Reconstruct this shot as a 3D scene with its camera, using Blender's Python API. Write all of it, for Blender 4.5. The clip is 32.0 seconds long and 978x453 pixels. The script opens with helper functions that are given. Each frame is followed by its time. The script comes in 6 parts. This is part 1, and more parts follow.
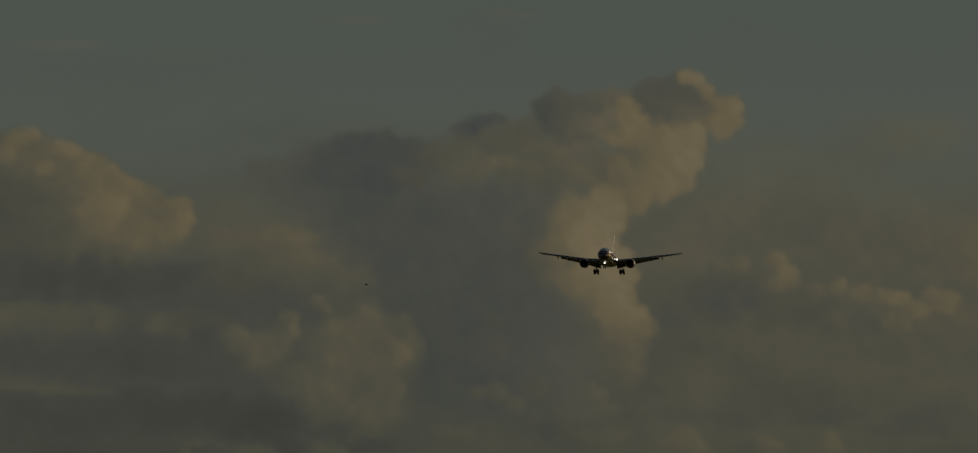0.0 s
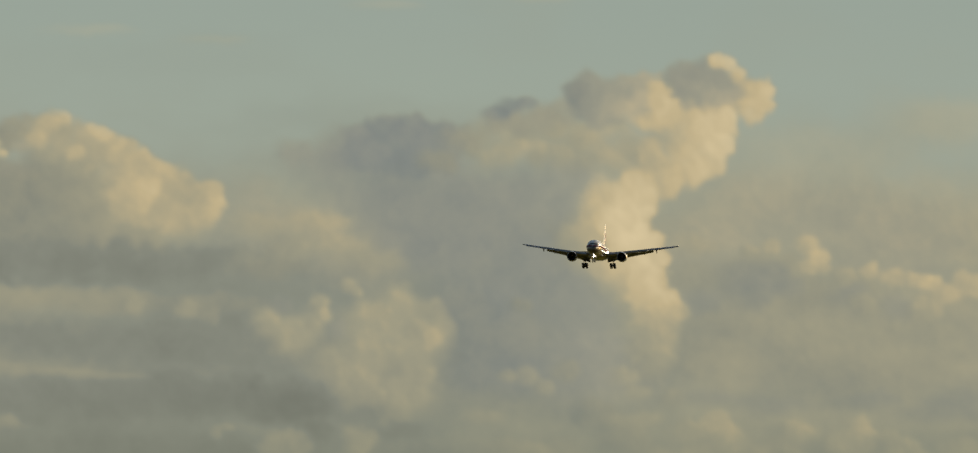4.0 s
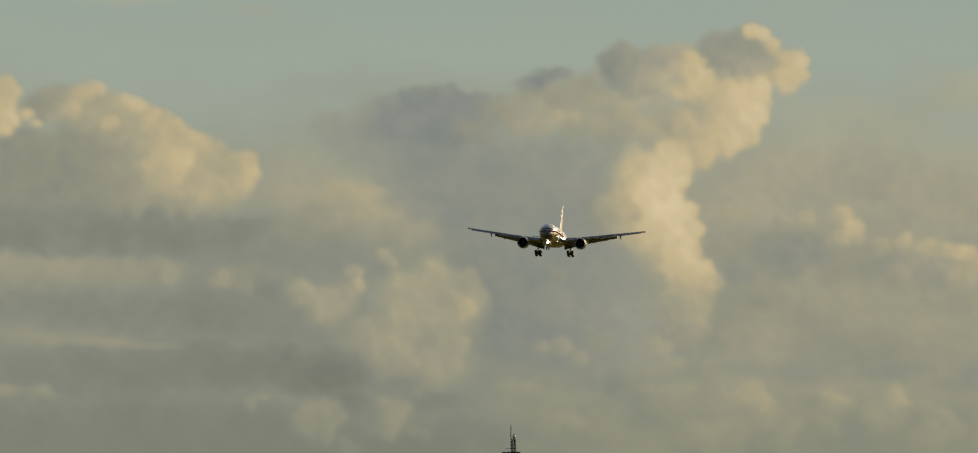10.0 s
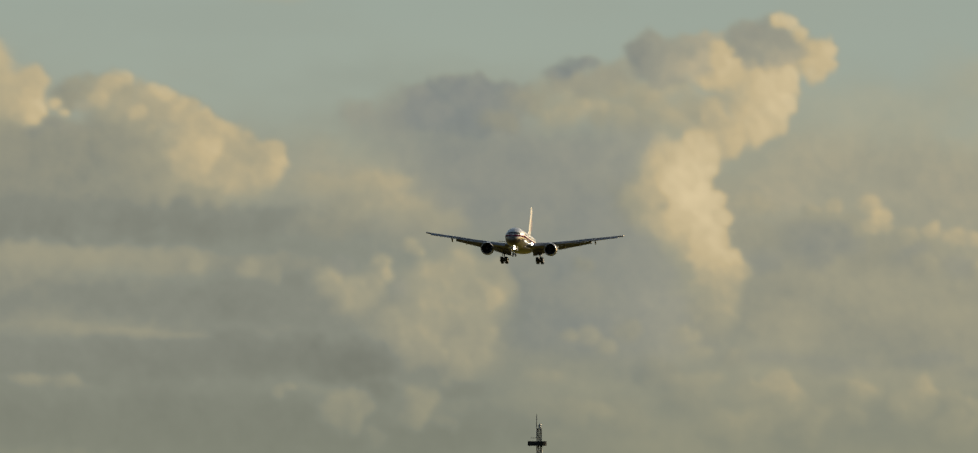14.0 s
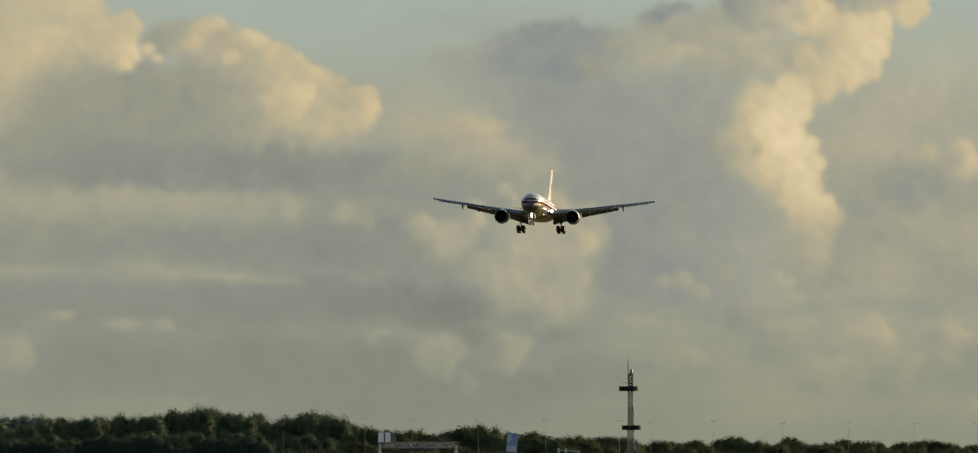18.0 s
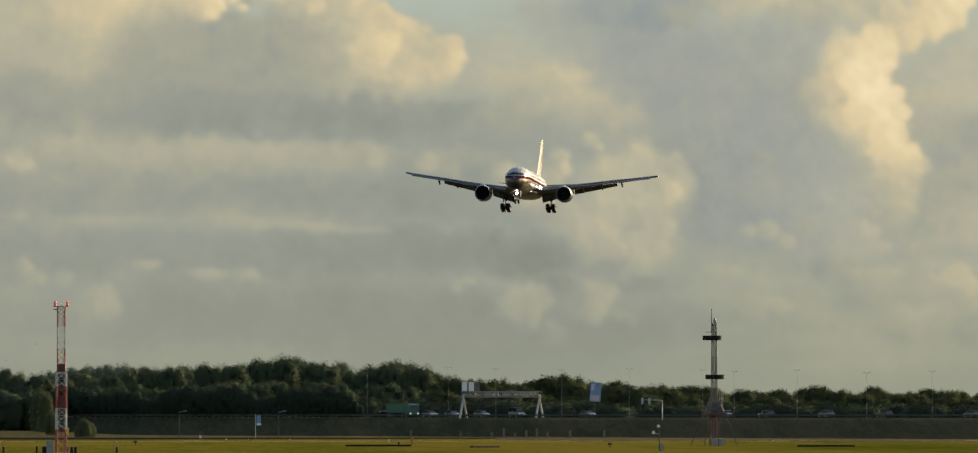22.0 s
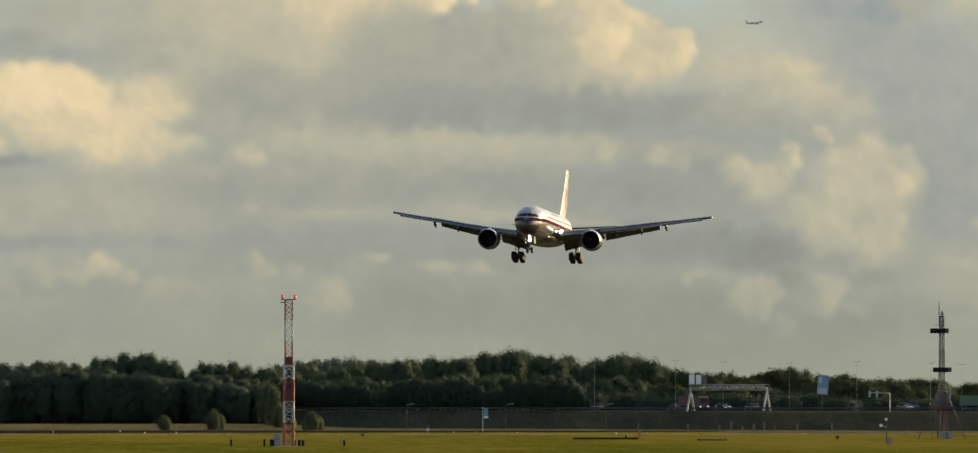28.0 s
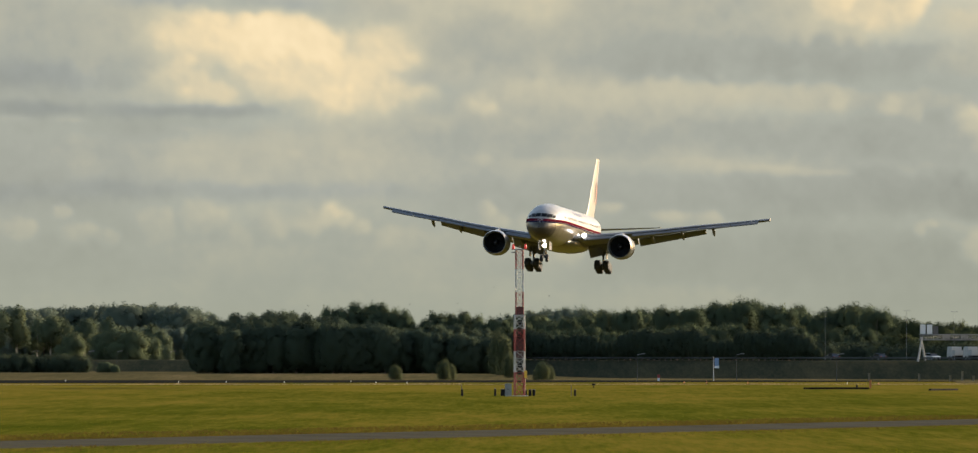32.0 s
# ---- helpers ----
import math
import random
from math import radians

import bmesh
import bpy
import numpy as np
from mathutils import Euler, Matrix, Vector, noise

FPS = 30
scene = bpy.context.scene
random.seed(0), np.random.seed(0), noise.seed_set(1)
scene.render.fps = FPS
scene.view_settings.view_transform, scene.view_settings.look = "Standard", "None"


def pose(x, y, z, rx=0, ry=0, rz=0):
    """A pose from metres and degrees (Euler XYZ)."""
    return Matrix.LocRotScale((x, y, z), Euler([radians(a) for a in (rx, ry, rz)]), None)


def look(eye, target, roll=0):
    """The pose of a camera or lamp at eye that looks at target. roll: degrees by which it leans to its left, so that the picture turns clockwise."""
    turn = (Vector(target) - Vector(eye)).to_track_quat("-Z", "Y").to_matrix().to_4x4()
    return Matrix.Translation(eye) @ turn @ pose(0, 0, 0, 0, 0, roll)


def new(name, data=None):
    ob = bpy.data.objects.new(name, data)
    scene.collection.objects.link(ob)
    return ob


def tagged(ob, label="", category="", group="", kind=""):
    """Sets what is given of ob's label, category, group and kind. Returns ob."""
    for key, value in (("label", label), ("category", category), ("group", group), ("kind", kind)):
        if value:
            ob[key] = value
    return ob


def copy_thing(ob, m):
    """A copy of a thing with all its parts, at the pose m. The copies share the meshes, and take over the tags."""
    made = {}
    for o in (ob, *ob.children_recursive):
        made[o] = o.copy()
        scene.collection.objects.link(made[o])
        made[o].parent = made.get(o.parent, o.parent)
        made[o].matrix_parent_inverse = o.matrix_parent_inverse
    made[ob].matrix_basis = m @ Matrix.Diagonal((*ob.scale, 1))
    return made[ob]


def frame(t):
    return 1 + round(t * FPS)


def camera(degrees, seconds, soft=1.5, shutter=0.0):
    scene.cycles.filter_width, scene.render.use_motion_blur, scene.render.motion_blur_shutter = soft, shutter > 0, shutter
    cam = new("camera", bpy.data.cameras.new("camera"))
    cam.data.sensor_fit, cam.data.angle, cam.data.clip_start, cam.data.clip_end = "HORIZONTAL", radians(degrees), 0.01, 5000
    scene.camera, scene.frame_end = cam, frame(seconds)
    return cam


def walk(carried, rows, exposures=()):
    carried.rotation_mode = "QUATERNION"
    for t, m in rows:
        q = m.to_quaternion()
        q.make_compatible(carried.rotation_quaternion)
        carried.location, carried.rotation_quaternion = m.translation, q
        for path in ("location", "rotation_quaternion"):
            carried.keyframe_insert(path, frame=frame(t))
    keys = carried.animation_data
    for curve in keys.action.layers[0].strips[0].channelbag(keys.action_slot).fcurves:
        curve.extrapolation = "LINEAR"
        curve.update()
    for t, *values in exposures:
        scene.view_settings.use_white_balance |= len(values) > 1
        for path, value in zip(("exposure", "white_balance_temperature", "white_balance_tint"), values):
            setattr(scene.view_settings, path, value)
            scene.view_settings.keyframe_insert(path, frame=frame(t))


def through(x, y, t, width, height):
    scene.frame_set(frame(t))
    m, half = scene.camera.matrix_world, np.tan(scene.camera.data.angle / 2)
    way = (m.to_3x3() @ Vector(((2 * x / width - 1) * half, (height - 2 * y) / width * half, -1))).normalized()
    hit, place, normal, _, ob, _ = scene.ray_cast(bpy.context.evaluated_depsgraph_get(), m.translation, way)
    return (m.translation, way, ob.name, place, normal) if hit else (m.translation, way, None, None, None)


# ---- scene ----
EYE_HEIGHT = 4.7
FOCAL = 13200.0          # long lens: small angles times FOCAL give the plan's angle units
cam = camera(6.798, 32.0, soft=1.3)
# seconds, heading to the right of the north axis, tilt upwards, in degrees
PAN = [
    (0, 4.790, 2.433), (0.5, 4.775, 2.429), (1, 4.757, 2.424), (1.5, 4.737, 2.422), (2, 4.718, 2.416), (2.5, 4.692, 2.411),
    (3, 4.657, 2.395), (3.5, 4.625, 2.365), (5.5, 4.468, 2.177), (6, 4.435, 2.151), (6.5, 4.407, 2.135), (7, 4.386, 2.126),
    (7.5, 4.374, 2.121), (8, 4.377, 2.121), (8.5, 4.378, 2.118), (9, 4.376, 2.118), (9.5, 4.371, 2.117), (10, 4.370, 2.114),
    (10.5, 4.363, 2.109), (11, 4.360, 2.104), (11.5, 4.353, 2.097), (12, 4.349, 2.089), (12.5, 4.344, 2.077), (13, 4.325, 2.063),
    (13.5, 4.265, 2.052), (15.5, 3.953, 1.952), (16, 3.876, 1.899), (16.5, 3.800, 1.849), (17, 3.718, 1.789), (17.5, 3.640, 1.726),
    (18, 3.555, 1.658), (18.5, 3.482, 1.608), (19, 3.410, 1.562), (19.5, 3.341, 1.511), (20, 3.269, 1.459), (20.5, 3.209, 1.416),
    (21, 3.146, 1.372), (21.5, 3.076, 1.325), (22, 2.974, 1.305), (22.5, 2.832, 1.311), (23, 2.679, 1.320), (23.5, 2.541, 1.326),
    (24, 2.403, 1.330), (24.5, 2.278, 1.334), (25, 2.154, 1.334), (25.5, 2.031, 1.337), (27.5, 1.526, 1.296), (28, 1.393, 1.256),
    (28.5, 1.247, 1.203), (29, 1.068, 1.136), (29.5, 0.880, 1.104), (30, 0.668, 1.077), (30.5, 0.463, 1.057), (31, 0.234, 1.022),
    (31.5, 0.020, 0.974), (32, -0.212, 0.907),
]
walk(cam, [(t, pose(0, 0, EYE_HEIGHT, 90 + tilt, 0, -turn)) for t, turn, tilt in PAN],
     exposures=[(0.0, -0.52, 6500, 10), (0.5, 0.20, 6500, 10), (1.0, 0.82, 6500, 10), (1.5, 1.2, 6500, 10), (2.0, 1.47, 6500, 10), (2.5, 1.58, 6500, 10), (9.0, 1.58, 6500, 10), (13.0, 1.60, 6480, 10.5),
                (16.0, 1.67, 6440, 11.5), (19.0, 1.85, 6380, 12), (22.0, 2.01, 6335, 12.6), (24.0, 2.06, 6310, 13), (28.0, 2.12, 6300, 14), (30.0, 2.24, 6295, 14.5), (32.0, 2.33, 6290, 15)])

# ---------------------------------------------------------------- light
SUN_TURN, SUN_UP = 51.0, 16.0          # degrees right of north, and above the horizon

world = bpy.data.worlds.new("world")
scene.world = world
world.use_nodes = True
wn = world.node_tree.nodes
sky_node = wn.new("ShaderNodeTexSky")
sky_node.sky_type = "NISHITA"
sky_node.sun_disc = False
sky_node.sun_elevation = radians(SUN_UP)
sky_node.sun_rotation = radians(SUN_TURN)
sky_node.air_density = 1.2
sky_node.dust_density = 2.5
wn["Background"].inputs["Strength"].default_value = 0.055
world.node_tree.links.new(sky_node.outputs[0], wn["Background"].inputs["Color"])

sun_data = bpy.data.lights.new("sun", "SUN")
sun_data.energy = 1.65
sun_data.angle = radians(0.6)
sun_data.color = (1.0, 0.83, 0.58)
sun = new("sun", sun_data)
st, su = radians(SUN_TURN), radians(SUN_UP)
sun.matrix_world = look((0, 0, 300), (-math.sin(st) * math.cos(su) * 100, -math.cos(st) * math.cos(su) * 100, 300 - math.sin(su) * 100))


# ---------------------------------------------------------------- helpers
def at(px, d, up=0.0):
    """The place at the plan angle px, at d metres from the eye, up metres above ground."""
    a = px / FOCAL
    return Vector((d * math.sin(a), d * math.cos(a), up))


def rise(py, d):
    """Height above ground of the plan angle py (downwards) at d metres."""
    return EYE_HEIGHT - d * math.tan(py / FOCAL)


def part(name, bm, material, parent=None, label="", smooth=False):
    me = bpy.data.meshes.new(name)
    bm.to_mesh(me)
    bm.free()
    if smooth:
        me.polygons.foreach_set("use_smooth", [True] * len(me.polygons))
    me.materials.append(material)
    ob = new(name, me)
    ob.parent = parent
    if label:
        ob["label"] = label
    return ob


def thing(name, m, label, category, group=""):
    ob = new(name)
    ob.empty_display_size = 0.5
    ob.matrix_basis = m
    return tagged(ob, label, category, group)


def box(bm, x0, x1, y0, y1, z0, z1, bevel=0.0):
    vs = [bm.verts.new((x, y, z)) for z in (z0, z1) for y in (y0, y1) for x in (x0, x1)]
    fs = [bm.faces.new([vs[i] for i in f]) for f in ((0, 2, 3, 1), (4, 5, 7, 6), (0, 1, 5, 4), (2, 6, 7, 3), (0, 4, 6, 2), (1, 3, 7, 5))]
    if bevel:
        bmesh.ops.bevel(bm, geom=list({e for f in fs for e in f.edges}), offset=bevel, segments=2, affect="EDGES")
    return bm


def rod(bm, a, b, r0, r1=None, n=8):
    """A tapered round bar from a to b with closed ends."""
    a, b = Vector(a), Vector(b)
    r1 = r0 if r1 is None else r1
    q = (b - a).to_track_quat("Z", "Y")
    rings = []
    for c, r in ((a, r0), (b, r1)):
        rings.append([bm.verts.new(c + q @ Vector((r * math.cos(k * math.tau / n), r * math.sin(k * math.tau / n), 0))) for k in range(n)])
    for k in range(n):
        bm.faces.new((rings[0][k], rings[0][(k + 1) % n], rings[1][(k + 1) % n], rings[1][k]))
    bm.faces.new(rings[0][::-1])
    bm.faces.new(rings[1])
    return bm


def loft(bm, rings, close=True, caps=True):
    """Skin over rings of points."""
    vr = [[bm.verts.new(p) for p in r] for r in rings]
    n = len(vr[0])
    for a, b in zip(vr, vr[1:]):
        for k in range(n if close else n - 1):
            bm.faces.new((a[k], a[(k + 1) % n], b[(k + 1) % n], b[k]))
    if caps and close:
        bm.faces.new(vr[0][::-1])
        bm.faces.new(vr[-1])
    return bm


def bm_new():
    return bmesh.new()


# ---------------------------------------------------------------- materials
def mat(name, color, rough=0.6, metal=0.0, vary=0.15, scale=3.0, bump=0.0, fine=40.0, tint=None, coat=0.0, spec=0.5):
    """A surface with stains at one scale and grain at a finer one."""
    m = bpy.data.materials.new(name)
    m.use_nodes = True
    n, l = m.node_tree.nodes, m.node_tree.links
    b = n["Principled BSDF"]
    co = n.new("ShaderNodeTexCoord")
    big, small = n.new("ShaderNodeTexNoise"), n.new("ShaderNodeTexNoise")
    big.inputs["Scale"].default_value, small.inputs["Scale"].default_value = scale, fine
    big.inputs["Detail"].default_value = 4
    l.new(co.outputs["Object"], big.inputs["Vector"])
    l.new(co.outputs["Object"], small.inputs["Vector"])
    add = n.new("ShaderNodeMath")
    add.operation = "MULTIPLY_ADD"
    add.inputs[1].default_value = 0.35
    l.new(small.outputs["Fac"], add.inputs[0])
    l.new(big.outputs["Fac"], add.inputs[2])
    ramp = n.new("ShaderNodeValToRGB")
    c = Vector(color)
    lo = c * (1 - vary)
    hi = Vector(tint) if tint else c * (1 + vary)
    ramp.color_ramp.elements[0].position, ramp.color_ramp.elements[1].position = 0.42, 0.92
    ramp.color_ramp.elements[0].color = (*lo, 1)
    ramp.color_ramp.elements[1].color = (*hi, 1)
    l.new(add.outputs[0], ramp.inputs["Fac"])
    l.new(ramp.outputs["Color"], b.inputs["Base Color"])
    b.inputs["Roughness"].default_value, b.inputs["Metallic"].default_value = rough, metal
    b.inputs["Coat Weight"].default_value = coat
    b.inputs["Specular IOR Level"].default_value = spec
    if bump:
        bp = n.new("ShaderNodeBump")
        bp.inputs["Strength"].default_value = bump
        bp.inputs["Distance"].default_value = 0.05
        l.new(small.outputs["Fac"], bp.inputs["Height"])
        l.new(bp.outputs["Normal"], b.inputs["Normal"])
    return m


def glow(name, color, strength):
    m = bpy.data.materials.new(name)
    m.use_nodes = True
    n = m.node_tree.nodes
    b = n["Principled BSDF"]
    b.inputs["Base Color"].default_value = (*color, 1)
    b.inputs["Emission Color"].default_value = (*color, 1)
    b.inputs["Emission Strength"].default_value = strength
    return m


def leaf_mat(name, dark, lightc, through=0.25):
    m = bpy.data.materials.new(name)
    m.use_nodes = True
    n, l = m.node_tree.nodes, m.node_tree.links
    b = n["Principled BSDF"]
    out = n["Material Output"]
    geo = n.new("ShaderNodeNewGeometry")
    co = n.new("ShaderNodeTexCoord")
    info = n.new("ShaderNodeObjectInfo")
    nz = n.new("ShaderNodeTexNoise")
    nz.inputs["Scale"].default_value = 0.35
    l.new(co.outputs["Object"], nz.inputs["Vector"])
    s = n.new("ShaderNodeMath")
    s.operation = "MULTIPLY_ADD"
    s.inputs[1].default_value = 0.5
    l.new(geo.outputs["Random Per Island"], s.inputs[0])
    l.new(nz.outputs["Fac"], s.inputs[2])
    s2 = n.new("ShaderNodeMath")
    s2.operation = "MULTIPLY_ADD"
    s2.inputs[1].default_value = 0.45
    l.new(info.outputs["Random"], s2.inputs[0])
    l.new(s.outputs[0], s2.inputs[2])
    ramp = n.new("ShaderNodeValToRGB")
    ramp.color_ramp.elements[0].position, ramp.color_ramp.elements[1].position = 0.45, 1.25
    ramp.color_ramp.elements[0].color, ramp.color_ramp.elements[1].color = (*dark, 1), (*lightc, 1)
    l.new(s2.outputs[0], ramp.inputs["Fac"])
    l.new(ramp.outputs["Color"], b.inputs["Base Color"])
    b.inputs["Roughness"].default_value = 0.75
    b.inputs["Specular IOR Level"].default_value = 0.0
    tr = n.new("ShaderNodeBsdfTranslucent")
    l.new(ramp.outputs["Color"], tr.inputs["Color"])
    mx = n.new("ShaderNodeMixShader")
    mx.inputs[0].default_value = through
    l.new(b.outputs[0], mx.inputs[1])
    l.new(tr.outputs[0], mx.inputs[2])
    l.new(mx.outputs[0], out.inputs["Surface"])
    return m


def grass_mat(name, stops, rough=0.9, dry=None):
    """Meadow: patches, mowing stripes and short grain at three scales."""
    m = bpy.data.materials.new(name)
    m.use_nodes = True
    n, l = m.node_tree.nodes, m.node_tree.links
    b = n["Principled BSDF"]
    co = n.new("ShaderNodeTexCoord")
    total = None
    for sx, sy, w in ((0.02, 0.003, 0.62), (0.12, 0.010, 0.35), (0.6, 0.03, 0.30), (2.2, 0.08, 0.30)):
        mp = n.new("ShaderNodeMapping")
        mp.inputs["Scale"].default_value = (sx, sy, sx)
        l.new(co.outputs["Object"], mp.inputs["Vector"])
        nz = n.new("ShaderNodeTexNoise")
        nz.inputs["Scale"].default_value = 1.0
        nz.inputs["Detail"].default_value = 5
        l.new(mp.outputs[0], nz.inputs["Vector"])
        ma = n.new("ShaderNodeMath")
        ma.operation = "MULTIPLY_ADD"
        ma.inputs[1].default_value = w
        l.new(nz.outputs["Fac"], ma.inputs[0])
        if total is None:
            ma.inputs[2].default_value = -0.11
        else:
            l.new(total, ma.inputs[2])
        total = ma.outputs[0]
    ramp = n.new("ShaderNodeValToRGB")
    els = ramp.color_ramp.elements
    while len(els) < len(stops):
        els.new(0.5)
    for e, (p, c) in zip(els, stops):
        e.position, e.color = p, (*c, 1)
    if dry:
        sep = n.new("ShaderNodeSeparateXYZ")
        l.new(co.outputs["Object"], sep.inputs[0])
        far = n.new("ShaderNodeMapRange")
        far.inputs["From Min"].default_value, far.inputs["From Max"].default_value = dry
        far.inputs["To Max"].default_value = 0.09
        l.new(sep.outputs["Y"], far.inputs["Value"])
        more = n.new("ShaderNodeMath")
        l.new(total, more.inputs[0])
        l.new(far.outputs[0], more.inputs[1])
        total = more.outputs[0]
    l.new(total, ramp.inputs["Fac"])
    l.new(ramp.outputs["Color"], b.inputs["Base Color"])
    b.inputs["Roughness"].default_value = rough
    b.inputs["Specular IOR Level"].default_value = 0.0
    return m


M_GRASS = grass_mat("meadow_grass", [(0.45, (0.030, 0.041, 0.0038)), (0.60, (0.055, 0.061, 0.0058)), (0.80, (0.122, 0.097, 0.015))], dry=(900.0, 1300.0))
M_ROUGH = grass_mat("rough_dry_grass", [(0.45, (0.042, 0.042, 0.020)), (0.65, (0.072, 0.062, 0.029)), (0.85, (0.115, 0.090, 0.045))])
M_BANK = grass_mat("bank_grass", [(0.45, (0.022, 0.027, 0.016)), (0.62, (0.035, 0.036, 0.021)), (0.80, (0.064, 0.055, 0.029))])
M_ASPHALT = mat("asphalt", (0.058, 0.055, 0.040), 1.0, vary=0.25, scale=0.2, fine=6, bump=0.2, spec=0.0)
M_TAR = mat("old_tar", (0.016, 0.016, 0.014), 1.0, vary=0.3, scale=0.1, fine=4, spec=0.0)
M_CONCRETE = mat("concrete", (0.32, 0.31, 0.28), 0.85, vary=0.2, scale=0.4, fine=8, bump=0.2)
M_STEEL = mat("galvanised_steel", (0.42, 0.42, 0.40), 0.5, 0.6, vary=0.15, scale=1.5)
M_RAIL = mat("dull_rail_steel", (0.036, 0.038, 0.034), 0.9, 0.0, vary=0.2, scale=0.5)
M_DARKSTEEL = mat("weathered_dark_steel", (0.10, 0.095, 0.09), 0.6, 0.4, vary=0.25, scale=2)
M_RED = mat("faded_red_paint", (0.21, 0.022, 0.017), 0.55, vary=0.2, scale=2)
M_RUSTRED = mat("dull_rust_red_paint", (0.075, 0.026, 0.021), 0.7, vary=0.3, scale=2)
M_WHITE = mat("white_paint", (0.62, 0.61, 0.58), 0.5, vary=0.08, scale=2)
M_MASTWHITE = mat("dirty_white_paint", (0.36, 0.355, 0.335), 0.6, vary=0.15, scale=2)
M_BLACK = mat("black_rubber_plastic", (0.014, 0.014, 0.014), 0.9, vary=0.3, scale=4, spec=0.08)
M_ORANGE = mat("orange_plastic", (0.40, 0.13, 0.03), 0.5, vary=0.1)
M_YELLOW = mat("yellow_enamel", (0.65, 0.38, 0.03), 0.5, vary=0.1)
M_GREY = mat("grey_cabinet_paint", (0.19, 0.19, 0.18), 0.6, vary=0.12)
M_BLUE = mat("blue_sign_paint", (0.15, 0.22, 0.33), 0.5, vary=0.2, scale=0.6)
M_PINK = mat("pink_print", (0.40, 0.33, 0.36), 0.5)
M_BARK = mat("bark", (0.12, 0.10, 0.075), 0.9, vary=0.35, scale=1.5, bump=0.4)
M_PALEBARK = mat("pale_bark", (0.30, 0.27, 0.21), 0.9, vary=0.35, scale=1.5, bump=0.4)
M_LEAF = leaf_mat("broad_leaves", (0.056, 0.074, 0.045), (0.062, 0.078, 0.044), 0.2)
M_LEAF_OLIVE = leaf_mat("olive_leaves", (0.044, 0.056, 0.030), (0.056, 0.066, 0.031), 0.25)
M_LEAF_DARK = leaf_mat("dense_dark_leaves", (0.056, 0.074, 0.050), (0.060, 0.077, 0.050), 0.25)
# leaf green paled and blued: the distance haze is put into the colour
M_LEAF_FAR = leaf_mat("haze_paled_leaves", (0.094, 0.120, 0.094), (0.098, 0.120, 0.088), 0.2)
M_LEAF_SCRUB = leaf_mat("scrub_leaves", (0.040, 0.053, 0.036), (0.045, 0.057, 0.036), 0.2)
M_LEAF_BUSH = leaf_mat("bush_leaves", (0.066, 0.080, 0.044), (0.086, 0.098, 0.050), 0.35)
M_LEAF_WEST = leaf_mat("pale_olive_leaves", (0.082, 0.104, 0.062), (0.094, 0.112, 0.062), 0.25)
M_STRAW = leaf_mat("dry_stems", (0.040, 0.031, 0.007), (0.076, 0.056, 0.012), 0.4)
M_PALESTRAW = leaf_mat("pale_dry_stems", (0.12, 0.095, 0.045), (0.24, 0.19, 0.10), 0.3)
M_GREENBLADE = leaf_mat("green_blades", (0.050, 0.062, 0.006), (0.105, 0.100, 0.012), 0.6)


# ---------------------------------------------------------------- sky with clouds, far behind everything
SKY_R = 4750.0
DRIFT = 0.776            # the clouds' drift to the right, plan units a second


def lattice_noise(x, y, scale, seed, octaves=4):
    """Smooth value noise over arrays, about -1 to 1."""
    total, amp, norm = np.zeros_like(x), 1.0, 0.0
    for o in range(octaves):
        r = np.random.RandomState(seed + 17 * o)
        g = r.rand(128, 128) * 2 - 1
        u, v = x / scale * 2 ** o + 31.7 * o, y / scale * 2 ** o + 11.3 * o
        i, j = np.floor(u).astype(int), np.floor(v).astype(int)
        fu, fv = u - i, v - j
        fu, fv = fu * fu * (3 - 2 * fu), fv * fv * (3 - 2 * fv)
        a, b = g[i % 128, j % 128], g[(i + 1) % 128, j % 128]
        c, d = g[i % 128, (j + 1) % 128], g[(i + 1) % 128, (j + 1) % 128]
        total += amp * (a + (b - a) * fu + (c - a) * fv + (a - b - c + d) * fu * fv)
        norm += amp
        amp *= 0.5
    return total / norm * 1.6


def smooth(lo, hi, v):
    q = np.clip((v - lo) / (hi - lo), 0, 1)
    return q * q * (3 - 2 * q)


# Cloud banks: puffs as x, y (plan units from the bank's origin, y downwards), radius, brightness.
# aspect: width over height; soft: how ragged and thin the rim; kids: small puffs on each rim; cool: blue-grey share.
RIGHT, LEFT, FARLEFT = (226, -849), (-472, -650), (-845, -570)
BANKS = []


def bank(origin, aspect, soft, thick, puffs, kids=0, relief=0.4, cool=0.0):
    BANKS.append((origin, aspect, soft, thick, puffs, kids, relief, cool))


# high thin veils
bank((0, 0), 7.0, 0.98, 0.17, [(430, -850, 24, .50), (620, -835, 18, .48), (900, -890, 20, .50), (1150, -900, 16, .50), (-100, -760, 60, .40), (-600, -700, 70, .40)])
bank((0, 0), 2.6, 0.95, 0.36, [(1560, -640, 90, .437), (1700, -560, 90, .437), (1900, -520, 90, .437), (1450, -560, 70, .427), (1780, -700, 60, .457)])
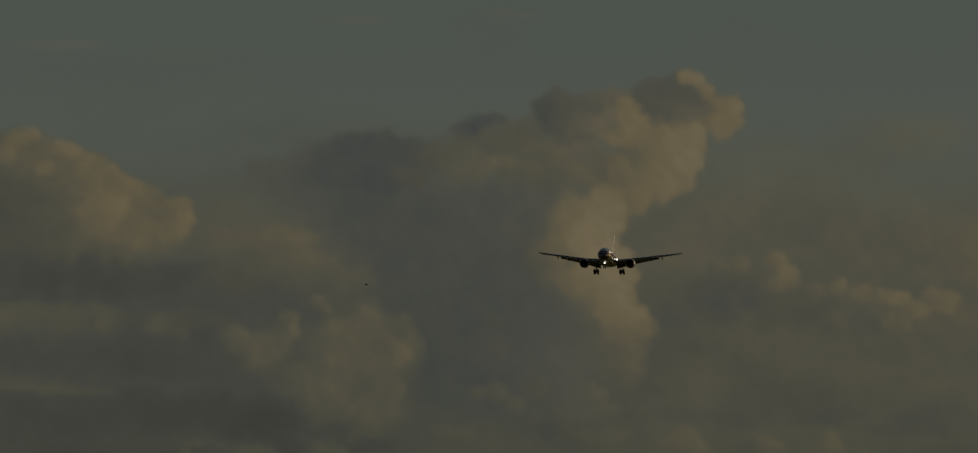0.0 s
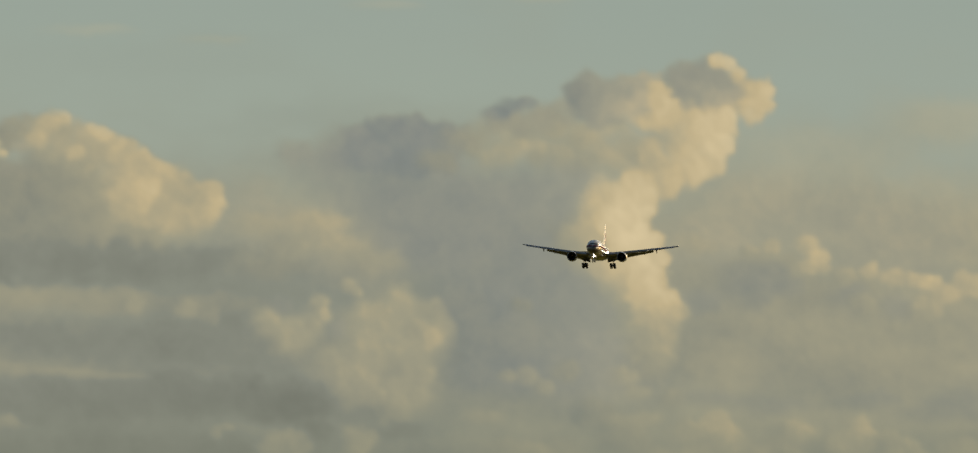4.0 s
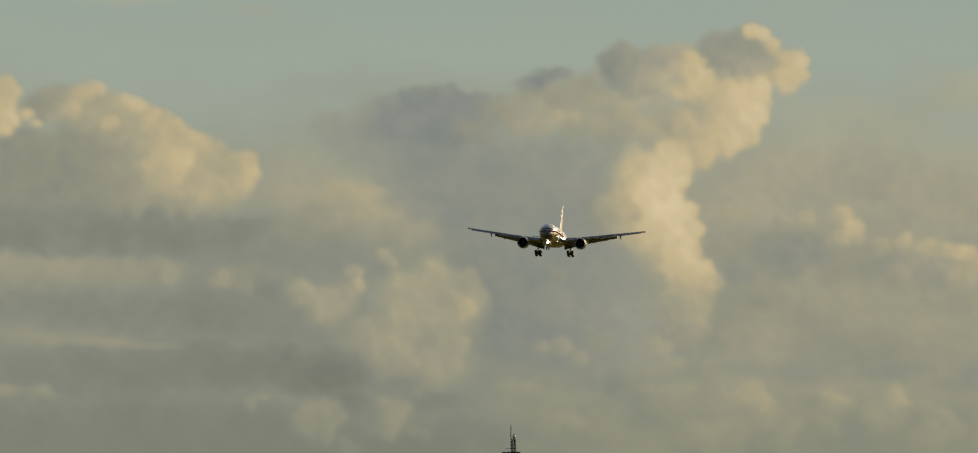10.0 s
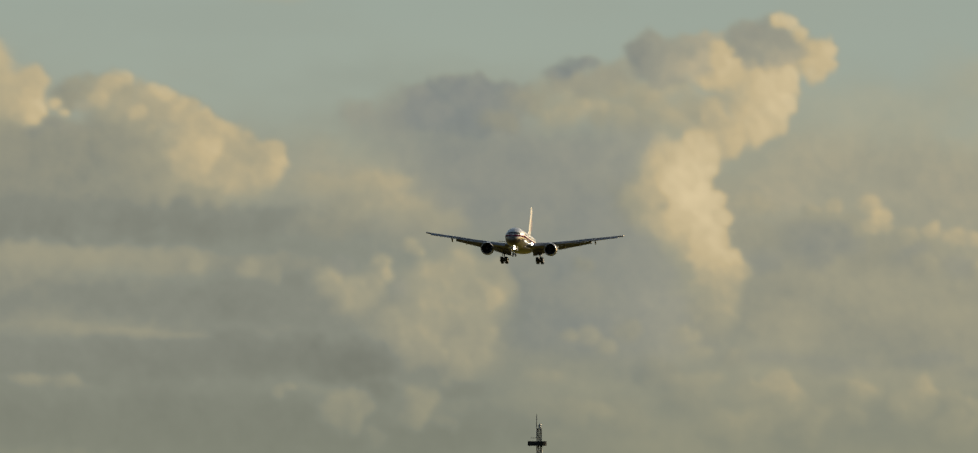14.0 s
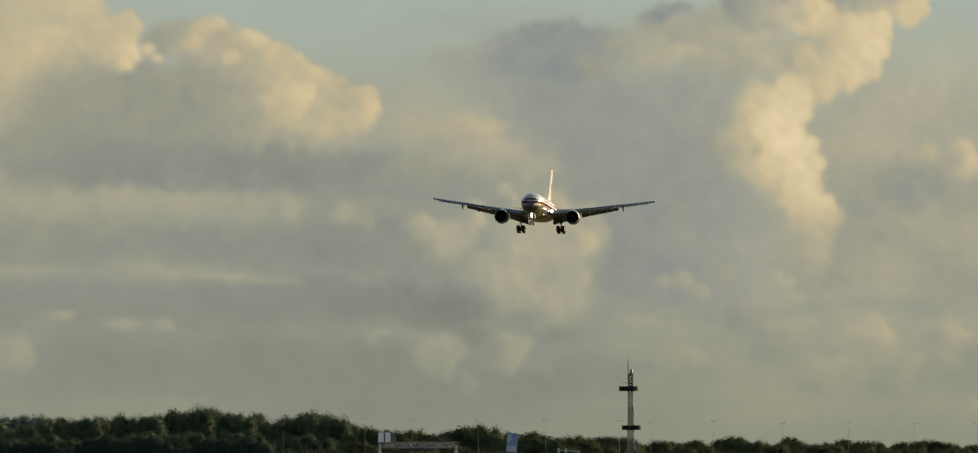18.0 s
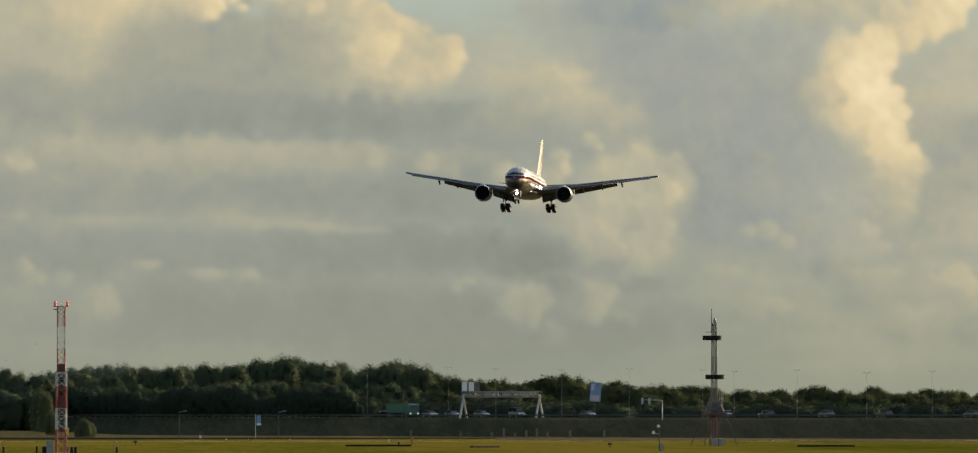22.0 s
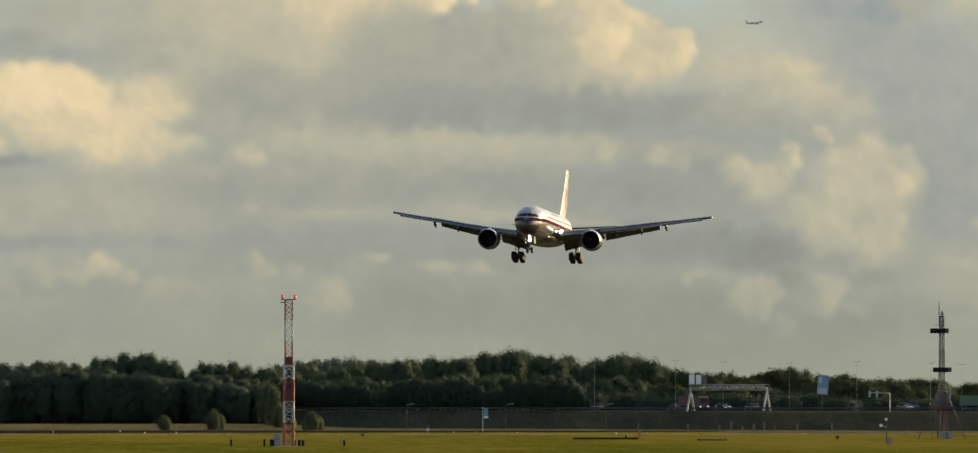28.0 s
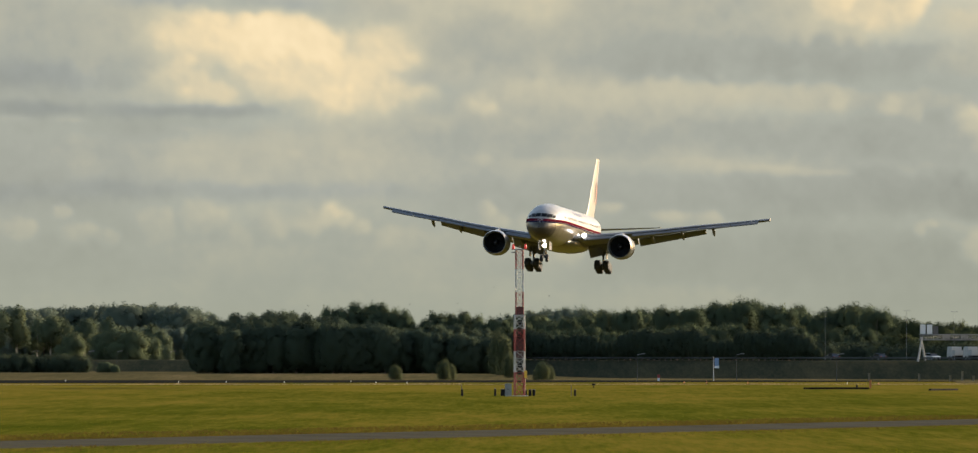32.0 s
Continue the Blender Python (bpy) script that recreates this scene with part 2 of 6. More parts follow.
# pale haze low over the land
bank((0, 0), 4.5, 0.95, 0.6, [(300, -150, 110, .325), (900, -150, 110, .32), (1500, -150, 110, .37), (-300, -150, 110, .30), (-900, -150, 110, .30), (1100, -280, 100, .35),
                              (500, -280, 100, .32), (-200, -280, 100, .355), (-800, -280, 100, .32), (1700, -280, 100, .40), (1350, -330, 70, .38)], relief=0.1)

# grey decks in the far west
bank(FARLEFT, 3.0, 0.8, 0.85, [(-150, 60, 120, .350), (40, 120, 100, .310), (150, 40, 80, .355), (0, 20, 60, .330), (-200, 220, 110, .330), (100, 260, 90, .345), (330, 255, 80, .365),
                               (560, 240, 80, .365), (760, 60, 90, .400), (900, 70, 100, .385), (760, 210, 80, .372), (1000, 200, 90, .370), (-100, 360, 90, .340), (300, 420, 90, .345), (650, 420, 90, .350)], relief=0.25)
bank(FARLEFT, 6.0, 0.75, 0.75, [(60, 172, 28, .255), (220, 175, 26, .265), (330, 175, 22, .265), (50, 120, 46, .265), (260, 0, 26, .31), (470, 2, 22, .32), (620, 10, 20, .335)], relief=0.12, cool=0.5)
bank(FARLEFT, 7.0, 0.6, 0.7, [(110, 192, 13, .375), (20, 188, 11, .38), (290, 204, 12, .36), (420, 212, 12, .35), (-120, 196, 16, .37)], relief=0.15)
bank(FARLEFT, 7.0, 0.85, 0.7, [(160, 300, 40, .290), (380, 306, 36, .295), (560, 306, 34, .315), (-60, 306, 44, .285)], relief=0.1, cool=0.4)
# broken cream and grey layer over it
bank(LEFT, 2.2, 0.75, 0.8, [(350, 25, 40, .40), (450, 5, 30, .44), (400, 60, 36, .395), (560, 80, 44, .405), (620, 20, 50, .415), (520, 20, 44, .41), (690, 60, 36, .40), (240, 15, 44, .375), (100, 5, 44, .35),
                            (40, 60, 30, .31), (230, 70, 34, .315), (560, 150, 50, .370), (640, 200, 30, .385), (420, 150, 50, .375), (360, 115, 22, .345), (500, 235, 34, .35), (600, 260, 40, .35)], relief=0.3)
# cream mass with a flat top
bank(FARLEFT, 1.7, 0.72, 0.8, [(300, 50, 46, .50), (290, 120, 40, .46), (340, 140, 34, .47), (390, 60, 50, .55), (470, 70, 54, .56), (540, 120, 52, .52), (440, 130, 40, .49), (620, 80, 44, .51),
                                (610, 150, 44, .48), (540, 165, 30, .48), (660, 140, 30, .45)], kids=1, relief=0.25)
bank(FARLEFT, 1.9, 0.72, 0.6, [(330, 38, 22, .50), (400, 40, 26, .515), (470, 38, 24, .525), (520, 55, 28, .53), (505, 85, 20, .54), (530, 140, 24, .52), (600, 52, 24, .49), (650, 50, 20, .50),
                                (668, 62, 16, .49), (620, 125, 18, .48), (770, 160, 20, .42), (300, 92, 14, .48), (290, 140, 12, .47), (360, 148, 14, .46)], kids=1, relief=0.3)
bank(FARLEFT, 2.4, 0.8, 0.6, [(390, 116, 16, .45), (330, 75, 10, .49), (450, 150, 14, .45), (585, 100, 10, .49)])
bank(FARLEFT, 6.0, 0.7, 0.7, [(390, 174, 20, .285), (300, 172, 20, .275), (700, 118, 24, .35)], relief=0.1, cool=0.3)
bank(FARLEFT, 1.7, 0.75, 0.6, [(680, 50, 26, .41), (740, 40, 34, .42), (715, 110, 26, .38), (820, 30, 30, .41), (860, 90, 30, .385)])
# faint lit scraps beneath it
bank(FARLEFT, 2.4, 0.7, 0.65, [(560, 248, 16, .365), (470, 246, 10, .375), (770, 256, 13, .40), (680, 200, 26, .395), (770, 170, 19, .44), (840, 140, 26, .415), (800, 215, 26, .38), (930, 120, 34, .42),
                               (900, 40, 40, .41), (1000, 215, 16, .40), (1040, 140, 34, .39), (1160, 145, 30, .40), (1300, 150, 30, .40), (1450, 165, 20, .43)], kids=2)
# low row of small puffs over the wood
bank(FARLEFT, 1.5, 0.55, 0.7, [(-60, 350, 40, .37), (30, 365, 24, .375), (95, 335, 14, .42), (120, 372, 26, .385), (170, 385, 20, .37), (240, 360, 34, .365), (330, 350, 30, .36), (380, 375, 24, .36),
                               (440, 360, 28, .355), (500, 352, 24, .40), (525, 340, 18, .44), (548, 352, 18, .43), (580, 366, 16, .41), (620, 382, 20, .37), (795, 332, 22, .42), (780, 350, 20, .40),
                               (840, 352, 18, .37), (930, 340, 24, .39), (970, 335, 20, .40), (1075, 345, 20, .38), (1130, 350, 18, .37)], kids=3, relief=0.55)

# haze between the banks
bank(RIGHT, 1.8, 0.9, 0.6, [(450, 300, 70, .412), (560, 320, 70, .432), (640, 360, 60, .422), (1260, 290, 80, .408), (1400, 300, 80, .412), (1500, 330, 80, .412), (1220, 430, 80, .404), (1180, 340, 50, .418)], relief=0.2, cool=0.35)
# tower: blue-grey shaded body
bank(RIGHT, 1.35, 0.75, 0.72, [(530, 200, 24, .382), (575, 215, 36, .372), (620, 190, 36, .362), (650, 250, 50, .357), (740, 260, 70, .347), (820, 280, 76, .347), (700, 320, 60, .362), (780, 340, 60, .352),
                               (900, 300, 70, .357), (960, 250, 56, .382), (870, 380, 66, .357), (950, 400, 66, .367), (840, 450, 60, .357), (960, 470, 70, .382), (1010, 540, 70, .402), (860, 530, 56, .362)], kids=2, relief=0.25, cool=0.7)
bank(RIGHT, 1.5, 0.34, 0.85, [(632, 168, 22, .355), (672, 152, 26, .330), (716, 156, 26, .325), (760, 168, 26, .330), (690, 190, 40, .325), (800, 178, 26, .350), (640, 200, 34, .340), (745, 205, 40, .335)], kids=3, relief=0.25, cool=0.9)
# tower: the paler middle
bank(RIGHT, 1.6, 0.6, 0.7, [(810, 180, 30, .385), (860, 160, 34, .415), (920, 150, 32, .43), (970, 165, 36, .43), (900, 190, 26, .455), (850, 205, 24, .42), (1000, 200, 36, .40), (1020, 160, 36, .42),
                            (760, 212, 24, .36), (945, 205, 26, .42), (1060, 215, 30, .43), (1040, 120, 30, .42)], kids=2, relief=0.4)
bank(RIGHT, 1.6, 0.5, 0.75, [(905, 142, 26, .40), (945, 132, 26, .405), (865, 150, 24, .385)], kids=2, relief=0.35, cool=0.3)
bank(RIGHT, 2.0, 0.5, 0.75, [(850, 132, 15, .33), (876, 121, 16, .315), (902, 116, 11, .335)], kids=2, relief=0.2, cool=0.9)
# tower: head, lit from the east
bank(RIGHT, 1.2, 0.35, 0.9, [(1235, 105, 34, .43), (1264, 102, 30, .47), (1196, 142, 34, .47), (1130, 120, 36, .43)], kids=1, relief=0.35)
bank(RIGHT, 1.25, 0.32, 0.9, [(1000, 102, 34, .37), (976, 100, 18, .35), (1050, 96, 32, .40), (1030, 130, 30, .39), (1090, 86, 22, .44), (1150, 84, 28, .38), (1196, 84, 30, .37), (1225, 98, 26, .40),
                              (1160, 115, 34, .42), (1204, 125, 28, .43), (1090, 130, 30, .46)], kids=2, relief=0.3, cool=0.5)
bank(RIGHT, 1.1, 0.40, 0.85, [(1104, 92, 13, .51), (1114, 112, 16, .53), (1126, 136, 20, .55), (1100, 150, 20, .50), (1206, 56, 13, .53), (1224, 56, 12, .57), (1240, 68, 9, .55), (1198, 50, 8, .54),
                              (1268, 92, 22, .52), (1282, 98, 17, .55), (1286, 118, 14, .53), (1262, 128, 20, .52), (1236, 78, 9, .49)], kids=3, relief=0.45)
bank(RIGHT, 1.4, 0.5, 0.7, [(1170, 76, 16, .37), (1210, 88, 20, .375), (1150, 100, 18, .385), (1190, 112, 20, .40), (1130, 74, 12, .385), (1228, 104, 12, .41)], kids=2, relief=0.2, cool=0.5)
bank(RIGHT, 1.0, 0.36, 0.85, [(1150, 165, 36, .50), (1190, 160, 30, .54), (1220, 148, 18, .54), (1208, 182, 22, .57), (1190, 205, 26, .56), (1150, 215, 32, .52), (1172, 228, 17, .54), (1120, 235, 26, .50),
                              (1095, 205, 26, .47), (1128, 250, 15, .51), (1080, 250, 26, .50)], kids=3, relief=0.5)
bank(RIGHT, 1.2, 0.8, 0.55, [(1080, 185, 14, .42), (1112, 172, 12, .44), (1140, 190, 10, .46), (1095, 222, 11, .44), (1060, 190, 14, .41)])
# tower: sunlit column
bank(RIGHT, 0.95, 0.62, 0.8, [(1075, 275, 30, .55), (1030, 280, 36, .51), (1010, 330, 40, .46), (970, 340, 34, .42), (1060, 310, 36, .585), (1020, 370, 34, .45), (1080, 345, 34, .60), (1050, 375, 30, .52),
                              (1098, 390, 32, .59), (1112, 430, 32, .57), (1080, 420, 26, .50), (1125, 465, 28, .53), (1096, 470, 22, .47), (1116, 500, 26, .46), (1090, 530, 30, .42), (1150, 450, 14, .50)], kids=3, relief=0.45)
bank(RIGHT, 0.9, 0.34, 0.65, [(1096, 292, 12, .60), (1086, 318, 16, .62), (1112, 335, 15, .60), (1060, 330, 16, .60), (1122, 362, 13, .59), (1122, 396, 15, .58), (1136, 430, 15, .55), (1140, 462, 13, .53)], kids=2, relief=0.4)
bank(RIGHT, 1.6, 0.7, 0.6, [(1024, 346, 8, .40), (1000, 352, 10, .42), (1165, 395, 26, .37), (1160, 340, 22, .42), (1190, 345, 18, .42), (1180, 480, 40, .385)])

# bank to the left of the tower: shaded inside
bank(RIGHT, 1.4, 0.6, 0.85, [(-300, 200, 80, .40), (-240, 130, 56, .41), (-190, 190, 66, .43), (-150, 110, 46, .45), (-70, 110, 40, .47), (-240, 290, 80, .37), (-400, 240, 90, .38), (-140, 250, 60, .40)], kids=2, relief=0.4)
bank(RIGHT, 1.3, 0.45, 0.9, [(-100, 200, 70, .46), (-60, 270, 80, .34), (60, 250, 60, .33), (150, 240, 56, .35), (50, 320, 66, .30), (170, 320, 66, .325), (240, 290, 56, .39), (-80, 340, 80, .30),
                             (310, 300, 48, .44), (360, 300, 36, .45), (290, 345, 40, .36)], kids=1, relief=0.3)
bank(RIGHT, 1.3, 0.5, 0.85, [(140, 150, 24, .41), (172, 172, 28, .41), (214, 182, 28, .42), (256, 198, 26, .42), (296, 218, 26, .43), (336, 242, 26, .435), (370, 262, 24, .445)], kids=2, relief=0.4)
bank(RIGHT, 1.2, 0.42, 0.85, [(-30, 160, 44, .440), (4, 150, 30, .450), (0, 190, 30, .460), (76, 160, 26, .345), (108, 152, 24, .370), (60, 172, 22, .330), (130, 180, 34, .400), (190, 205, 34, .400),
                              (250, 215, 36, .420), (300, 240, 36, .440), (270, 262, 40, .450), (340, 275, 34, .440), (384, 275, 28, .460)], kids=2, relief=0.4)
# its sunlit crest
bank(RIGHT, 1.3, 0.55, 0.65, [(150, 138, 15, .508), (132, 148, 15, .478), (112, 168, 18, .468), (205, 160, 12, .518), (222, 168, 14, .538), (245, 182, 14, .488), (176, 196, 13, .488), (45, 182, 11, .538),
                              (62, 196, 8, .528), (15, 196, 18, .528), (282, 204, 16, .468), (318, 222, 18, .473), (388, 258, 18, .488), (404, 278, 15, .518), (396, 296, 13, .498), (290, 262, 22, .498), (6, 212, 12, .508)], kids=1, relief=0.5)
bank(RIGHT, 2.0, 0.45, 0.75, [(40, 212, 12, .30), (16, 226, 14, .31), (78, 222, 20, .335), (90, 186, 10, .39)], kids=1, relief=0.2, cool=0.3)
bank(RIGHT, 1.5, 0.8, 0.7, [(110, 236, 40, .323), (40, 262, 44, .298), (180, 262, 36, .348), (-60, 270, 50, .308)], relief=0.2)
# its flat grey foot and the haze that runs to the tower
bank(RIGHT, 2.8, 0.55, 0.85, [(-140, 350, 66, .300), (10, 362, 60, .274), (140, 366, 58, .274), (270, 370, 50, .287), (380, 372, 42, .317), (480, 378, 36, .359), (-280, 340, 70, .312)], kids=0, relief=0.15)
bank(RIGHT, 2.2, 0.8, 0.7, [(470, 312, 26, .42), (540, 312, 30, .42), (588, 306, 20, .435), (610, 345, 34, .42), (660, 370, 30, .41), (520, 350, 30, .39)], kids=1, relief=0.3)
# light and dark bands low in the west
bank(RIGHT, 6.0, 0.55, 0.8, [(40, 426, 46, .381), (210, 428, 46, .381), (-150, 428, 50, .378), (380, 440, 44, .366)], relief=0.15)
bank(RIGHT, 6.0, 0.75, 0.85, [(80, 492, 76, .310), (300, 494, 70, .321), (-150, 500, 80, .314), (470, 505, 50, .352)], relief=0.15)
bank(RIGHT, 6.5, 0.8, 0.85, [(100, 588, 80, .289), (380, 588, 84, .284), (560, 602, 50, .291), (-170, 590, 80, .295), (240, 690, 100, .289), (40, 690, 90, .295), (460, 700, 70, .303), (620, 720, 60, .317)], relief=0.12, cool=0.0)
bank(RIGHT, 12.0, 0.7, 0.75, [(40, 537, 22, .362), (140, 547, 24, .386), (230, 554, 18, .374), (370, 541, 26, .354), (520, 535, 20, .350), (-200, 538, 28, .362)], relief=0.15)
bank(RIGHT, 3.0, 0.7, 0.7, [(40, 628, 18, .34), (90, 634, 10, .345), (200, 650, 22, .30), (560, 640, 22, .29), (700, 640, 24, .30), (780, 690, 40, .33)], relief=0.2)
# puffs before the tower's foot
bank(RIGHT, 1.3, 0.7, 0.65, [(270, 440, 18, .420), (356, 445, 17, .430), (392, 460, 18, .390), (486, 468, 22, .470), (530, 485, 34, .465), (650, 470, 34, .470), (700, 440, 34, .470), (720, 500, 44, .490),
                             (640, 520, 34, .460), (620, 570, 40, .460), (712, 570, 40, .470), (580, 540, 30, .430), (690, 600, 30, .430)], kids=2, relief=0.35)
bank(RIGHT, 1.15, 0.45, 0.7, [(566, 440, 17, .460), (576, 456, 12, .485), (558, 470, 11, .435), (614, 408, 12, .445), (630, 420, 10, .470), (668, 448, 15, .425), (752, 450, 20, .440), (764, 476, 20, .460),
                              (744, 500, 18, .480), (720, 480, 16, .435), (640, 566, 20, .420), (660, 584, 14, .435), (600, 562, 18, .415), (735, 552, 18, .425), (728, 586, 16, .415)], kids=3, relief=0.5)
bank(RIGHT, 1.2, 0.6, 0.7, [(800, 440, 34, .365), (815, 500, 34, .360), (808, 545, 28, .365), (880, 490, 40, .380), (600, 480, 16, .390), (505, 440, 15, .370)], kids=2, relief=0.25, cool=0.4)
bank(RIGHT, 1.3, 0.38, 0.7, [(402, 648, 9, .394), (506, 660, 18, .420), (490, 676, 20, .400), (520, 690, 22, .407), (624, 650, 16, .434), (638, 664, 16, .441), (622, 684, 20, .414), (672, 692, 16, .380), (560, 715, 24, .360)], kids=3, relief=0.5)
bank(RIGHT, 1.5, 0.48, 0.65, [(895, 552, 18, .444), (928, 568, 14, .437), (866, 552, 12, .417), (1058, 556, 18, .444), (1080, 580, 14, .430), (890, 440, 14, .383), (960, 545, 18, .404), (1130, 590, 18, .417),
                            (870, 680, 26, .383), (960, 680, 34, .383), (1060, 650, 36, .383), (1010, 610, 30, .363)], kids=3, relief=0.4)
# bank east of the tower
bank(RIGHT, 1.4, 0.55, 0.75, [(1245, 395, 36, .390), (1290, 385, 36, .380), (1340, 420, 46, .390), (1420, 430, 46, .405), (1500, 450, 50, .415), (1260, 460, 50, .405), (1360, 500, 56, .415), (1460, 520, 56, .410),
                              (1560, 520, 56, .415), (1620, 460, 60, .425), (1220, 540, 50, .415)], kids=2, relief=0.3)
bank(RIGHT, 1.5, 0.6, 0.7, [(1250, 396, 30, .345), (1300, 398, 26, .345), (1270, 420, 30, .36), (1326, 412, 18, .355), (1185, 432, 22, .37), (1420, 430, 26, .37), (1500, 440, 24, .375)], kids=2, relief=0.2, cool=0.4)
bank(RIGHT, 1.4, 0.36, 0.75, [(1292, 348, 15, .434), (1260, 352, 13, .400), (1352, 350, 18, .481), (1366, 366, 15, .521), (1350, 380, 16, .468), (1376, 384, 10, .481), (1410, 394, 16, .441), (1450, 388, 18, .461),
                              (1490, 396, 18, .454), (1530, 398, 16, .488), (1548, 404, 15, .521), (1570, 424, 20, .481), (1610, 410, 24, .481), (1440, 440, 20, .413), (1540, 450, 24, .434)], kids=3, relief=0.5)
bank(RIGHT, 4.0, 0.7, 0.75, [(1300, 600, 30, .375), (1450, 590, 26, .37), (1560, 610, 30, .37), (1200, 590, 22, .38), (1640, 600, 34, .38)], relief=0.2, cool=0.3)
bank(RIGHT, 1.4, 0.38, 0.7, [(1170, 640, 26, .426), (1205, 636, 24, .440), (1222, 650, 18, .447), (1180, 690, 30, .419), (1330, 645, 20, .412), (1345, 650, 14, .433), (1300, 680, 34, .398), (1425, 630, 18, .440),
                            (1440, 648, 18, .475), (1410, 668, 30, .426), (1480, 650, 20, .447), (1506, 662, 18, .454), (1530, 684, 20, .447), (1480, 700, 36, .426), (1600, 690, 40, .426), (1120, 700, 36, .398), (1240, 715, 34, .398)], kids=3, relief=0.5)
# small sunlit puffs low over the woods
bank((0, 0), 1.5, 0.68, 0.7, [(58, -186, 24, .40), (70, -166, 22, .39), (40, -160, 20, .37), (-72, -235, 15, .41), (-40, -215, 13, .39), (735, -196, 22, .42), (760, -175, 20, .40), (867, -195, 20, .43),
                              (850, -170, 22, .41), (1440, -195, 30, .44), (1475, -170, 30, .43), (1560, -205, 24, .44)], kids=3, relief=0.5)
bank((0, 0), 3.2, 0.6, 0.7, [(130, -240, 13, .40), (225, -226, 18, .39), (290, -222, 14, .38), (1140, -175, 18, .42), (1060, -230, 18, .41), (1300, -225, 22, .43), (640, -212, 10, .40), (-200, -195, 20, .35), (-90, -190, 20, .36)], kids=2, relief=0.3)


def make_sky():
    step = 4.0
    gx = np.concatenate([np.linspace(-2600, -1300, 40)[:-1], np.arange(-1300, 2150, step), np.linspace(2150, 2600, 14)[1:]])
    gy = np.concatenate([np.linspace(-1250, -1050, 12)[:-1], np.arange(-1050, 60, step)])
    x, y = np.meshgrid(gx, gy)
    n1 = lattice_noise(x, y, 90, 3)
    n2 = lattice_noise(x, y, 90, 41)
    n3 = lattice_noise(x, y, 34, 77, 3)
    n4 = lattice_noise(x, y, 34, 93, 3)
    n5, n6 = lattice_noise(x, y, 14, 301, 2), lattice_noise(x, y, 14, 331, 2)
    wisp = lattice_noise(x, y * 2.2, 220, 123, 5)
    wx, wy = x + 9 * n1 + 9 * n3 + 4 * n5, y + 7 * n2 + 8 * n4 + 4 * n6
    strata = lattice_noise(x / 7, y, 46, 211, 3)
    cover = 0.12 * smooth(-0.2, 0.9, wisp) * smooth(-1400, -500, y) + 0.8 * smooth(-740, -470, y + 40 * wisp + 110 * smooth(330, 60, x))
    tone = 0.335 + 0.075 * smooth(600, 1500, x) + 0.02 * lattice_noise(x, y * 1.6, 160, 7) + 0.02 * strata
    chill = np.zeros_like(x)
    rnd = random.Random(11)
    sx, sy, sz = 0.78, -0.42, 0.46
    for (ox, oy), asp, soft0, thick0, table, kids, relief, cool in BANKS:
        puffs = []
        for bx, by, r, tn in table:
            puffs.append((bx + ox, by + oy, r * math.sqrt(asp), r / math.sqrt(asp), tn, soft0, thick0))
            for k in range(kids):
                a, q = rnd.uniform(0, math.tau), rnd.uniform(0.5, 0.95)
                kr = r * rnd.uniform(0.22, 0.42)
                facing = math.cos(a) * sx + math.sin(a) * sy
                puffs.append((bx + ox + math.cos(a) * r * q * math.sqrt(asp), by + oy + math.sin(a) * r * q / math.sqrt(asp),
                              kr * 1.2, kr, tn + 0.035 * facing * relief * 2, soft0 * 1.5, thick0 * 0.5))
        for px, py, rx, ry, tn, soft, thick in puffs:
            reach = 1 + 1.5 * soft + 0.6
            i0, i1 = np.searchsorted(gx, (px - rx * reach - 30, px + rx * reach + 30))
            j0, j1 = np.searchsorted(gy, (py - ry * reach - 30, py + ry * reach + 30))
            if i1 <= i0 or j1 <= j0:
                continue
            w = np.s_[j0:j1, i0:i1]
            bend = min(1.0, ry / 24)
            u, v = (x[w] + (wx[w] - x[w]) * bend - px) / rx, (y[w] + (wy[w] - y[w]) * bend - py) / ry
            d = np.sqrt(u * u + v * v) + 1e-6
            away = np.clip(-(u * sx + v * sy) / d, -1, 1)          # 1 on the side that the sun does not see
            s = np.minimum(soft * (1 + 0.45 * away), 0.98)
            mask = thick * smooth(0, 1, np.clip((1 + s - d - 0.08 * n3[w]) / (2 * s), 0, 1))
            h = np.sqrt(np.clip(1.3 - d * d, 0, 1))
            lit = u * sx + v * sy + h * sz - 0.30
            tp = tn + relief * (0.075 * np.clip(lit, -1.2, 1.0) + 0.012 * n4[w] + 0.03 * n1[w])
            tone[w] += (tp - tone[w]) * mask / (cover[w] + (1 - cover[w]) * mask + 0.02)
            cover[w] += (1 - cover[w]) * mask
            chill[w] += (cool - chill[w]) * mask
    # billows on the sunlit sides: small swellings, bright towards the sun
    swell = sum(a * (1 - np.abs(lattice_noise(wx, wy, sc, sd, 1))) for a, sc, sd in ((1.0, 44, 501), (0.6, 23, 521), (0.35, 12, 541)))
    slope = np.gradient(swell, axis=1) * -sx + np.gradient(swell, axis=0) * -sy
    slope[:, :60] = slope[:, -20:] = slope[:14] = 0
    slope = np.clip(slope / (np.std(slope) + 1e-9), -2.5, 2.5)
    tone += slope * cover * (0.001 + 0.006 * smooth(0.38, 0.48, tone))
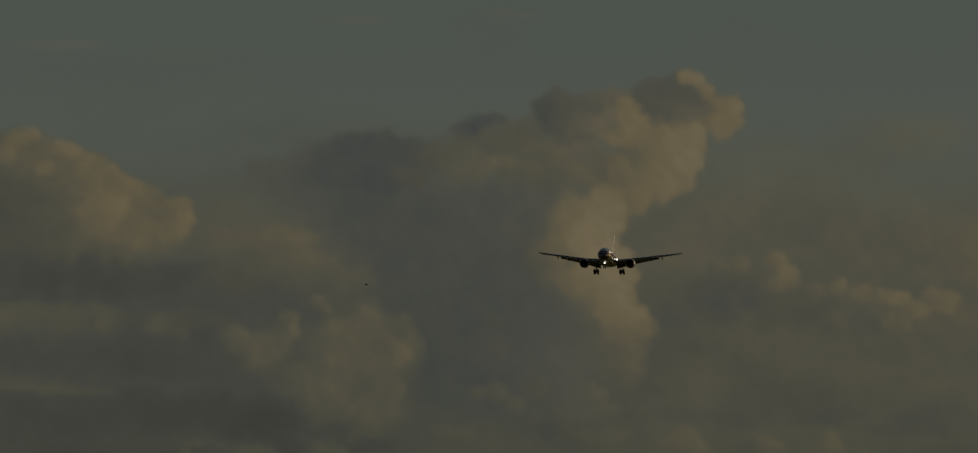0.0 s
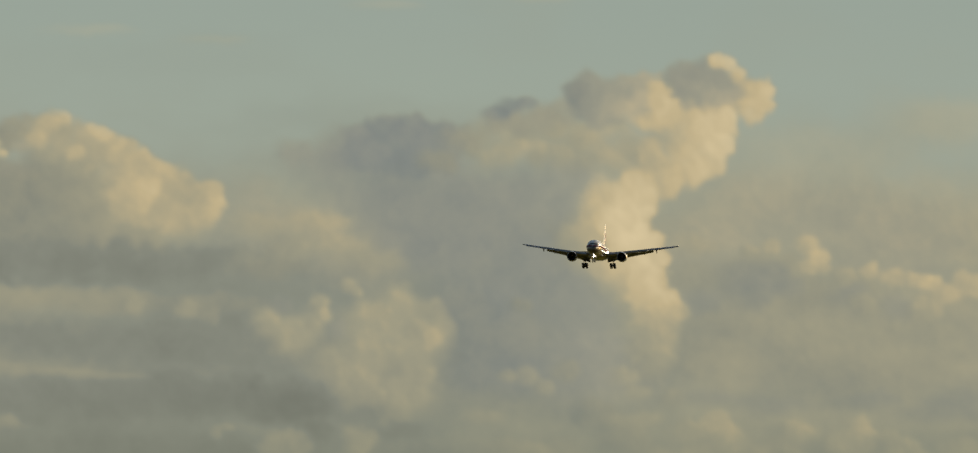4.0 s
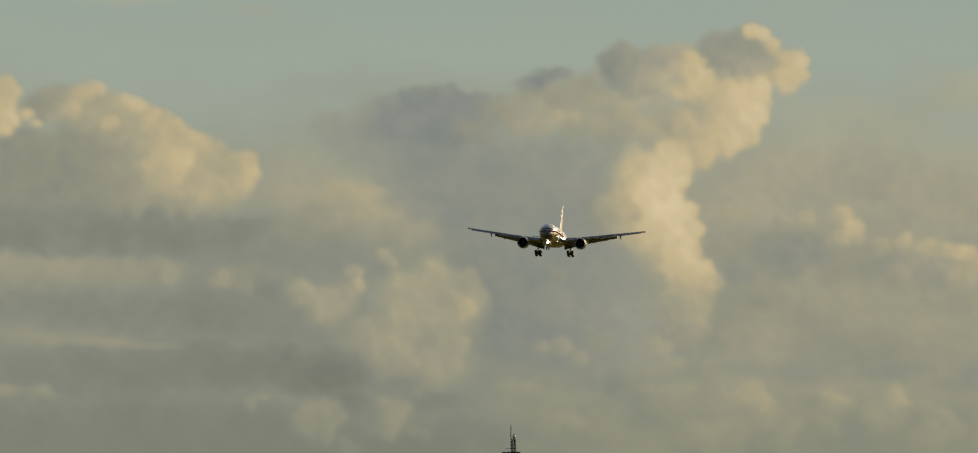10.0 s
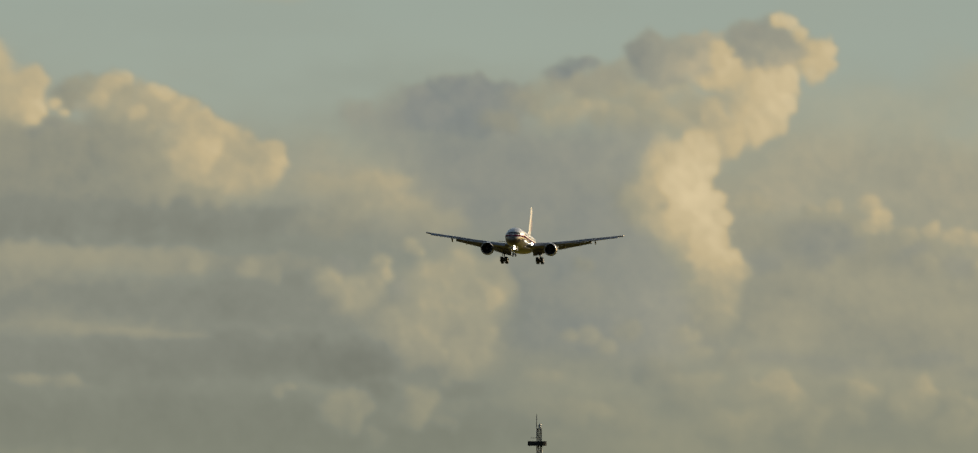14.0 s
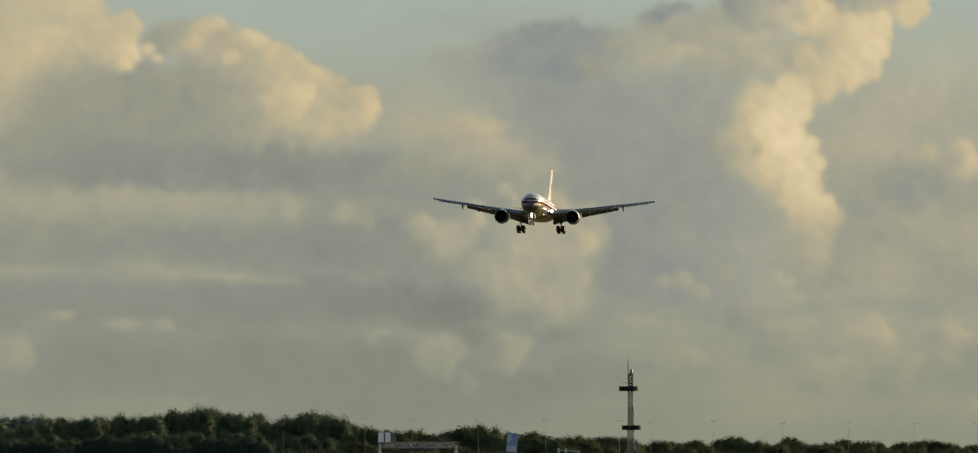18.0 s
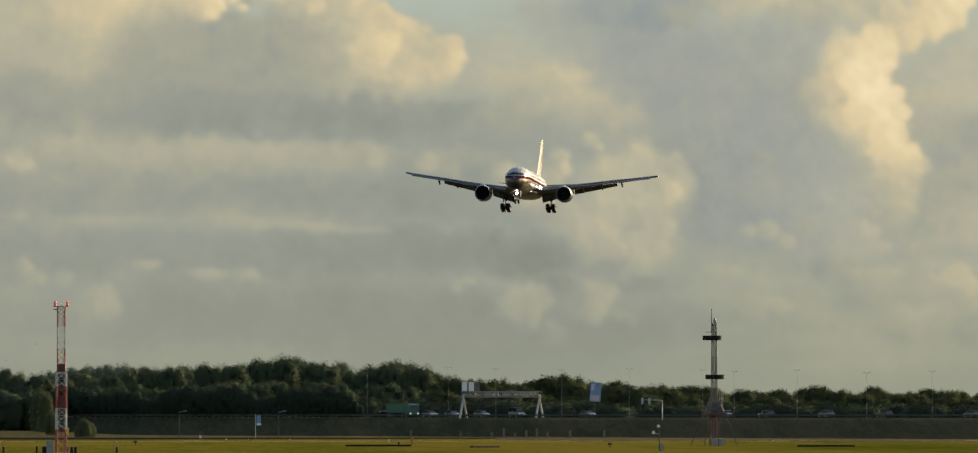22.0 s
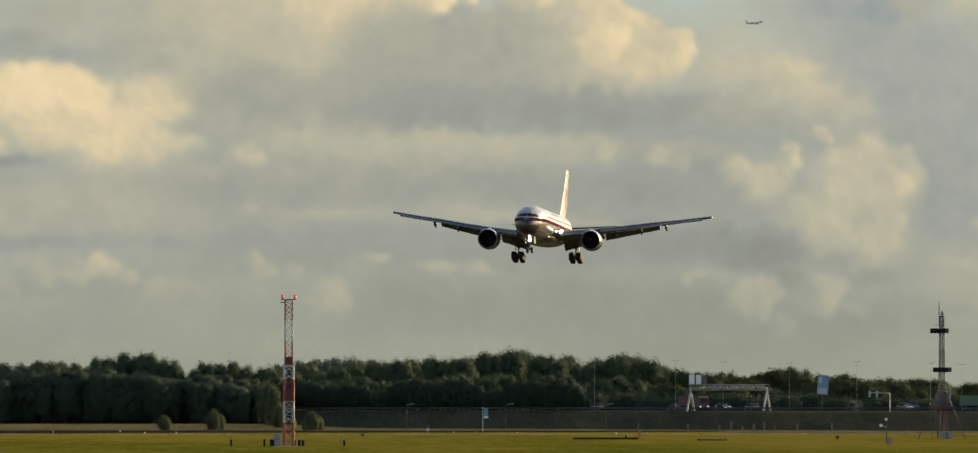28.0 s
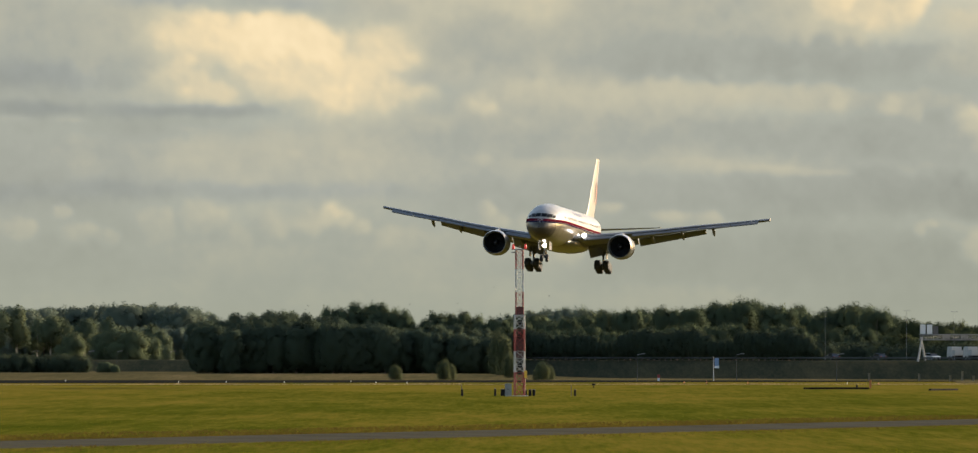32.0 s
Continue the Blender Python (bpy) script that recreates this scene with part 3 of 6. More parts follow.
    for _ in range(2):
        for f in (tone, cover, chill):
            f[1:-1, 1:-1] = 0.5 * f[1:-1, 1:-1] + 0.125 * (f[:-2, 1:-1] + f[2:, 1:-1] + f[1:-1, :-2] + f[1:-1, 2:])
    tone = 0.355 + 1.6 * (tone - 0.34) - 0.04 * smooth(-540, -360, y) + 0.025 * smooth(700, 250, x)
    tone -= 0.2 * np.clip(0.36 - tone, 0, 1) * smooth(500, 900, x)
    tone += 0.024 * smooth(-150, 100, x) * smooth(600, 250, x) * smooth(-110, -260, y) - 0.02 * smooth(-350, -600, x)
    tone += 0.012 * strata * smooth(-560, -330, y) + (0.014 * n1 + 0.008 * n3 + 0.006 * n5) * cover
    nx, ny = len(gx), len(gy)
    az = x / FOCAL
    verts = np.stack([SKY_R * np.sin(az), SKY_R * np.cos(az), EYE_HEIGHT - SKY_R * np.tan(y / FOCAL)], -1).reshape(-1, 3)
    idx = np.arange(nx * ny).reshape(ny, nx)
    quads = np.stack([idx[:-1, :-1], idx[1:, :-1], idx[1:, 1:], idx[:-1, 1:]], -1).reshape(-1, 4)
    me = bpy.data.meshes.new("backdrop")
    me.vertices.add(len(verts))
    me.vertices.foreach_set("co", verts.astype(np.float32).ravel())
    me.loops.add(quads.size)
    me.loops.foreach_set("vertex_index", quads.astype(np.int32).ravel())
    me.polygons.add(len(quads))
    me.polygons.foreach_set("loop_start", np.arange(0, quads.size, 4, dtype=np.int32))
    me.polygons.foreach_set("use_smooth", np.ones(len(quads), dtype=bool))
    me.update(calc_edges=True)
    for name, field in (("cover", cover), ("tone", tone), ("chill", chill)):
        at_ = me.attributes.new(name, "FLOAT", "POINT")
        at_.data.foreach_set("value", np.clip(field, 0, 1).astype(np.float32).ravel())
    m = bpy.data.materials.new("evening_sky")
    m.use_nodes = True
    n, l = m.node_tree.nodes, m.node_tree.links
    n.remove(n["Principled BSDF"])
    em = n.new("ShaderNodeEmission")
    l.new(em.outputs[0], n["Material Output"].inputs["Surface"])

    def ramp_of(stops):
        r = n.new("ShaderNodeValToRGB")
        els = r.color_ramp.elements
        while len(els) < len(stops):
            els.new(0.5)
        for e, (p, c) in zip(els, stops):
            e.position, e.color = p, (*c, 1)
        return r

    def attr(name):
        a = n.new("ShaderNodeAttribute")
        a.attribute_name = name
        return a.outputs["Fac"]

    co = n.new("ShaderNodeTexCoord")
    sep = n.new("ShaderNodeSeparateXYZ")
    l.new(co.outputs["Object"], sep.inputs[0])
    hgt = n.new("ShaderNodeMapRange")
    hgt.inputs["From Min"].default_value, hgt.inputs["From Max"].default_value = 0.0, 400.0
    l.new(sep.outputs["Z"], hgt.inputs["Value"])
    air = ramp_of(AIR)
    l.new(hgt.outputs[0], air.inputs["Fac"])
    # fine fleece on the clouds
    nz = n.new("ShaderNodeTexNoise")
    nz.inputs["Scale"].default_value, nz.inputs["Detail"].default_value = 0.10, 6
    l.new(co.outputs["Object"], nz.inputs["Vector"])
    fl = n.new("ShaderNodeMath")
    fl.operation = "MULTIPLY_ADD"
    fl.inputs[1].default_value = 0.06
    l.new(nz.outputs["Fac"], fl.inputs[0])
    l.new(attr("tone"), fl.inputs[2])
    sub = n.new("ShaderNodeMath")
    sub.operation = "SUBTRACT"
    sub.inputs[1].default_value = 0.03
    l.new(fl.outputs[0], sub.inputs[0])
    cl = ramp_of(CLOUD)
    l.new(sub.outputs[0], cl.inputs["Fac"])
    mx = n.new("ShaderNodeMix")
    mx.data_type = "RGBA"
    l.new(attr("cover"), mx.inputs["Factor"])
    # the shaded sides are bluer
    blue = n.new("ShaderNodeMix")
    blue.data_type, blue.blend_type = "RGBA", "MULTIPLY"
    blue.inputs["B"].default_value = (0.94, 0.995, 1.16, 1)
    l.new(attr("chill"), blue.inputs["Factor"])
    l.new(cl.outputs["Color"], blue.inputs["A"])
    l.new(air.outputs["Color"], mx.inputs["A"])
    l.new(blue.outputs["Result"], mx.inputs["B"])
    # haze towards the horizon
    hz = n.new("ShaderNodeMapRange")
    hz.inputs["From Min"].default_value, hz.inputs["From Max"].default_value = 105.0, 5.0
    hz.inputs["To Min"].default_value, hz.inputs["To Max"].default_value = 0.0, 0.7
    l.new(sep.outputs["Z"], hz.inputs["Value"])
    mh = n.new("ShaderNodeMix")
    mh.data_type = "RGBA"
    mh.inputs["B"].default_value = (*HAZE, 1)
    l.new(hz.outputs[0], mh.inputs["Factor"])
    l.new(mx.outputs["Result"], mh.inputs["A"])
    l.new(mh.outputs["Result"], em.inputs["Color"])
    em.inputs["Strength"].default_value = SKY_GLOW
    me.materials.append(m)
    ob = new("backdrop", me)
    return tagged(ob, "hazy evening sky with cream and grey cumulus clouds", "sky", kind="structure")


# radiance as the eye sees it; SKY_GLOW takes off the exposure
SKY_GLOW = 0.33
AIR = [(0.0, (0.285, 0.30, 0.225)), (0.35, (0.345, 0.368, 0.285)), (0.7, (0.335, 0.385, 0.322)), (1.0, (0.30, 0.365, 0.325))]
CLOUD = [(0.12, (0.150, 0.158, 0.128)), (0.32, (0.238, 0.247, 0.200)), (0.46, (0.345, 0.326, 0.228)), (0.62, (0.54, 0.443, 0.258)), (0.82, (0.70, 0.575, 0.345))]
HAZE = (0.208, 0.221, 0.156)
backdrop = make_sky()


# ---------------------------------------------------------------- ground, path, runway strip, highway bank
def flat_strip(name, pts, z, material, label, category):
    """A thin slab over the ground with the corner points pts (x, y)."""
    bm = bm_new()
    top = [bm.verts.new((p[0], p[1], z)) for p in pts]
    low = [bm.verts.new((p[0], p[1], -0.3)) for p in pts]
    n = len(pts)
    bm.faces.new(top)
    for k in range(n):
        bm.faces.new((low[k], low[(k + 1) % n], top[(k + 1) % n], top[k]))
    bmesh.ops.recalc_face_normals(bm, faces=bm.faces)
    ob = part(name, bm, material)
    return tagged(ob, label, category, kind="structure")


def make_ground():
    bm = bm_new()
    prev = None
    n = 96
    for r in (0, 40, 150, 400, 700, 1100, 1600, 2300, 3300, 4740):
        if r == 0:
            prev = [bm.verts.new((0, 0, 0))]
            continue
        ring = [bm.verts.new((r * math.sin(k * math.tau / n), r * math.cos(k * math.tau / n), 0)) for k in range(n)]
        for k in range(n):
            if len(prev) == 1:
                bm.faces.new((prev[0], ring[(k + 1) % n], ring[k]))
            else:
                bm.faces.new((prev[k], prev[(k + 1) % n], ring[(k + 1) % n], ring[k]))
        prev = ring
    bmesh.ops.recalc_face_normals(bm, faces=bm.faces)
    for f in bm.faces:
        if f.normal.z < 0:
            f.normal_flip()
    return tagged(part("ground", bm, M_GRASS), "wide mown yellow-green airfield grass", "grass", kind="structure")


def strip_between(a, b, w0, w1, over):
    """Corners of a straight strip from a to b (plan angle, distance), widths w0 and w1, run on by over metres."""
    p, q = at(*a), at(*b)
    d = (q - p).normalized()
    p, q = p - d * over, q + d * over
    s = Vector((-d.y, d.x, 0))
    return [p + s * w0 / 2, p - s * w0 / 2, q - s * w1 / 2, q + s * w1 / 2]


ground = make_ground()
PATH_A, PATH_B = (-833, 440), (735, 596)
flat_strip("road_service", strip_between(PATH_A, PATH_B, 15, 15, 260), 0.03, M_ASPHALT, "narrow grey asphalt service road through the grass", "road")
FIELD_UP = 1.0           # the rough field lies a metre above the airfield


def make_rough_field():
    bm = bm_new()
    cols = [(-3200, 1.0, 1640), (-2200, 1.0, 1640), (-1200, 1.0, 1640), (-500, 1.0, 1640), (-100, 1.0, 1640), (-20, 0.9, 1640), (40, 0.45, 1640), (100, 0.15, 1640), (150, 0.03, 1638),
            (350, 0.03, 1632), (690, 0.03, 1618), (702, 0.03, 1480), (1100, 0.03, 1420), (1500, 0.03, 1370), (2100, 0.03, 1320)]
    rings = [[at(px, d0 + d, 0.04 + (FIELD_UP - 0.04) * up * k) for d, k in ((-2, -0.3), (0, 0.0), (50, 0.22), (110, 0.7), (160, 1.0), (360, 1.0), (1060, 1.0))] for px, up, d0 in cols]
    loft(bm, rings, close=False)
    bmesh.ops.recalc_face_normals(bm, faces=bm.faces)
    for f in bm.faces:
        if f.normal.z < 0:
            f.normal_flip()
    return tagged(part("ground_rough_field", bm, M_ROUGH), "strip of dry brown rough grass rising beyond the airfield", "field", kind="structure")


make_rough_field()
flat_strip("road_taxiway", [at(-2400, 1440), at(-500, 1480), at(700, 1560), at(700, 1612), at(-500, 1650), at(-2400, 1700)], 0.05, M_TAR, "dark tarred lane along the far edge of the airfield", "road")

def make_tufts(name, a, b, side, width, count, height, material, label, seed):
    """Loose stems along a straight edge, a to b, spread to one side."""
    rng = np.random.RandomState(seed)
    p, q = np.array(a), np.array(b)
    u = (q - p) / np.linalg.norm(q - p)
    n = np.array([-u[1], u[0], 0.0]) * side
    s = rng.uniform(0, 1, (count, 1))
    c = p + (q - p) * s + n * (width * rng.uniform(0, 1, (count, 1)) ** 1.6)
    clump = 0.55 + 0.75 * np.abs(np.sin(s * 61) * np.sin(s * 23 + 1) + 0.4 * np.sin(s * 143))
    h = height * clump * rng.uniform(0.5, 1.2, (count, 1))
    ang = rng.uniform(0, math.pi, (count, 1))
    w = np.concatenate([np.cos(ang), np.sin(ang), 0 * ang], 1) * height * 0.45
    lean = rng.normal(size=(count, 3)) * np.array([1, 1, 0]) * height * 0.25
    top = c + lean + np.concatenate([0 * h, 0 * h, h], 1)
    v = np.stack([c - w, c + w, top + w * 0.5, top - w * 0.4], 1).reshape(-1, 3)
    me = bpy.data.meshes.new(name)
    me.from_pydata(v.tolist(), [], np.arange(count * 4).reshape(-1, 4).tolist())
    me.materials.append(material)
    return tagged(new(name, me), label, "grass", kind="stuff")


edge = strip_between(PATH_A, PATH_B, 15.2, 15.2, 60)
make_tufts("verge_grass", edge[0], edge[3], 1, 16, 26000, 0.085, M_STRAW, "low brown dry grass along the far verge", 3)
make_tufts("verge_grass", edge[1], edge[2], -1, 8, 5000, 0.07, M_STRAW, "low brown dry grass along the near verge", 4)
make_tufts("field_grass", at(-900, 470), at(900, 640), 1, 420, 14000, 0.048, M_GREENBLADE, "uneven taller tufts in the mown grass", 5)
make_tufts("field_grass", at(-900, 400), at(900, 400), 1, 110, 7000, 0.042, M_GREENBLADE, "uneven taller tufts in the near grass", 6)
make_tufts("field_edge_grass", at(-1500, 1400), at(1600, 1440), -1, 30, 9000, 0.16, M_PALESTRAW, "pale dry grass at the far edge of the airfield", 7)

flat_strip("road_concrete", [at(-655, 1800), at(-560, 1815), at(-560, 1832), at(-655, 1826)], 0.60, M_CONCRETE, "pale concrete strip beyond the far lane", "road")

# highway on its bank: a straight line, nearer towards the east
ROAD_A, ROAD_B = at(1900, 1500), at(-80, 1960)
ROAD_DIR = (ROAD_A - ROAD_B).normalized()
ROAD_SIDE = Vector((ROAD_DIR.y, -ROAD_DIR.x, 0))      # towards the camera
if ROAD_SIDE.y > 0:
    ROAD_SIDE = -ROAD_SIDE
ROAD_Z = 3.9


def on_road(px, offset=0.0):
    """Place on the highway's axis seen at plan angle px, moved by offset metres towards the camera."""
    a = px / FOCAL
    w = Vector((math.sin(a), math.cos(a), 0))
    o = ROAD_B + ROAD_SIDE * offset
    s = (w.x * o.y - w.y * o.x) / (w.y * ROAD_DIR.x - w.x * ROAD_DIR.y)
    return o + ROAD_DIR * s


def make_bank():
    bm = bm_new()
    prof = [(34, -0.2), (20, ROAD_Z - 0.35), (18, ROAD_Z), (-18, ROAD_Z), (-22, ROAD_Z - 0.4), (-34, -0.2)]
    start, end = ROAD_B - ROAD_DIR * 2750, ROAD_A + ROAD_DIR * 1100
    rings = []
    for k in range(41):
        c = start.lerp(end, k / 40)
        rings.append([c + ROAD_SIDE * o + Vector((0, 0, z)) for o, z in prof])
    loft(bm, rings, close=False)
    bmesh.ops.recalc_face_normals(bm, faces=bm.faces)
    tagged(part("bank", bm, M_BANK), "dark grassy highway embankment", "bank", kind="structure")
    bm = bm_new()
    rings = [[start.lerp(end, k / 40) + ROAD_SIDE * o + Vector((0, 0, z)) for o, z in ((15.0, ROAD_Z - 0.1), (14.8, ROAD_Z + 0.04), (-17, ROAD_Z + 0.04), (-17.2, ROAD_Z - 0.1))] for k in range(41)]
    loft(bm, rings, close=False)
    bmesh.ops.recalc_face_normals(bm, faces=bm.faces)
    tagged(part("road", bm, M_ASPHALT), "dark grey asphalt highway on the embankment", "road", kind="structure")


make_bank()


def make_rail(offset, px0, px1):
    """Steel guard rail: a beam on posts."""
    a, b = on_road(px0, offset), on_road(px1, offset)
    length = (b - a).length
    u = (b - a).normalized()
    base = a + Vector((0, 0, ROAD_Z - 0.02))
    rail = thing("guard_rail", Matrix.Translation(base), "grey galvanised steel guard rail along the highway", "guard rail", "guard rails")
    side = Vector((-u.y, u.x, 0))
    bm = bm_new()
    prof = [(0.00, 0.45), (0.08, 0.50), (0.02, 0.57), (0.02, 0.63), (0.08, 0.70), (0.0, 0.76), (-0.03, 0.76), (-0.03, 0.45)]
    loft(bm, [[u * s + side * o + Vector((0, 0, z)) for o, z in prof] for s in (0, length)])
    bmesh.ops.recalc_face_normals(bm, faces=bm.faces)
    part("beam", bm, M_RAIL, rail)
    bm = bm_new()
    box(bm, -0.06, 0.06, -0.05, 0.05, 0, 0.74)
    post = part("post", bm, M_RAIL, rail)
    post.location = (0, 0, 0)
    for k in range(1, int(length / 4.0)):
        c = new("post", post.data)
        c.parent = rail
        c.location = u * (k * 4.0)
    return rail


make_rail(17.6, 0, 1750)


# ---------------------------------------------------------------- trees
def crown_normal(c, L, lobes):
    """The way out of the foliage: out of the lobe and out of the whole crown."""
    la = np.array(lobes)
    low, high = (la[:, 2] - la[:, 4]).min(), (la[:, 2] + la[:, 4]).max()
    mid = np.array([0, 0, low + 0.45 * (high - low)])
    a = (c - L[:, :3]) / np.stack([L[:, 3], L[:, 3], L[:, 4]], 1)
    b = (c - mid) / np.array([la[:, 3].max() * 1.7, la[:, 3].max() * 1.7, 0.5 * (high - low)])
    m = 0.12 * a + 1.0 * b
    return m / (np.linalg.norm(m, axis=1, keepdims=True) + 1e-6)


def leaf_cloud(rng, lobes, n, size, reach):
    """Verts and faces of n loose leaf clumps over the lobes, with an inner core to each."""
    vol = np.array([l[3] * l[4] for l in lobes])
    pick = rng.choice(len(lobes), n, p=vol / vol.sum())
    L = np.array(lobes)[pick]
    d = rng.normal(size=(n, 3))
    d /= np.linalg.norm(d, axis=1, keepdims=True)
    rad = rng.uniform(0.70, reach, (n, 1))
    c = L[:, :3] + d * rad * np.stack([L[:, 3], L[:, 3], L[:, 4]], 1)
    c[:, 2] = np.maximum(c[:, 2], 0.3)
    a = rng.normal(size=(n, 3))
    nrm = d + 0.4 * a
    nrm /= np.linalg.norm(nrm, axis=1, keepdims=True)
    t = np.cross(nrm, rng.normal(size=(n, 3)))
    t /= np.linalg.norm(t, axis=1, keepdims=True)
    b = np.cross(nrm, t)
    s = size * rng.uniform(0.5, 1.3, (n, 1))
    v = np.stack([c - t * s, c + b * s * 0.6 - t * s * .1, c + t * s, c - b * s * 0.6 + t * s * .1], 1)
    out = crown_normal(c, L, lobes)
    g = np.cross(v[:, 1] - v[:, 0], v[:, 2] - v[:, 0])
    back = (g * out).sum(1) < 0
    v[back] = v[back][:, ::-1]
    return v.reshape(-1, 3), np.arange(n * 4).reshape(-1, 4), np.repeat(out, 4, axis=0)


ICO = bmesh.new()
bmesh.ops.create_icosphere(ICO, subdivisions=1, radius=1.0)
ICO_V = np.array([v.co[:] for v in ICO.verts])
ICO_F = [tuple(v.index for v in f.verts) for f in ICO.faces]
ICO.free()


def crown_mesh(name, rng, lobes, n, size, material, core, reach):
    v, f, out = leaf_cloud(rng, lobes, n, size, reach)
    verts, faces, outs = [v], [tuple(q) for q in f.tolist()], [out]
    base = len(v)
    for lx, ly, lz, rh, rv in lobes:
        w = ICO_V * np.array([rh, rh, rv]) * core * (1 + 0.10 * rng.uniform(-1, 1, (len(ICO_V), 1))) + np.array([lx, ly, lz])
        w[:, 2] = np.maximum(w[:, 2], 0.2)
        verts.append(w)
        outs.append(crown_normal(w, np.tile([lx, ly, lz, rh, rv], (len(w), 1)), lobes))
        faces += [tuple(i + base for i in q) for q in ICO_F]
        base += len(w)
    me = bpy.data.meshes.new(name)
    me.from_pydata(np.concatenate(verts).tolist(), [], faces)
    me.materials.append(material)
    me.polygons.foreach_set("use_smooth", [True] * len(me.polygons))
    me.normals_split_custom_set_from_vertices(np.concatenate(outs).tolist())
    return me


def make_tree(seed, h, spread, low, label, material, bark, n=1500, size=0.55, lobes_n=11, name="tree", category="tree", limbs=5):
    """A tree h metres high; the crown starts at the share low of its height."""
    rng = np.random.RandomState(seed)
    ob = thing(name, Matrix.Translation((0, -500 - 40 * seed, 0)), label, category)
    bm = bm_new()
    bend = rng.uniform(-0.04, 0.04, 2)
    r0 = 0.018 * h + 0.05
    pts = [Vector((bend[0] * h * s * s, bend[1] * h * s * s, h * s)) for s in (0, 0.25, 0.5, 0.75)]
    for p, q, s in zip(pts, pts[1:], (0, 1, 2)):
        rod(bm, p, q, r0 * (1 - 0.28 * s), r0 * (1 - 0.28 * (s + 1)), 7)
    part("trunk", bm, bark, ob)
    lobes = []
    for k in range(lobes_n):
        s = (k + 0.5) / lobes_n
        z = h * (low + (1 - low) * (0.12 + 0.80 * s))
        bulge = math.sin(math.pi * (0.20 + 0.58 * s if name != "bush" else 0.40 + 0.52 * s)) ** 0.6
        a = rng.uniform(0, math.tau)
        off = spread * bulge * (rng.uniform(0.25, 0.72) if lobes_n < 20 else rng.uniform(0.45, 0.86))
        rr = spread * bulge * rng.uniform(0.42, 0.62) * (11 / lobes_n) ** 0.35 + 0.25
        lobes.append((off * math.cos(a), off * math.sin(a), z, rr, rr * rng.uniform(0.75, 1.1) * min(1.4, h * (1 - low) / (2.2 * spread) + 0.35)))
    top = max(l[2] + l[4] for l in lobes)
    lobes = [(a, b, c * h / top if c > h * .6 else c, d, e) for a, b, c, d, e in lobes]
    for k in range(limbs):
        lx, ly, lz, _, _ = lobes[int(rng.randint(len(lobes)))]
        bm = bm_new()
        s0 = rng.uniform(max(0.2, low * 0.8), 0.6)
        p0 = Vector((bend[0] * h * s0 * s0, bend[1] * h * s0 * s0, h * s0))
        mid = p0.lerp(Vector((lx, ly, lz)), 0.5) + Vector((0, 0, 0.04 * h))
        rod(bm, p0, mid, r0 * 0.4, r0 * 0.25, 6)
        rod(bm, mid, (lx, ly, lz), r0 * 0.25, r0 * 0.1, 6)
        part("limb", bm, bark, ob)
    crown = new("crown", crown_mesh("crown", rng, lobes, n, size, material, 0.34 if name == "bush" else 0.62, 1.9 if name == "bush" else 1.2 if material is M_LEAF_FAR else 1.35))
    crown.parent = ob
    return ob


TREE_KINDS = {}


def kinds(key, seeds, *a, **k):
    TREE_KINDS[key] = [make_tree(s, *a, **k) for s in seeds]


kinds("broad", (1, 2, 3, 4), 18.0, 5.2, 0.16, "broad green deciduous tree in a distant wood", M_LEAF, M_BARK, n=22000, size=0.19, lobes_n=90)
kinds("dark", (5, 6, 7), 14.0, 3.6, 0.0, "dense dark green tree in a planted thicket", M_LEAF_DARK, M_BARK, n=20000, size=0.19, lobes_n=90, limbs=3)
kinds("slim", (8, 9, 10), 16.0, 2.6, 0.36, "slender poplar with a pale trunk", M_LEAF_WEST, M_PALEBARK, n=6000, size=0.22)
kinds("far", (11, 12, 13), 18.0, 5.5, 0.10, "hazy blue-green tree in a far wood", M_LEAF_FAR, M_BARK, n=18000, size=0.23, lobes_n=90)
kinds("bush", (14, 15, 16), 5.0, 1.7, 0.0, "rounded olive-green bush in the rough grass", M_LEAF_BUSH, M_BARK, n=7000, size=0.13, lobes_n=40, name="bush", category="bush", limbs=3)
kinds("scrub", (17, 18), 6.0, 3.2, 0.0, "low dark green scrub at the foot of the wood", M_LEAF_SCRUB, M_BARK, n=8000, size=0.17, lobes_n=50, name="shrub", category="shrub", limbs=3)
kinds("hedge", (41, 42, 43), 5.0, 1.25, 0.0, "dense dark green shrub in a roadside hedge", M_LEAF_SCRUB, M_BARK, n=6000, size=0.13, lobes_n=40, name="shrub", category="shrub", limbs=3)
kinds("west", (21, 22, 23), 12.0, 3.8, 0.05, "rounded olive-green tree beside the highway", M_LEAF_WEST, M_BARK, n=14000, size=0.20, lobes_n=60, limbs=3)
kinds("olive", (31, 32, 33), 14.0, 4.2, 0.08, "olive-green deciduous tree beyond the highway", M_LEAF_OLIVE, M_BARK, n=18000, size=0.19, lobes_n=80)
USED = {k: 0 for k in TREE_KINDS}
BASE_H = {"broad": 18.0, "dark": 14.0, "slim": 16.0, "far": 18.0, "bush": 5.0, "hedge": 5.0, "scrub": 6.0, "west": 12.0, "olive": 14.0}
trees_rng = random.Random(5)


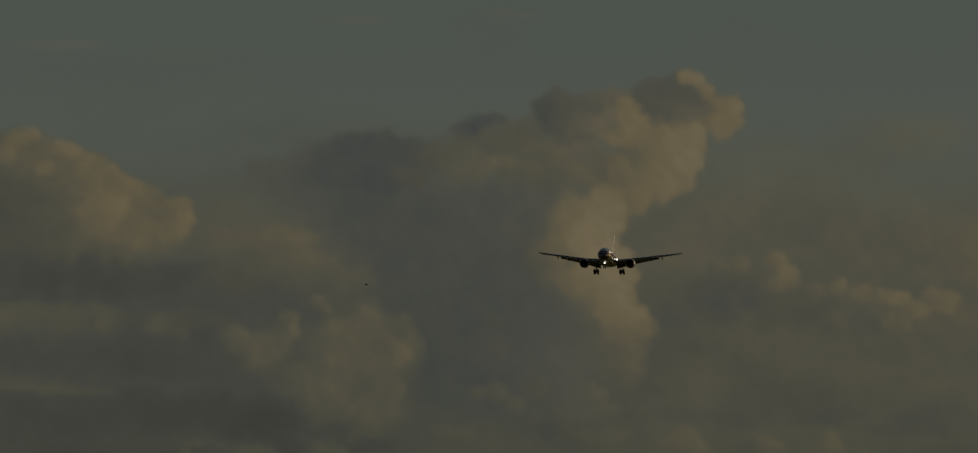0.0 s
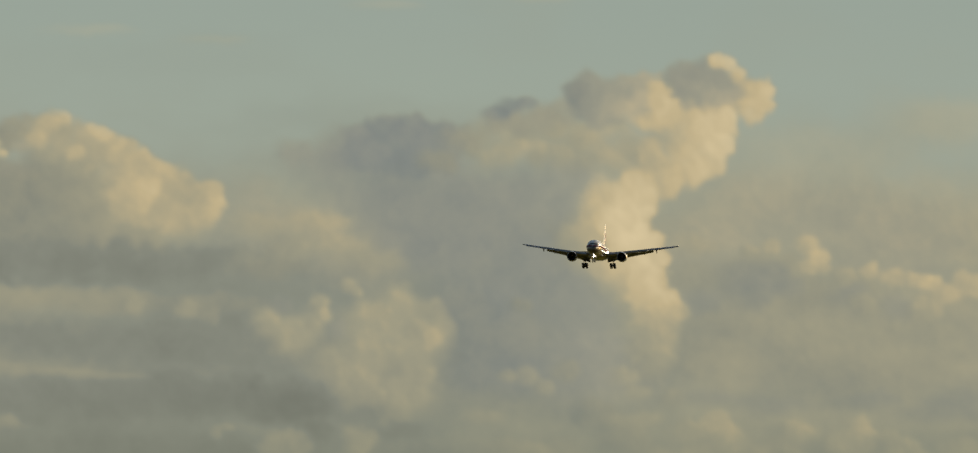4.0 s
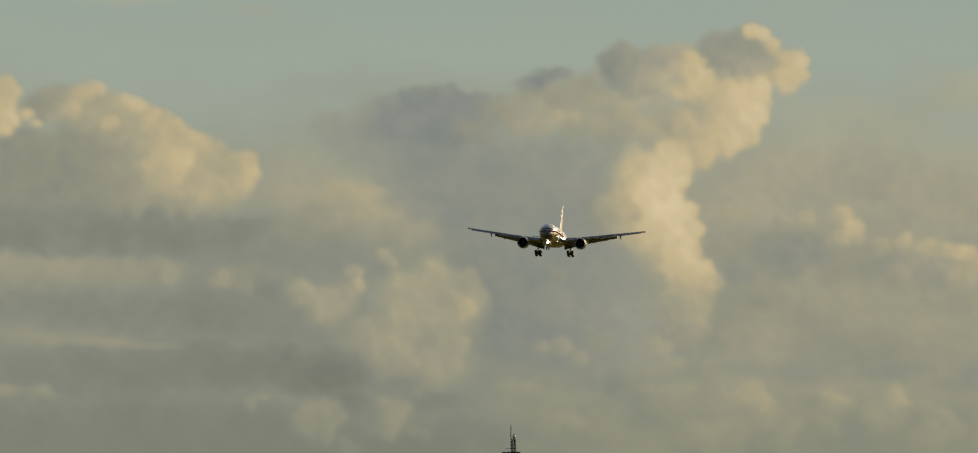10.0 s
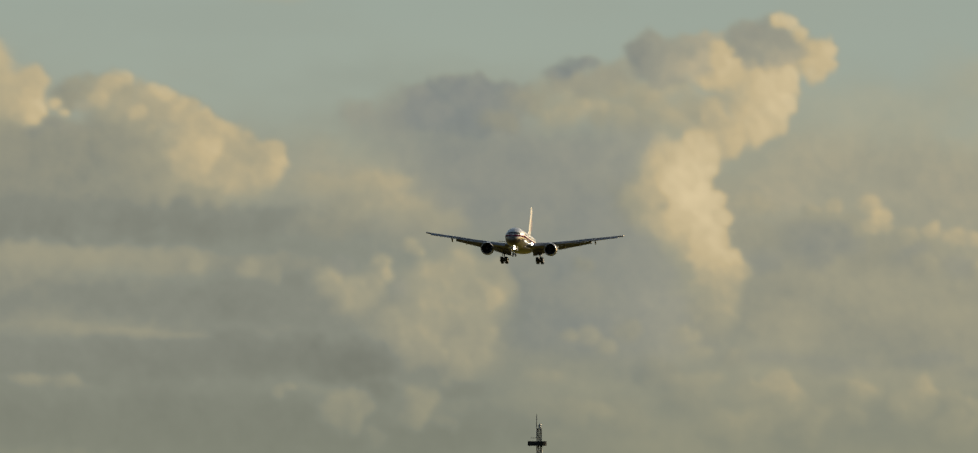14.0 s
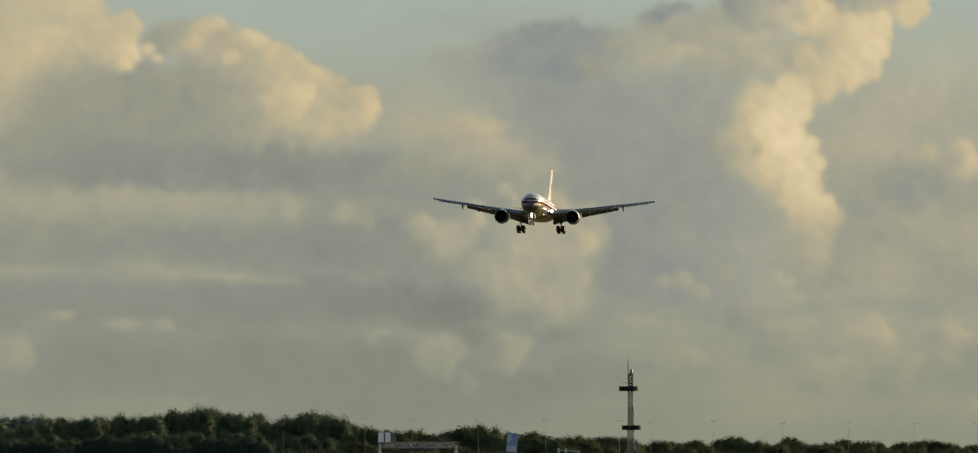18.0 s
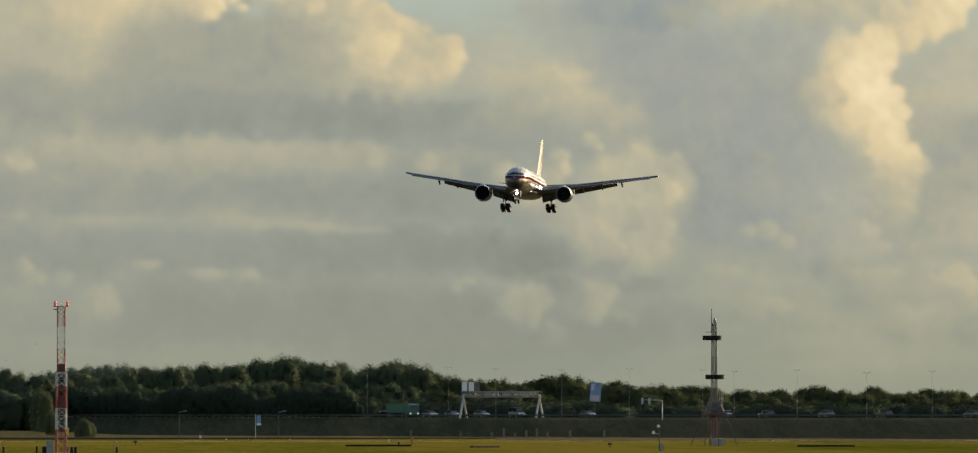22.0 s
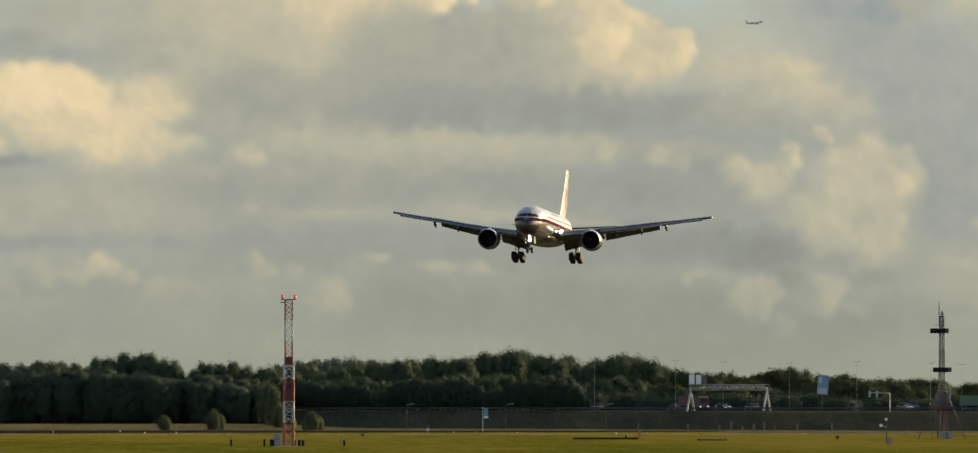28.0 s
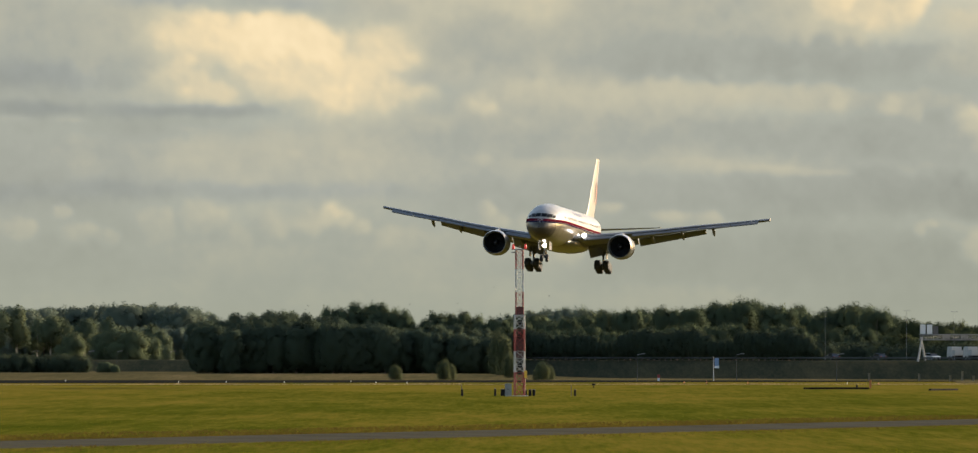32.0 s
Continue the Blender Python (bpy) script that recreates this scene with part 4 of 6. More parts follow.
def plant(key, px, d, h, wide=1.0, z=0.0, group=""):
    """Stand a tree of that kind, h metres high, at the plan angle px and distance d."""
    ks = TREE_KINDS[key]
    i = USED[key]
    USED[key] += 1
    m = Matrix.Translation(at(px, d, z)) @ Matrix.Rotation(trees_rng.uniform(0, math.tau), 4, "Z")
    ob = ks[i] if i < len(ks) else copy_thing(ks[trees_rng.randrange(len(ks))], m)
    ob.matrix_basis = m
    s = h / BASE_H[key]
    sw = s * wide
    ob.scale = (sw, sw, s)
    if group:
        ob["group"] = group
    return ob


def skyline(table, px):
    return float(np.interp(px, [p for p, _ in table], [q for _, q in table]))


def wood(key, table, d0, d1, pitch, group, wide=1.0, jitter=0.12, z=0.0):
    """Rows of trees whose tops follow a skyline (plan angle across, plan angle up)."""
    px, px1 = table[0][0], table[-1][0]
    while px <= px1:
        d = trees_rng.uniform(d0, d1)
        p = px + trees_rng.uniform(-0.3, 0.3) * pitch
        h = (rise(-skyline(table, p), d) - z) * 1.035 * (1 + trees_rng.uniform(-jitter, jitter * 0.35))
        plant(key, p, d, h, wide * trees_rng.uniform(0.85, 1.2), z, group)
        px += pitch


# dark planted thicket
wood("dark", [(-512, 54), (-470, 66), (-380, 70), (-300, 62), (-260, 52), (-150, 50), (-60, 44), (-30, 36)], 1850, 1900, 15, "thicket trees", wide=1.0, z=FIELD_UP)
wood("dark", [(-500, 46), (-440, 54), (-300, 50), (-200, 42), (-40, 34)], 1826, 1836, 12, "thicket trees", wide=1.25, jitter=0.16, z=FIELD_UP - 0.7)
wood("broad", [(-330, 66), (-295, 80), (-230, 84), (-195, 70), (-165, 56), (-120, 74), (-75, 66), (-30, 60), (0, 66)], 1906, 1916, 19, "thicket trees", wide=0.95, z=FIELD_UP)
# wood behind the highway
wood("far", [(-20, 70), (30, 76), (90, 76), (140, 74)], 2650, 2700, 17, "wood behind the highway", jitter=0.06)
wood("broad", [(15, 66), (60, 60), (110, 72), (150, 76), (185, 72), (220, 80), (260, 76), (305, 78), (345, 93), (375, 86), (415, 86), (445, 78), (466, 62)], 2150, 2230, 15, "wood behind the highway", wide=0.95, jitter=0.1)
wood("broad", [(20, 40), (100, 44), (200, 46), (300, 48), (400, 50), (470, 38)], 2060, 2110, 15, "wood behind the highway", wide=1.0, jitter=0.15)
wood("scrub", [(480, 24), (600, 22)], 2015, 2035, 18, "wood behind the highway", wide=1.2)
wood("broad", [(483, 66), (505, 80), (530, 86), (560, 84), (585, 74), (605, 54)], 2120, 2180, 15, "wood behind the highway", wide=0.95, jitter=0.08)
wood("broad", [(490, 44), (560, 46), (600, 36)], 2050, 2090, 16, "wood behind the highway", jitter=0.15)
wood("olive", [(615, 44), (640, 58), (662, 46), (690, 62), (712, 46), (748, 50), (775, 62), (808, 60), (835, 46), (860, 48), (900, 50), (925, 44), (955, 44), (978, 36), (1003, 46),
               (1030, 44), (1060, 32), (1085, 36), (1115, 34), (1150, 38), (1180, 30), (1215, 42), (1260, 32), (1300, 42), (1350, 32), (1400, 40), (1460, 32), (1520, 40), (1580, 32), (1660, 38)],
     1960, 2040, 13, "trees beyond the highway", wide=1.15, jitter=0.10)
wood("olive", [(600, 36), (700, 40), (800, 40), (960, 34), (1100, 26), (1300, 28), (1660, 28)], 1935, 1958, 22, "trees beyond the highway", wide=1.5, jitter=0.2)
wood("scrub", [(600, 20), (900, 16), (1200, 14), (1660, 14)], 1900, 1930, 20, "trees beyond the highway", wide=1.4)
# tall hedge on the near shoulder of the highway
for k in range(54):
    px = -20 + k * 9.4
    p = on_road(px, 16.2)
    tall = 6.1 + 1.5 * math.sin(k * 0.47) * math.sin(k * 0.19 + 1) + trees_rng.uniform(-0.5, 0.5)
    tall *= min(1.0, 0.45 + 0.11 * (53 - k))
    plant("hedge", px, p.length, tall, trees_rng.uniform(0.9, 1.15), ROAD_Z, "highway hedge")
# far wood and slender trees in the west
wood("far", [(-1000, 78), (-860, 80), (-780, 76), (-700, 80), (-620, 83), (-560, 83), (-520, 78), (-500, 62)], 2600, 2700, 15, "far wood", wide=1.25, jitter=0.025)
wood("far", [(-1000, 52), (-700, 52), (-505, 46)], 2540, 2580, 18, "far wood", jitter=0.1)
wood("slim", [(-960, 70), (-830, 74), (-790, 72), (-750, 62), (-700, 60), (-650, 56), (-610, 48), (-560, 50)], 2240, 2300, 30, "roadside poplars", wide=1.3)
wood("scrub", [(-960, 2), (-830, 4), (-690, 3)], 1940, 1960, 16, "roadside hedge", wide=1.0)
# single bushes
for px, d, h, w, z in ((-200, 1645, 3.0, 1.15, 0), (-121, 1646, 4.1, 0.85, 0), (-111, 1650, 3.2, 0.9, 0), (37, 1640, 3.8, 1.0, 0), (48, 1645, 2.8, 0.9, 0), (27, 1648, 2.2, 0.9, 0),
                       (-24, 1740, 8.5, 0.5, 0.5), (-34, 1760, 9.5, 0.5, 0.6), (-16, 1700, 5.0, 0.7, 0.2)):
    plant("bush", px, d, h, w, z, "bushes")
for px, d, h, w in ((-655, 2180, 12.5, 1.1), (-628, 2170, 12.0, 1.2), (-600, 2180, 10.0, 1.2), (-720, 2190, 11.0, 1.0), (-575, 2200, 8.0, 1.1), (-664, 1960, 3.6, 1.4), (-650, 1960, 2.8, 1.4)):
    plant("west", px, d, h, w * 1.2, group="roadside bushes")


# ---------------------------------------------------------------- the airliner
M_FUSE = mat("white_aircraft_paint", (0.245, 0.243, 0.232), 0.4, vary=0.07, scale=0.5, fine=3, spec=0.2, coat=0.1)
M_BELLY = mat("polished_grey_belly", (0.215, 0.197, 0.150), 0.30, 0.55, vary=0.14, scale=0.5, fine=3, coat=0.2, spec=0.4)
# darker belly grey for the lower nose: the shade there is in the colour
M_NOSE_SHADE = mat("shade_dark_nose_paint", (0.066, 0.058, 0.047), 0.32, 0.4, vary=0.14, scale=0.5, fine=3, spec=0.3)
M_WING = mat("grey_wing_paint", (0.094, 0.097, 0.100), 0.45, 0.0, vary=0.14, scale=0.6, fine=4)
M_SLAT = mat("bare_slat_metal", (0.115, 0.117, 0.12), 0.42, 0.15, vary=0.12, scale=0.8, fine=4)
M_NACELLE = mat("grey_nacelle_paint", (0.17, 0.17, 0.17), 0.3, 0.3, vary=0.12, scale=0.6, fine=4)
M_LIP = mat("polished_metal", (0.28, 0.275, 0.27), 0.3, 1.0, vary=0.08)
M_FAN = mat("dark_fan", (0.02, 0.02, 0.022), 0.4, 0.6, vary=0.3)
M_TITAN = mat("dark_exhaust_metal", (0.12, 0.11, 0.10), 0.4, 0.9, vary=0.25)
M_STRUT = mat("gear_grey_enamel", (0.10, 0.10, 0.10), 0.4, 0.4, vary=0.2)
M_TYRE = mat("tyre_rubber", (0.012, 0.012, 0.012), 0.8, vary=0.3)
M_HUB = mat("wheel_hub_metal", (0.30, 0.30, 0.29), 0.4, 0.7)
M_COCKPIT = mat("dark_cockpit_glass", (0.006, 0.007, 0.008), 0.3, vary=0.1, spec=0.06)
M_STRIPE_RED = mat("deep_red_stripe", (0.085, 0.011, 0.019), 0.8, vary=0.08, spec=0.0)
M_STRIPE_BLUE = mat("dark_blue_stripe", (0.018, 0.018, 0.045), 0.8, vary=0.08, spec=0.0)
M_TITLE = mat("pale_blue_title_paint", (0.13, 0.145, 0.21), 0.6, vary=0.08, spec=0.2)
M_EMBLEM = mat("orange_red_emblem", (0.17, 0.032, 0.024), 0.6, vary=0.1, spec=0.2)
M_LAMP = glow("landing_light", (1.0, 0.93, 0.78), 3.2)

SECTIONS = [(0.0, 0.05, -0.95), (0.35, 0.75, -0.92), (1.0, 1.28, -0.80), (2.0, 1.85, -0.60), (3.2, 2.32, -0.38), (5.0, 2.74, -0.16), (7.5, 3.02, -0.03), (10.0, 3.10, 0.0),
            (20.0, 3.10, 0.0), (32.0, 3.10, 0.0), (42.0, 3.10, 0.0), (46.0, 2.98, 0.10), (50.0, 2.62, 0.42), (54.0, 2.10, 0.85), (58.0, 1.42, 1.38), (61.5, 0.75, 1.85), (63.2, 0.22, 2.1)]
SEC_Y = [s[0] for s in SECTIONS]
SEC_R = [s[1] for s in SECTIONS]
SEC_Z = [s[2] for s in SECTIONS]


def skin(y, a, off=0.0):
    """Point on the fuselage y metres behind the nose tip, at angle a from the port side upwards."""
    r = float(np.interp(y, SEC_Y, SEC_R)) + off
    return Vector((r * math.cos(a), y, float(np.interp(y, SEC_Y, SEC_Z)) + r * math.sin(a)))


def level(y, z):
    """The angle at which the skin y metres behind the nose tip has the height z."""
    r, zc = float(np.interp(y, SEC_Y, SEC_R)), float(np.interp(y, SEC_Y, SEC_Z))
    return math.asin(max(-1.0, min(1.0, (z - zc) / r)))


def skin_patch(bm, y0, y1, a0, a1, off=0.03, ny=6, na=4):
    """A raised patch that follows the skin."""
    rows = []
    for i in range(ny + 1):
        y = y0 + (y1 - y0) * i / ny
        rows.append([bm.verts.new(skin(y, a0 + (a1 - a0) * j / na, off)) for j in range(na + 1)])
    for p, q in zip(rows, rows[1:]):
        for j in range(na):
            bm.faces.new((p[j], p[j + 1], q[j + 1], q[j]))
    return bm


def foil(le, chord, z, thick, x, n=9, twist=0.0, t0=0.0, t1=1.0):
    """A wing section (closed ring) at span x; t0..t1: the share of the chord that it covers."""
    up, lo = [], []
    for i in range(n):
        c = t0 + (t1 - t0) * (i / (n - 1)) ** 1.5
        th = thick * 2.6 * (0.35 * math.sqrt(c) - 0.22 * c - 0.13 * c * c) if c > 0 else 0
        up.append(Vector((x, le + chord * c, z + th * 0.6 - twist * c)))
        lo.append(Vector((x, le + chord * c, z - th * 0.4 - twist * c)))
    return up + lo[::-1][:-1] if t0 == 0.0 else up + lo[::-1]


WING = [(2.6, 19.0, 13.6, -1.65, 4.2), (6.0, 21.6, 11.2, -1.20, 3.5), (9.8, 24.5, 8.9, -0.62, 2.9), (15.0, 28.2, 7.0, 0.22, 2.3), (20.0, 31.7, 5.5, 1.12, 2.0), (25.0, 35.3, 4.0, 1.90, 1.75), (29.4, 38.5, 2.9, 2.66, 1.55), (30.65, 39.4, 2.2, 2.87, 1.45)]


def wing_at(x):
    xs = [w[0] for w in WING]
    return [float(np.interp(x, xs, [w[k] for w in WING])) for k in (1, 2, 3, 4)]


def wash(x):
    """Slope of the wing section, steeper at the root."""
    return 0.075 - 0.055 * x / 30.45


def side_mesh(side, pts):
    return [Vector((p.x * side, p.y, p.z)) for p in pts]


def make_airliner():
    ob = thing("airliner", Matrix.Identity(4), "white twin-engine wide-body airliner landing with wheels down and lights on", "airplane")
    # fuselage in two shells, parted at one height: white upper, polished grey lower; the lower nose tip is darker, with
    # its shade painted in
    tip_y = [y for y in np.linspace(0, 1, 30) ** 1.6 * 10 if y > 0]
    ring_y = sorted(set(np.round(np.concatenate([[0.0], tip_y, np.linspace(10, 42, 9), np.linspace(42, 63.2, 16)]), 3)))
    split_z, NOSE_END = -0.12, 2.9
    ring_y = sorted(ring_y + [NOSE_END])
    first = next(y for y in np.arange(0.05, 3, 0.01) if level(y, split_z) < math.pi / 2 - 0.02)
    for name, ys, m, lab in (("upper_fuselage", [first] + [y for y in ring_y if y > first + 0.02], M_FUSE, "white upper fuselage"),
                             ("lower_nose", [y for y in ring_y if y <= NOSE_END], M_NOSE_SHADE, "lower nose under the stripes, its shade put into the dark paint"),
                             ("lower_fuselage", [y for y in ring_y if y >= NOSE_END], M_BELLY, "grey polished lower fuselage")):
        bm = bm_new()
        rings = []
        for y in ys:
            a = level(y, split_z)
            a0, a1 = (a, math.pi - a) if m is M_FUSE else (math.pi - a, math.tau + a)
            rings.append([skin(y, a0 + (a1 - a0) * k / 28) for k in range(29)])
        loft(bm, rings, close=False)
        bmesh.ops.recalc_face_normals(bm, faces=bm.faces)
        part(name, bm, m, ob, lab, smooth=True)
    # belly fairing between the wings
    bm = bm_new()
    rings = []
    for y, w, h in ((15.5, 0.4, 0.15), (18, 2.3, 0.75), (21, 3.3, 1.15), (27, 3.55, 1.3), (33, 3.4, 1.2), (36.5, 2.4, 0.8), (39.5, 0.5, 0.2)):
        rings.append([Vector((w * math.cos(k * math.tau / 20), y, -2.35 + h * math.sin(k * math.tau / 20) - 0.12 * h)) for k in range(20)])
    loft(bm, rings)
    bmesh.ops.recalc_face_normals(bm, faces=bm.faces)
    part("belly_fairing", bm, M_BELLY, ob, "", smooth=True)
    # cheat lines round the nose and along both sides
    stripe_y = [y for y in ring_y if y < 55]
    for name, lo, hi, m, lab in (("red_stripe", 0.08, 0.47, M_STRIPE_RED, "deep red stripe round the nose and along the cabin"), ("blue_stripe", -0.13, 0.06, M_STRIPE_BLUE, "dark blue stripe below the red one")):
        for side in (0, 1):
            bm = bm_new()
            start = next(y for y in np.arange(0.05, 3, 0.01) if level(y, lo) < math.pi / 2 - 0.02)
            rings = []
            for y in [start] + [y for y in stripe_y if y > start + 0.02]:
                fade = max(0.0, min(1.0, (y - 6.0) / 30))
                z0, z1 = lo - 0.15 * fade, hi - 0.20 * fade
                ring = [skin(y, level(y, z0 + (z1 - z0) * k / 3), 0.022) for k in range(4)]
                rings.append([Vector((-p.x, p.y, p.z)) for p in ring] if side else ring)
            loft(bm, rings, close=False)
            bmesh.ops.recalc_face_normals(bm, faces=bm.faces)
            part(name, bm, m, ob, lab, smooth=True)

    def on_nose(x, z, off):
        """Point of the nose skin in front at breadth x and height z."""
        lo, hi = 0.2, 8.0
        for _ in range(40):
            y = (lo + hi) / 2
            r, zc = float(np.interp(y, SEC_Y, SEC_R)), float(np.interp(y, SEC_Y, SEC_Z))
            if r * r < x * x + (z - zc) ** 2:
                lo = y
            else:
                hi = y
        n = Vector((x, 0, z - zc)).normalized() * 0.7 + Vector((0, -0.7, 0))
        return Vector((x, hi, z)) + n * off

    # cockpit panes
    for side in (1, -1):
        for x0, x1, z0, z1 in ((0.05, 0.82, 0.74, 1.30), (0.87, 1.60, 0.70, 1.22), (1.66, 2.04, 0.64, 1.06)):
            bm = bm_new()
            grid = [[bm.verts.new(on_nose(side * (x0 + (x1 - x0) * i / 5), z0 + (z1 - z0) * k / 4, 0.05)) for k in range(5)] for i in range(6)]
            for p, q in zip(grid, grid[1:]):
                for k in range(4):
                    bm.faces.new((p[k], p[k + 1], q[k + 1], q[k]))
            part("cockpit_window", bm, M_COCKPIT, ob, "dark cockpit window pane")
    # cabin windows and doors
    bm = bm_new()
    box(bm, -0.02, 0.03, -0.14, 0.14, -0.19, 0.19)
    win = part("cabin_window", bm, M_COCKPIT, ob, "small dark cabin window")
    first = True
    for side in (0, 1):
        for y in np.arange(7.5, 49, 1.05):
            if abs((y % 12) - 9.5) < 0.7:
                continue
            a = radians(19) if not side else math.pi - radians(19)
            p = skin(y, a, 0.0)
            if first:
                c, first = win, False
            else:
                c = new("cabin_window", win.data)
                c.parent = ob
                c["label"] = "small dark cabin window"
            c.location = p
            c.rotation_euler = (0, -a, 0)
    for side in (0, 1):
        for y in (6.6, 18.5, 33.0, 46.5):
            bm = bm_new()
            a0, a1 = (radians(-6), radians(34)) if not side else (math.pi - radians(34), math.pi - radians(-6))
            skin_patch(bm, y, y + 1.05, a0, a1, 0.012, 2, 5)
            part("cabin_door", bm, M_FUSE, ob, "white cabin door", smooth=True)
    # airline titles as plain bars, one block a letter
    for side in (0, 1):
        for k in range(8):
            bm = bm_new()
            a0, a1 = (radians(36), radians(48)) if not side else (math.pi - radians(48), math.pi - radians(36))
            skin_patch(bm, 20.5 + k * 1.15, 21.3 + k * 1.15, a0, a1, 0.02, 2, 3)
            part("title_bar", bm, M_TITLE, ob, "pale blue title block")
    # wings and their parts
    for side, sname in ((1, "port"), (-1, "starboard")):
        bm = bm_new()
        loft(bm, [side_mesh(side, foil(le, ch, z, th, x, twist=ch * wash(x), t1=0.86)) for x, le, ch, z, th in WING])
        bmesh.ops.recalc_face_normals(bm, faces=bm.faces)
        wing = part("wing", bm, M_WING, ob, "grey swept wing", smooth=False)
        # leading-edge slats, drooped and forward
        for x0, x1 in ((4.2, 8.6), (11.0, 15.8), (15.9, 20.4), (20.5, 25.0), (25.1, 29.0)):
            bm = bm_new()
            rings = []
            for x in (x0, x1):
                le, ch, z, th = wing_at(x)
                c = min(1.2, ch * 0.18)
                k = 0.5 + 0.12 * th
                rings.append(side_mesh(side, [Vector((x, le - 0.5 + c * u, z - 0.36 + k * v)) for u, v in ((0, -0.16), (0.15, 0.14), (0.6, 0.38), (1.0, 0.50), (0.7, 0.20), (0.35, -0.08), (0.12, -0.26))]))
            loft(bm, rings)
            bmesh.ops.recalc_face_normals(bm, faces=bm.faces)
            part("slat", bm, M_SLAT, wing, "lowered bare metal leading-edge slat")
        # trailing flaps, lowered
        for x0, x1, drop in ((3.4, 8.7, 33), (8.9, 10.9, 22), (11.1, 21.0, 33), (21.3, 27.5, 6)):
            bm = bm_new()
            rings = []
            for x in (x0, x1):
                le, ch, z, th = wing_at(x)
                fc = ch * (0.26 if drop > 10 else 0.16)
                y0 = le + ch * 0.86
                sa, ca = math.sin(radians(drop)), math.cos(radians(drop))
                ring = []
                for u, v in ((0, 0), (0.12, 0.09), (0.45, 0.09), (1, 0.0), (0.5, -0.05), (0.12, -0.08)):
                    ring.append(Vector((x, y0 + fc * (u * ca + v * sa), z - 0.12 - 0.86 * ch * wash(x) - fc * (u * sa - v * ca))))
                rings.append(side_mesh(side, ring))
            loft(bm, rings)
            bmesh.ops.recalc_face_normals(bm, faces=bm.faces)
            part("flap", bm, M_WING, wing, "lowered trailing-edge flap")
        # flap track fairings
        for x in (7.0, 13.2, 17.6, 22.2):
            le, ch, z, th = wing_at(x)
            bm = bm_new()
            y0, y1 = le + ch * 0.5, le + ch * 1.12
            rings = []
            for s, r, dz in ((0, 0.05, -0.25), (0.2, 0.3, -0.45), (0.55, 0.38, -0.75), (0.85, 0.25, -1.15), (1, 0.04, -1.4)):
                rings.append([Vector((side * x + r * 0.7 * math.cos(k * math.tau / 10), y0 + (y1 - y0) * s, z + dz - 0.5 * ch * wash(x) + r * math.sin(k * math.tau / 10))) for k in range(10)])
            loft(bm, rings)
            bmesh.ops.recalc_face_normals(bm, faces=bm.faces)
            part("flap_fairing", bm, M_WING, wing, "grey pointed flap track fairing", smooth=True)
        # engine: cowl, lip, fan, spinner, exhaust, pylon
        ex, ez, ey = 9.75 * side, -2.75, 19.6
        bm = bm_new()
        outer = [(0.0, 1.72), (0.25, 1.86), (1.0, 1.98), (2.5, 2.02), (4.2, 1.92), (5.6, 1.62)]
        inner = [(5.6, 1.52), (4.0, 1.55), (1.6, 1.62), (0.4, 1.70), (0.0, 1.8)]
        loft(bm, [[Vector((ex + r * math.cos(k * math.tau / 32), ey + y, ez + r * math.sin(k * math.tau / 32) * 0.98)) for k in range(32)] for y, r in outer[1:]], caps=False)
        loft(bm, [[Vector((ex + r * math.cos(k * math.tau / 32), ey + y, ez + r * math.sin(k * math.tau / 32) * 0.98)) for k in range(32)] for y, r in inner[:-1]], caps=False)
        bmesh.ops.recalc_face_normals(bm, faces=bm.faces)
        eng = part("engine_cowl", bm, M_NACELLE, ob, "grey engine cowl", smooth=True)
        bm = bm_new()
        loft(bm, [[Vector((ex + r * math.cos(k * math.tau / 32), ey + y, ez + r * math.sin(k * math.tau / 32) * 0.98)) for k in range(32)] for y, r in ((0.25, 1.865), (0.08, 1.83), (0.0, 1.79), (0.06, 1.74), (0.4, 1.695))], caps=False)
        bmesh.ops.recalc_face_normals(bm, faces=bm.faces)
        part("intake_lip", bm, M_LIP, eng, "polished metal intake lip", smooth=True)
        bm = bm_new()
        rod(bm, (ex, ey + 1.5, ez), (ex, ey + 1.7, ez), 0.42, 0.42, 16)
        fan = part("fan", bm, M_FAN, eng, "dark fan hub")
        bm = bm_new()
        vs = [bm.verts.new(p) for p in ((0.4, 0, -0.06), (0.4, 0.2, 0.06), (1.6, 0.25, 0.24), (1.6, -0.05, -0.16))]
        bm.faces.new(vs)
        low = [bm.verts.new(v.co + Vector((0, 0.03, 0))) for v in vs]
        bm.faces.new(low[::-1])
        blade = part("blade", bm, M_FAN, fan)
        for k in range(22):
            c = blade if k == 0 else new("blade", blade.data)
            c.parent = fan
            c.location = (ex, ey + 1.5, ez)
            c.rotation_euler = (0, k * math.tau / 22, 0)
        bm = bm_new()
        rod(bm, (ex, ey + 1.75, ez), (ex, ey + 1.9, ez), 1.61, 1.61, 24)
        part("fan_casing", bm, M_FAN, eng)
        bm = bm_new()
        loft(bm, [[Vector((ex + r * math.cos(k * math.tau / 16), ey + y, ez + r * math.sin(k * math.tau / 16))) for k in range(16)] for y, r in ((0.75, 0.03), (1.0, 0.22), (1.5, 0.45))])
        part("spinner", bm, M_TITAN, eng, "", smooth=True)
        bm = bm_new()
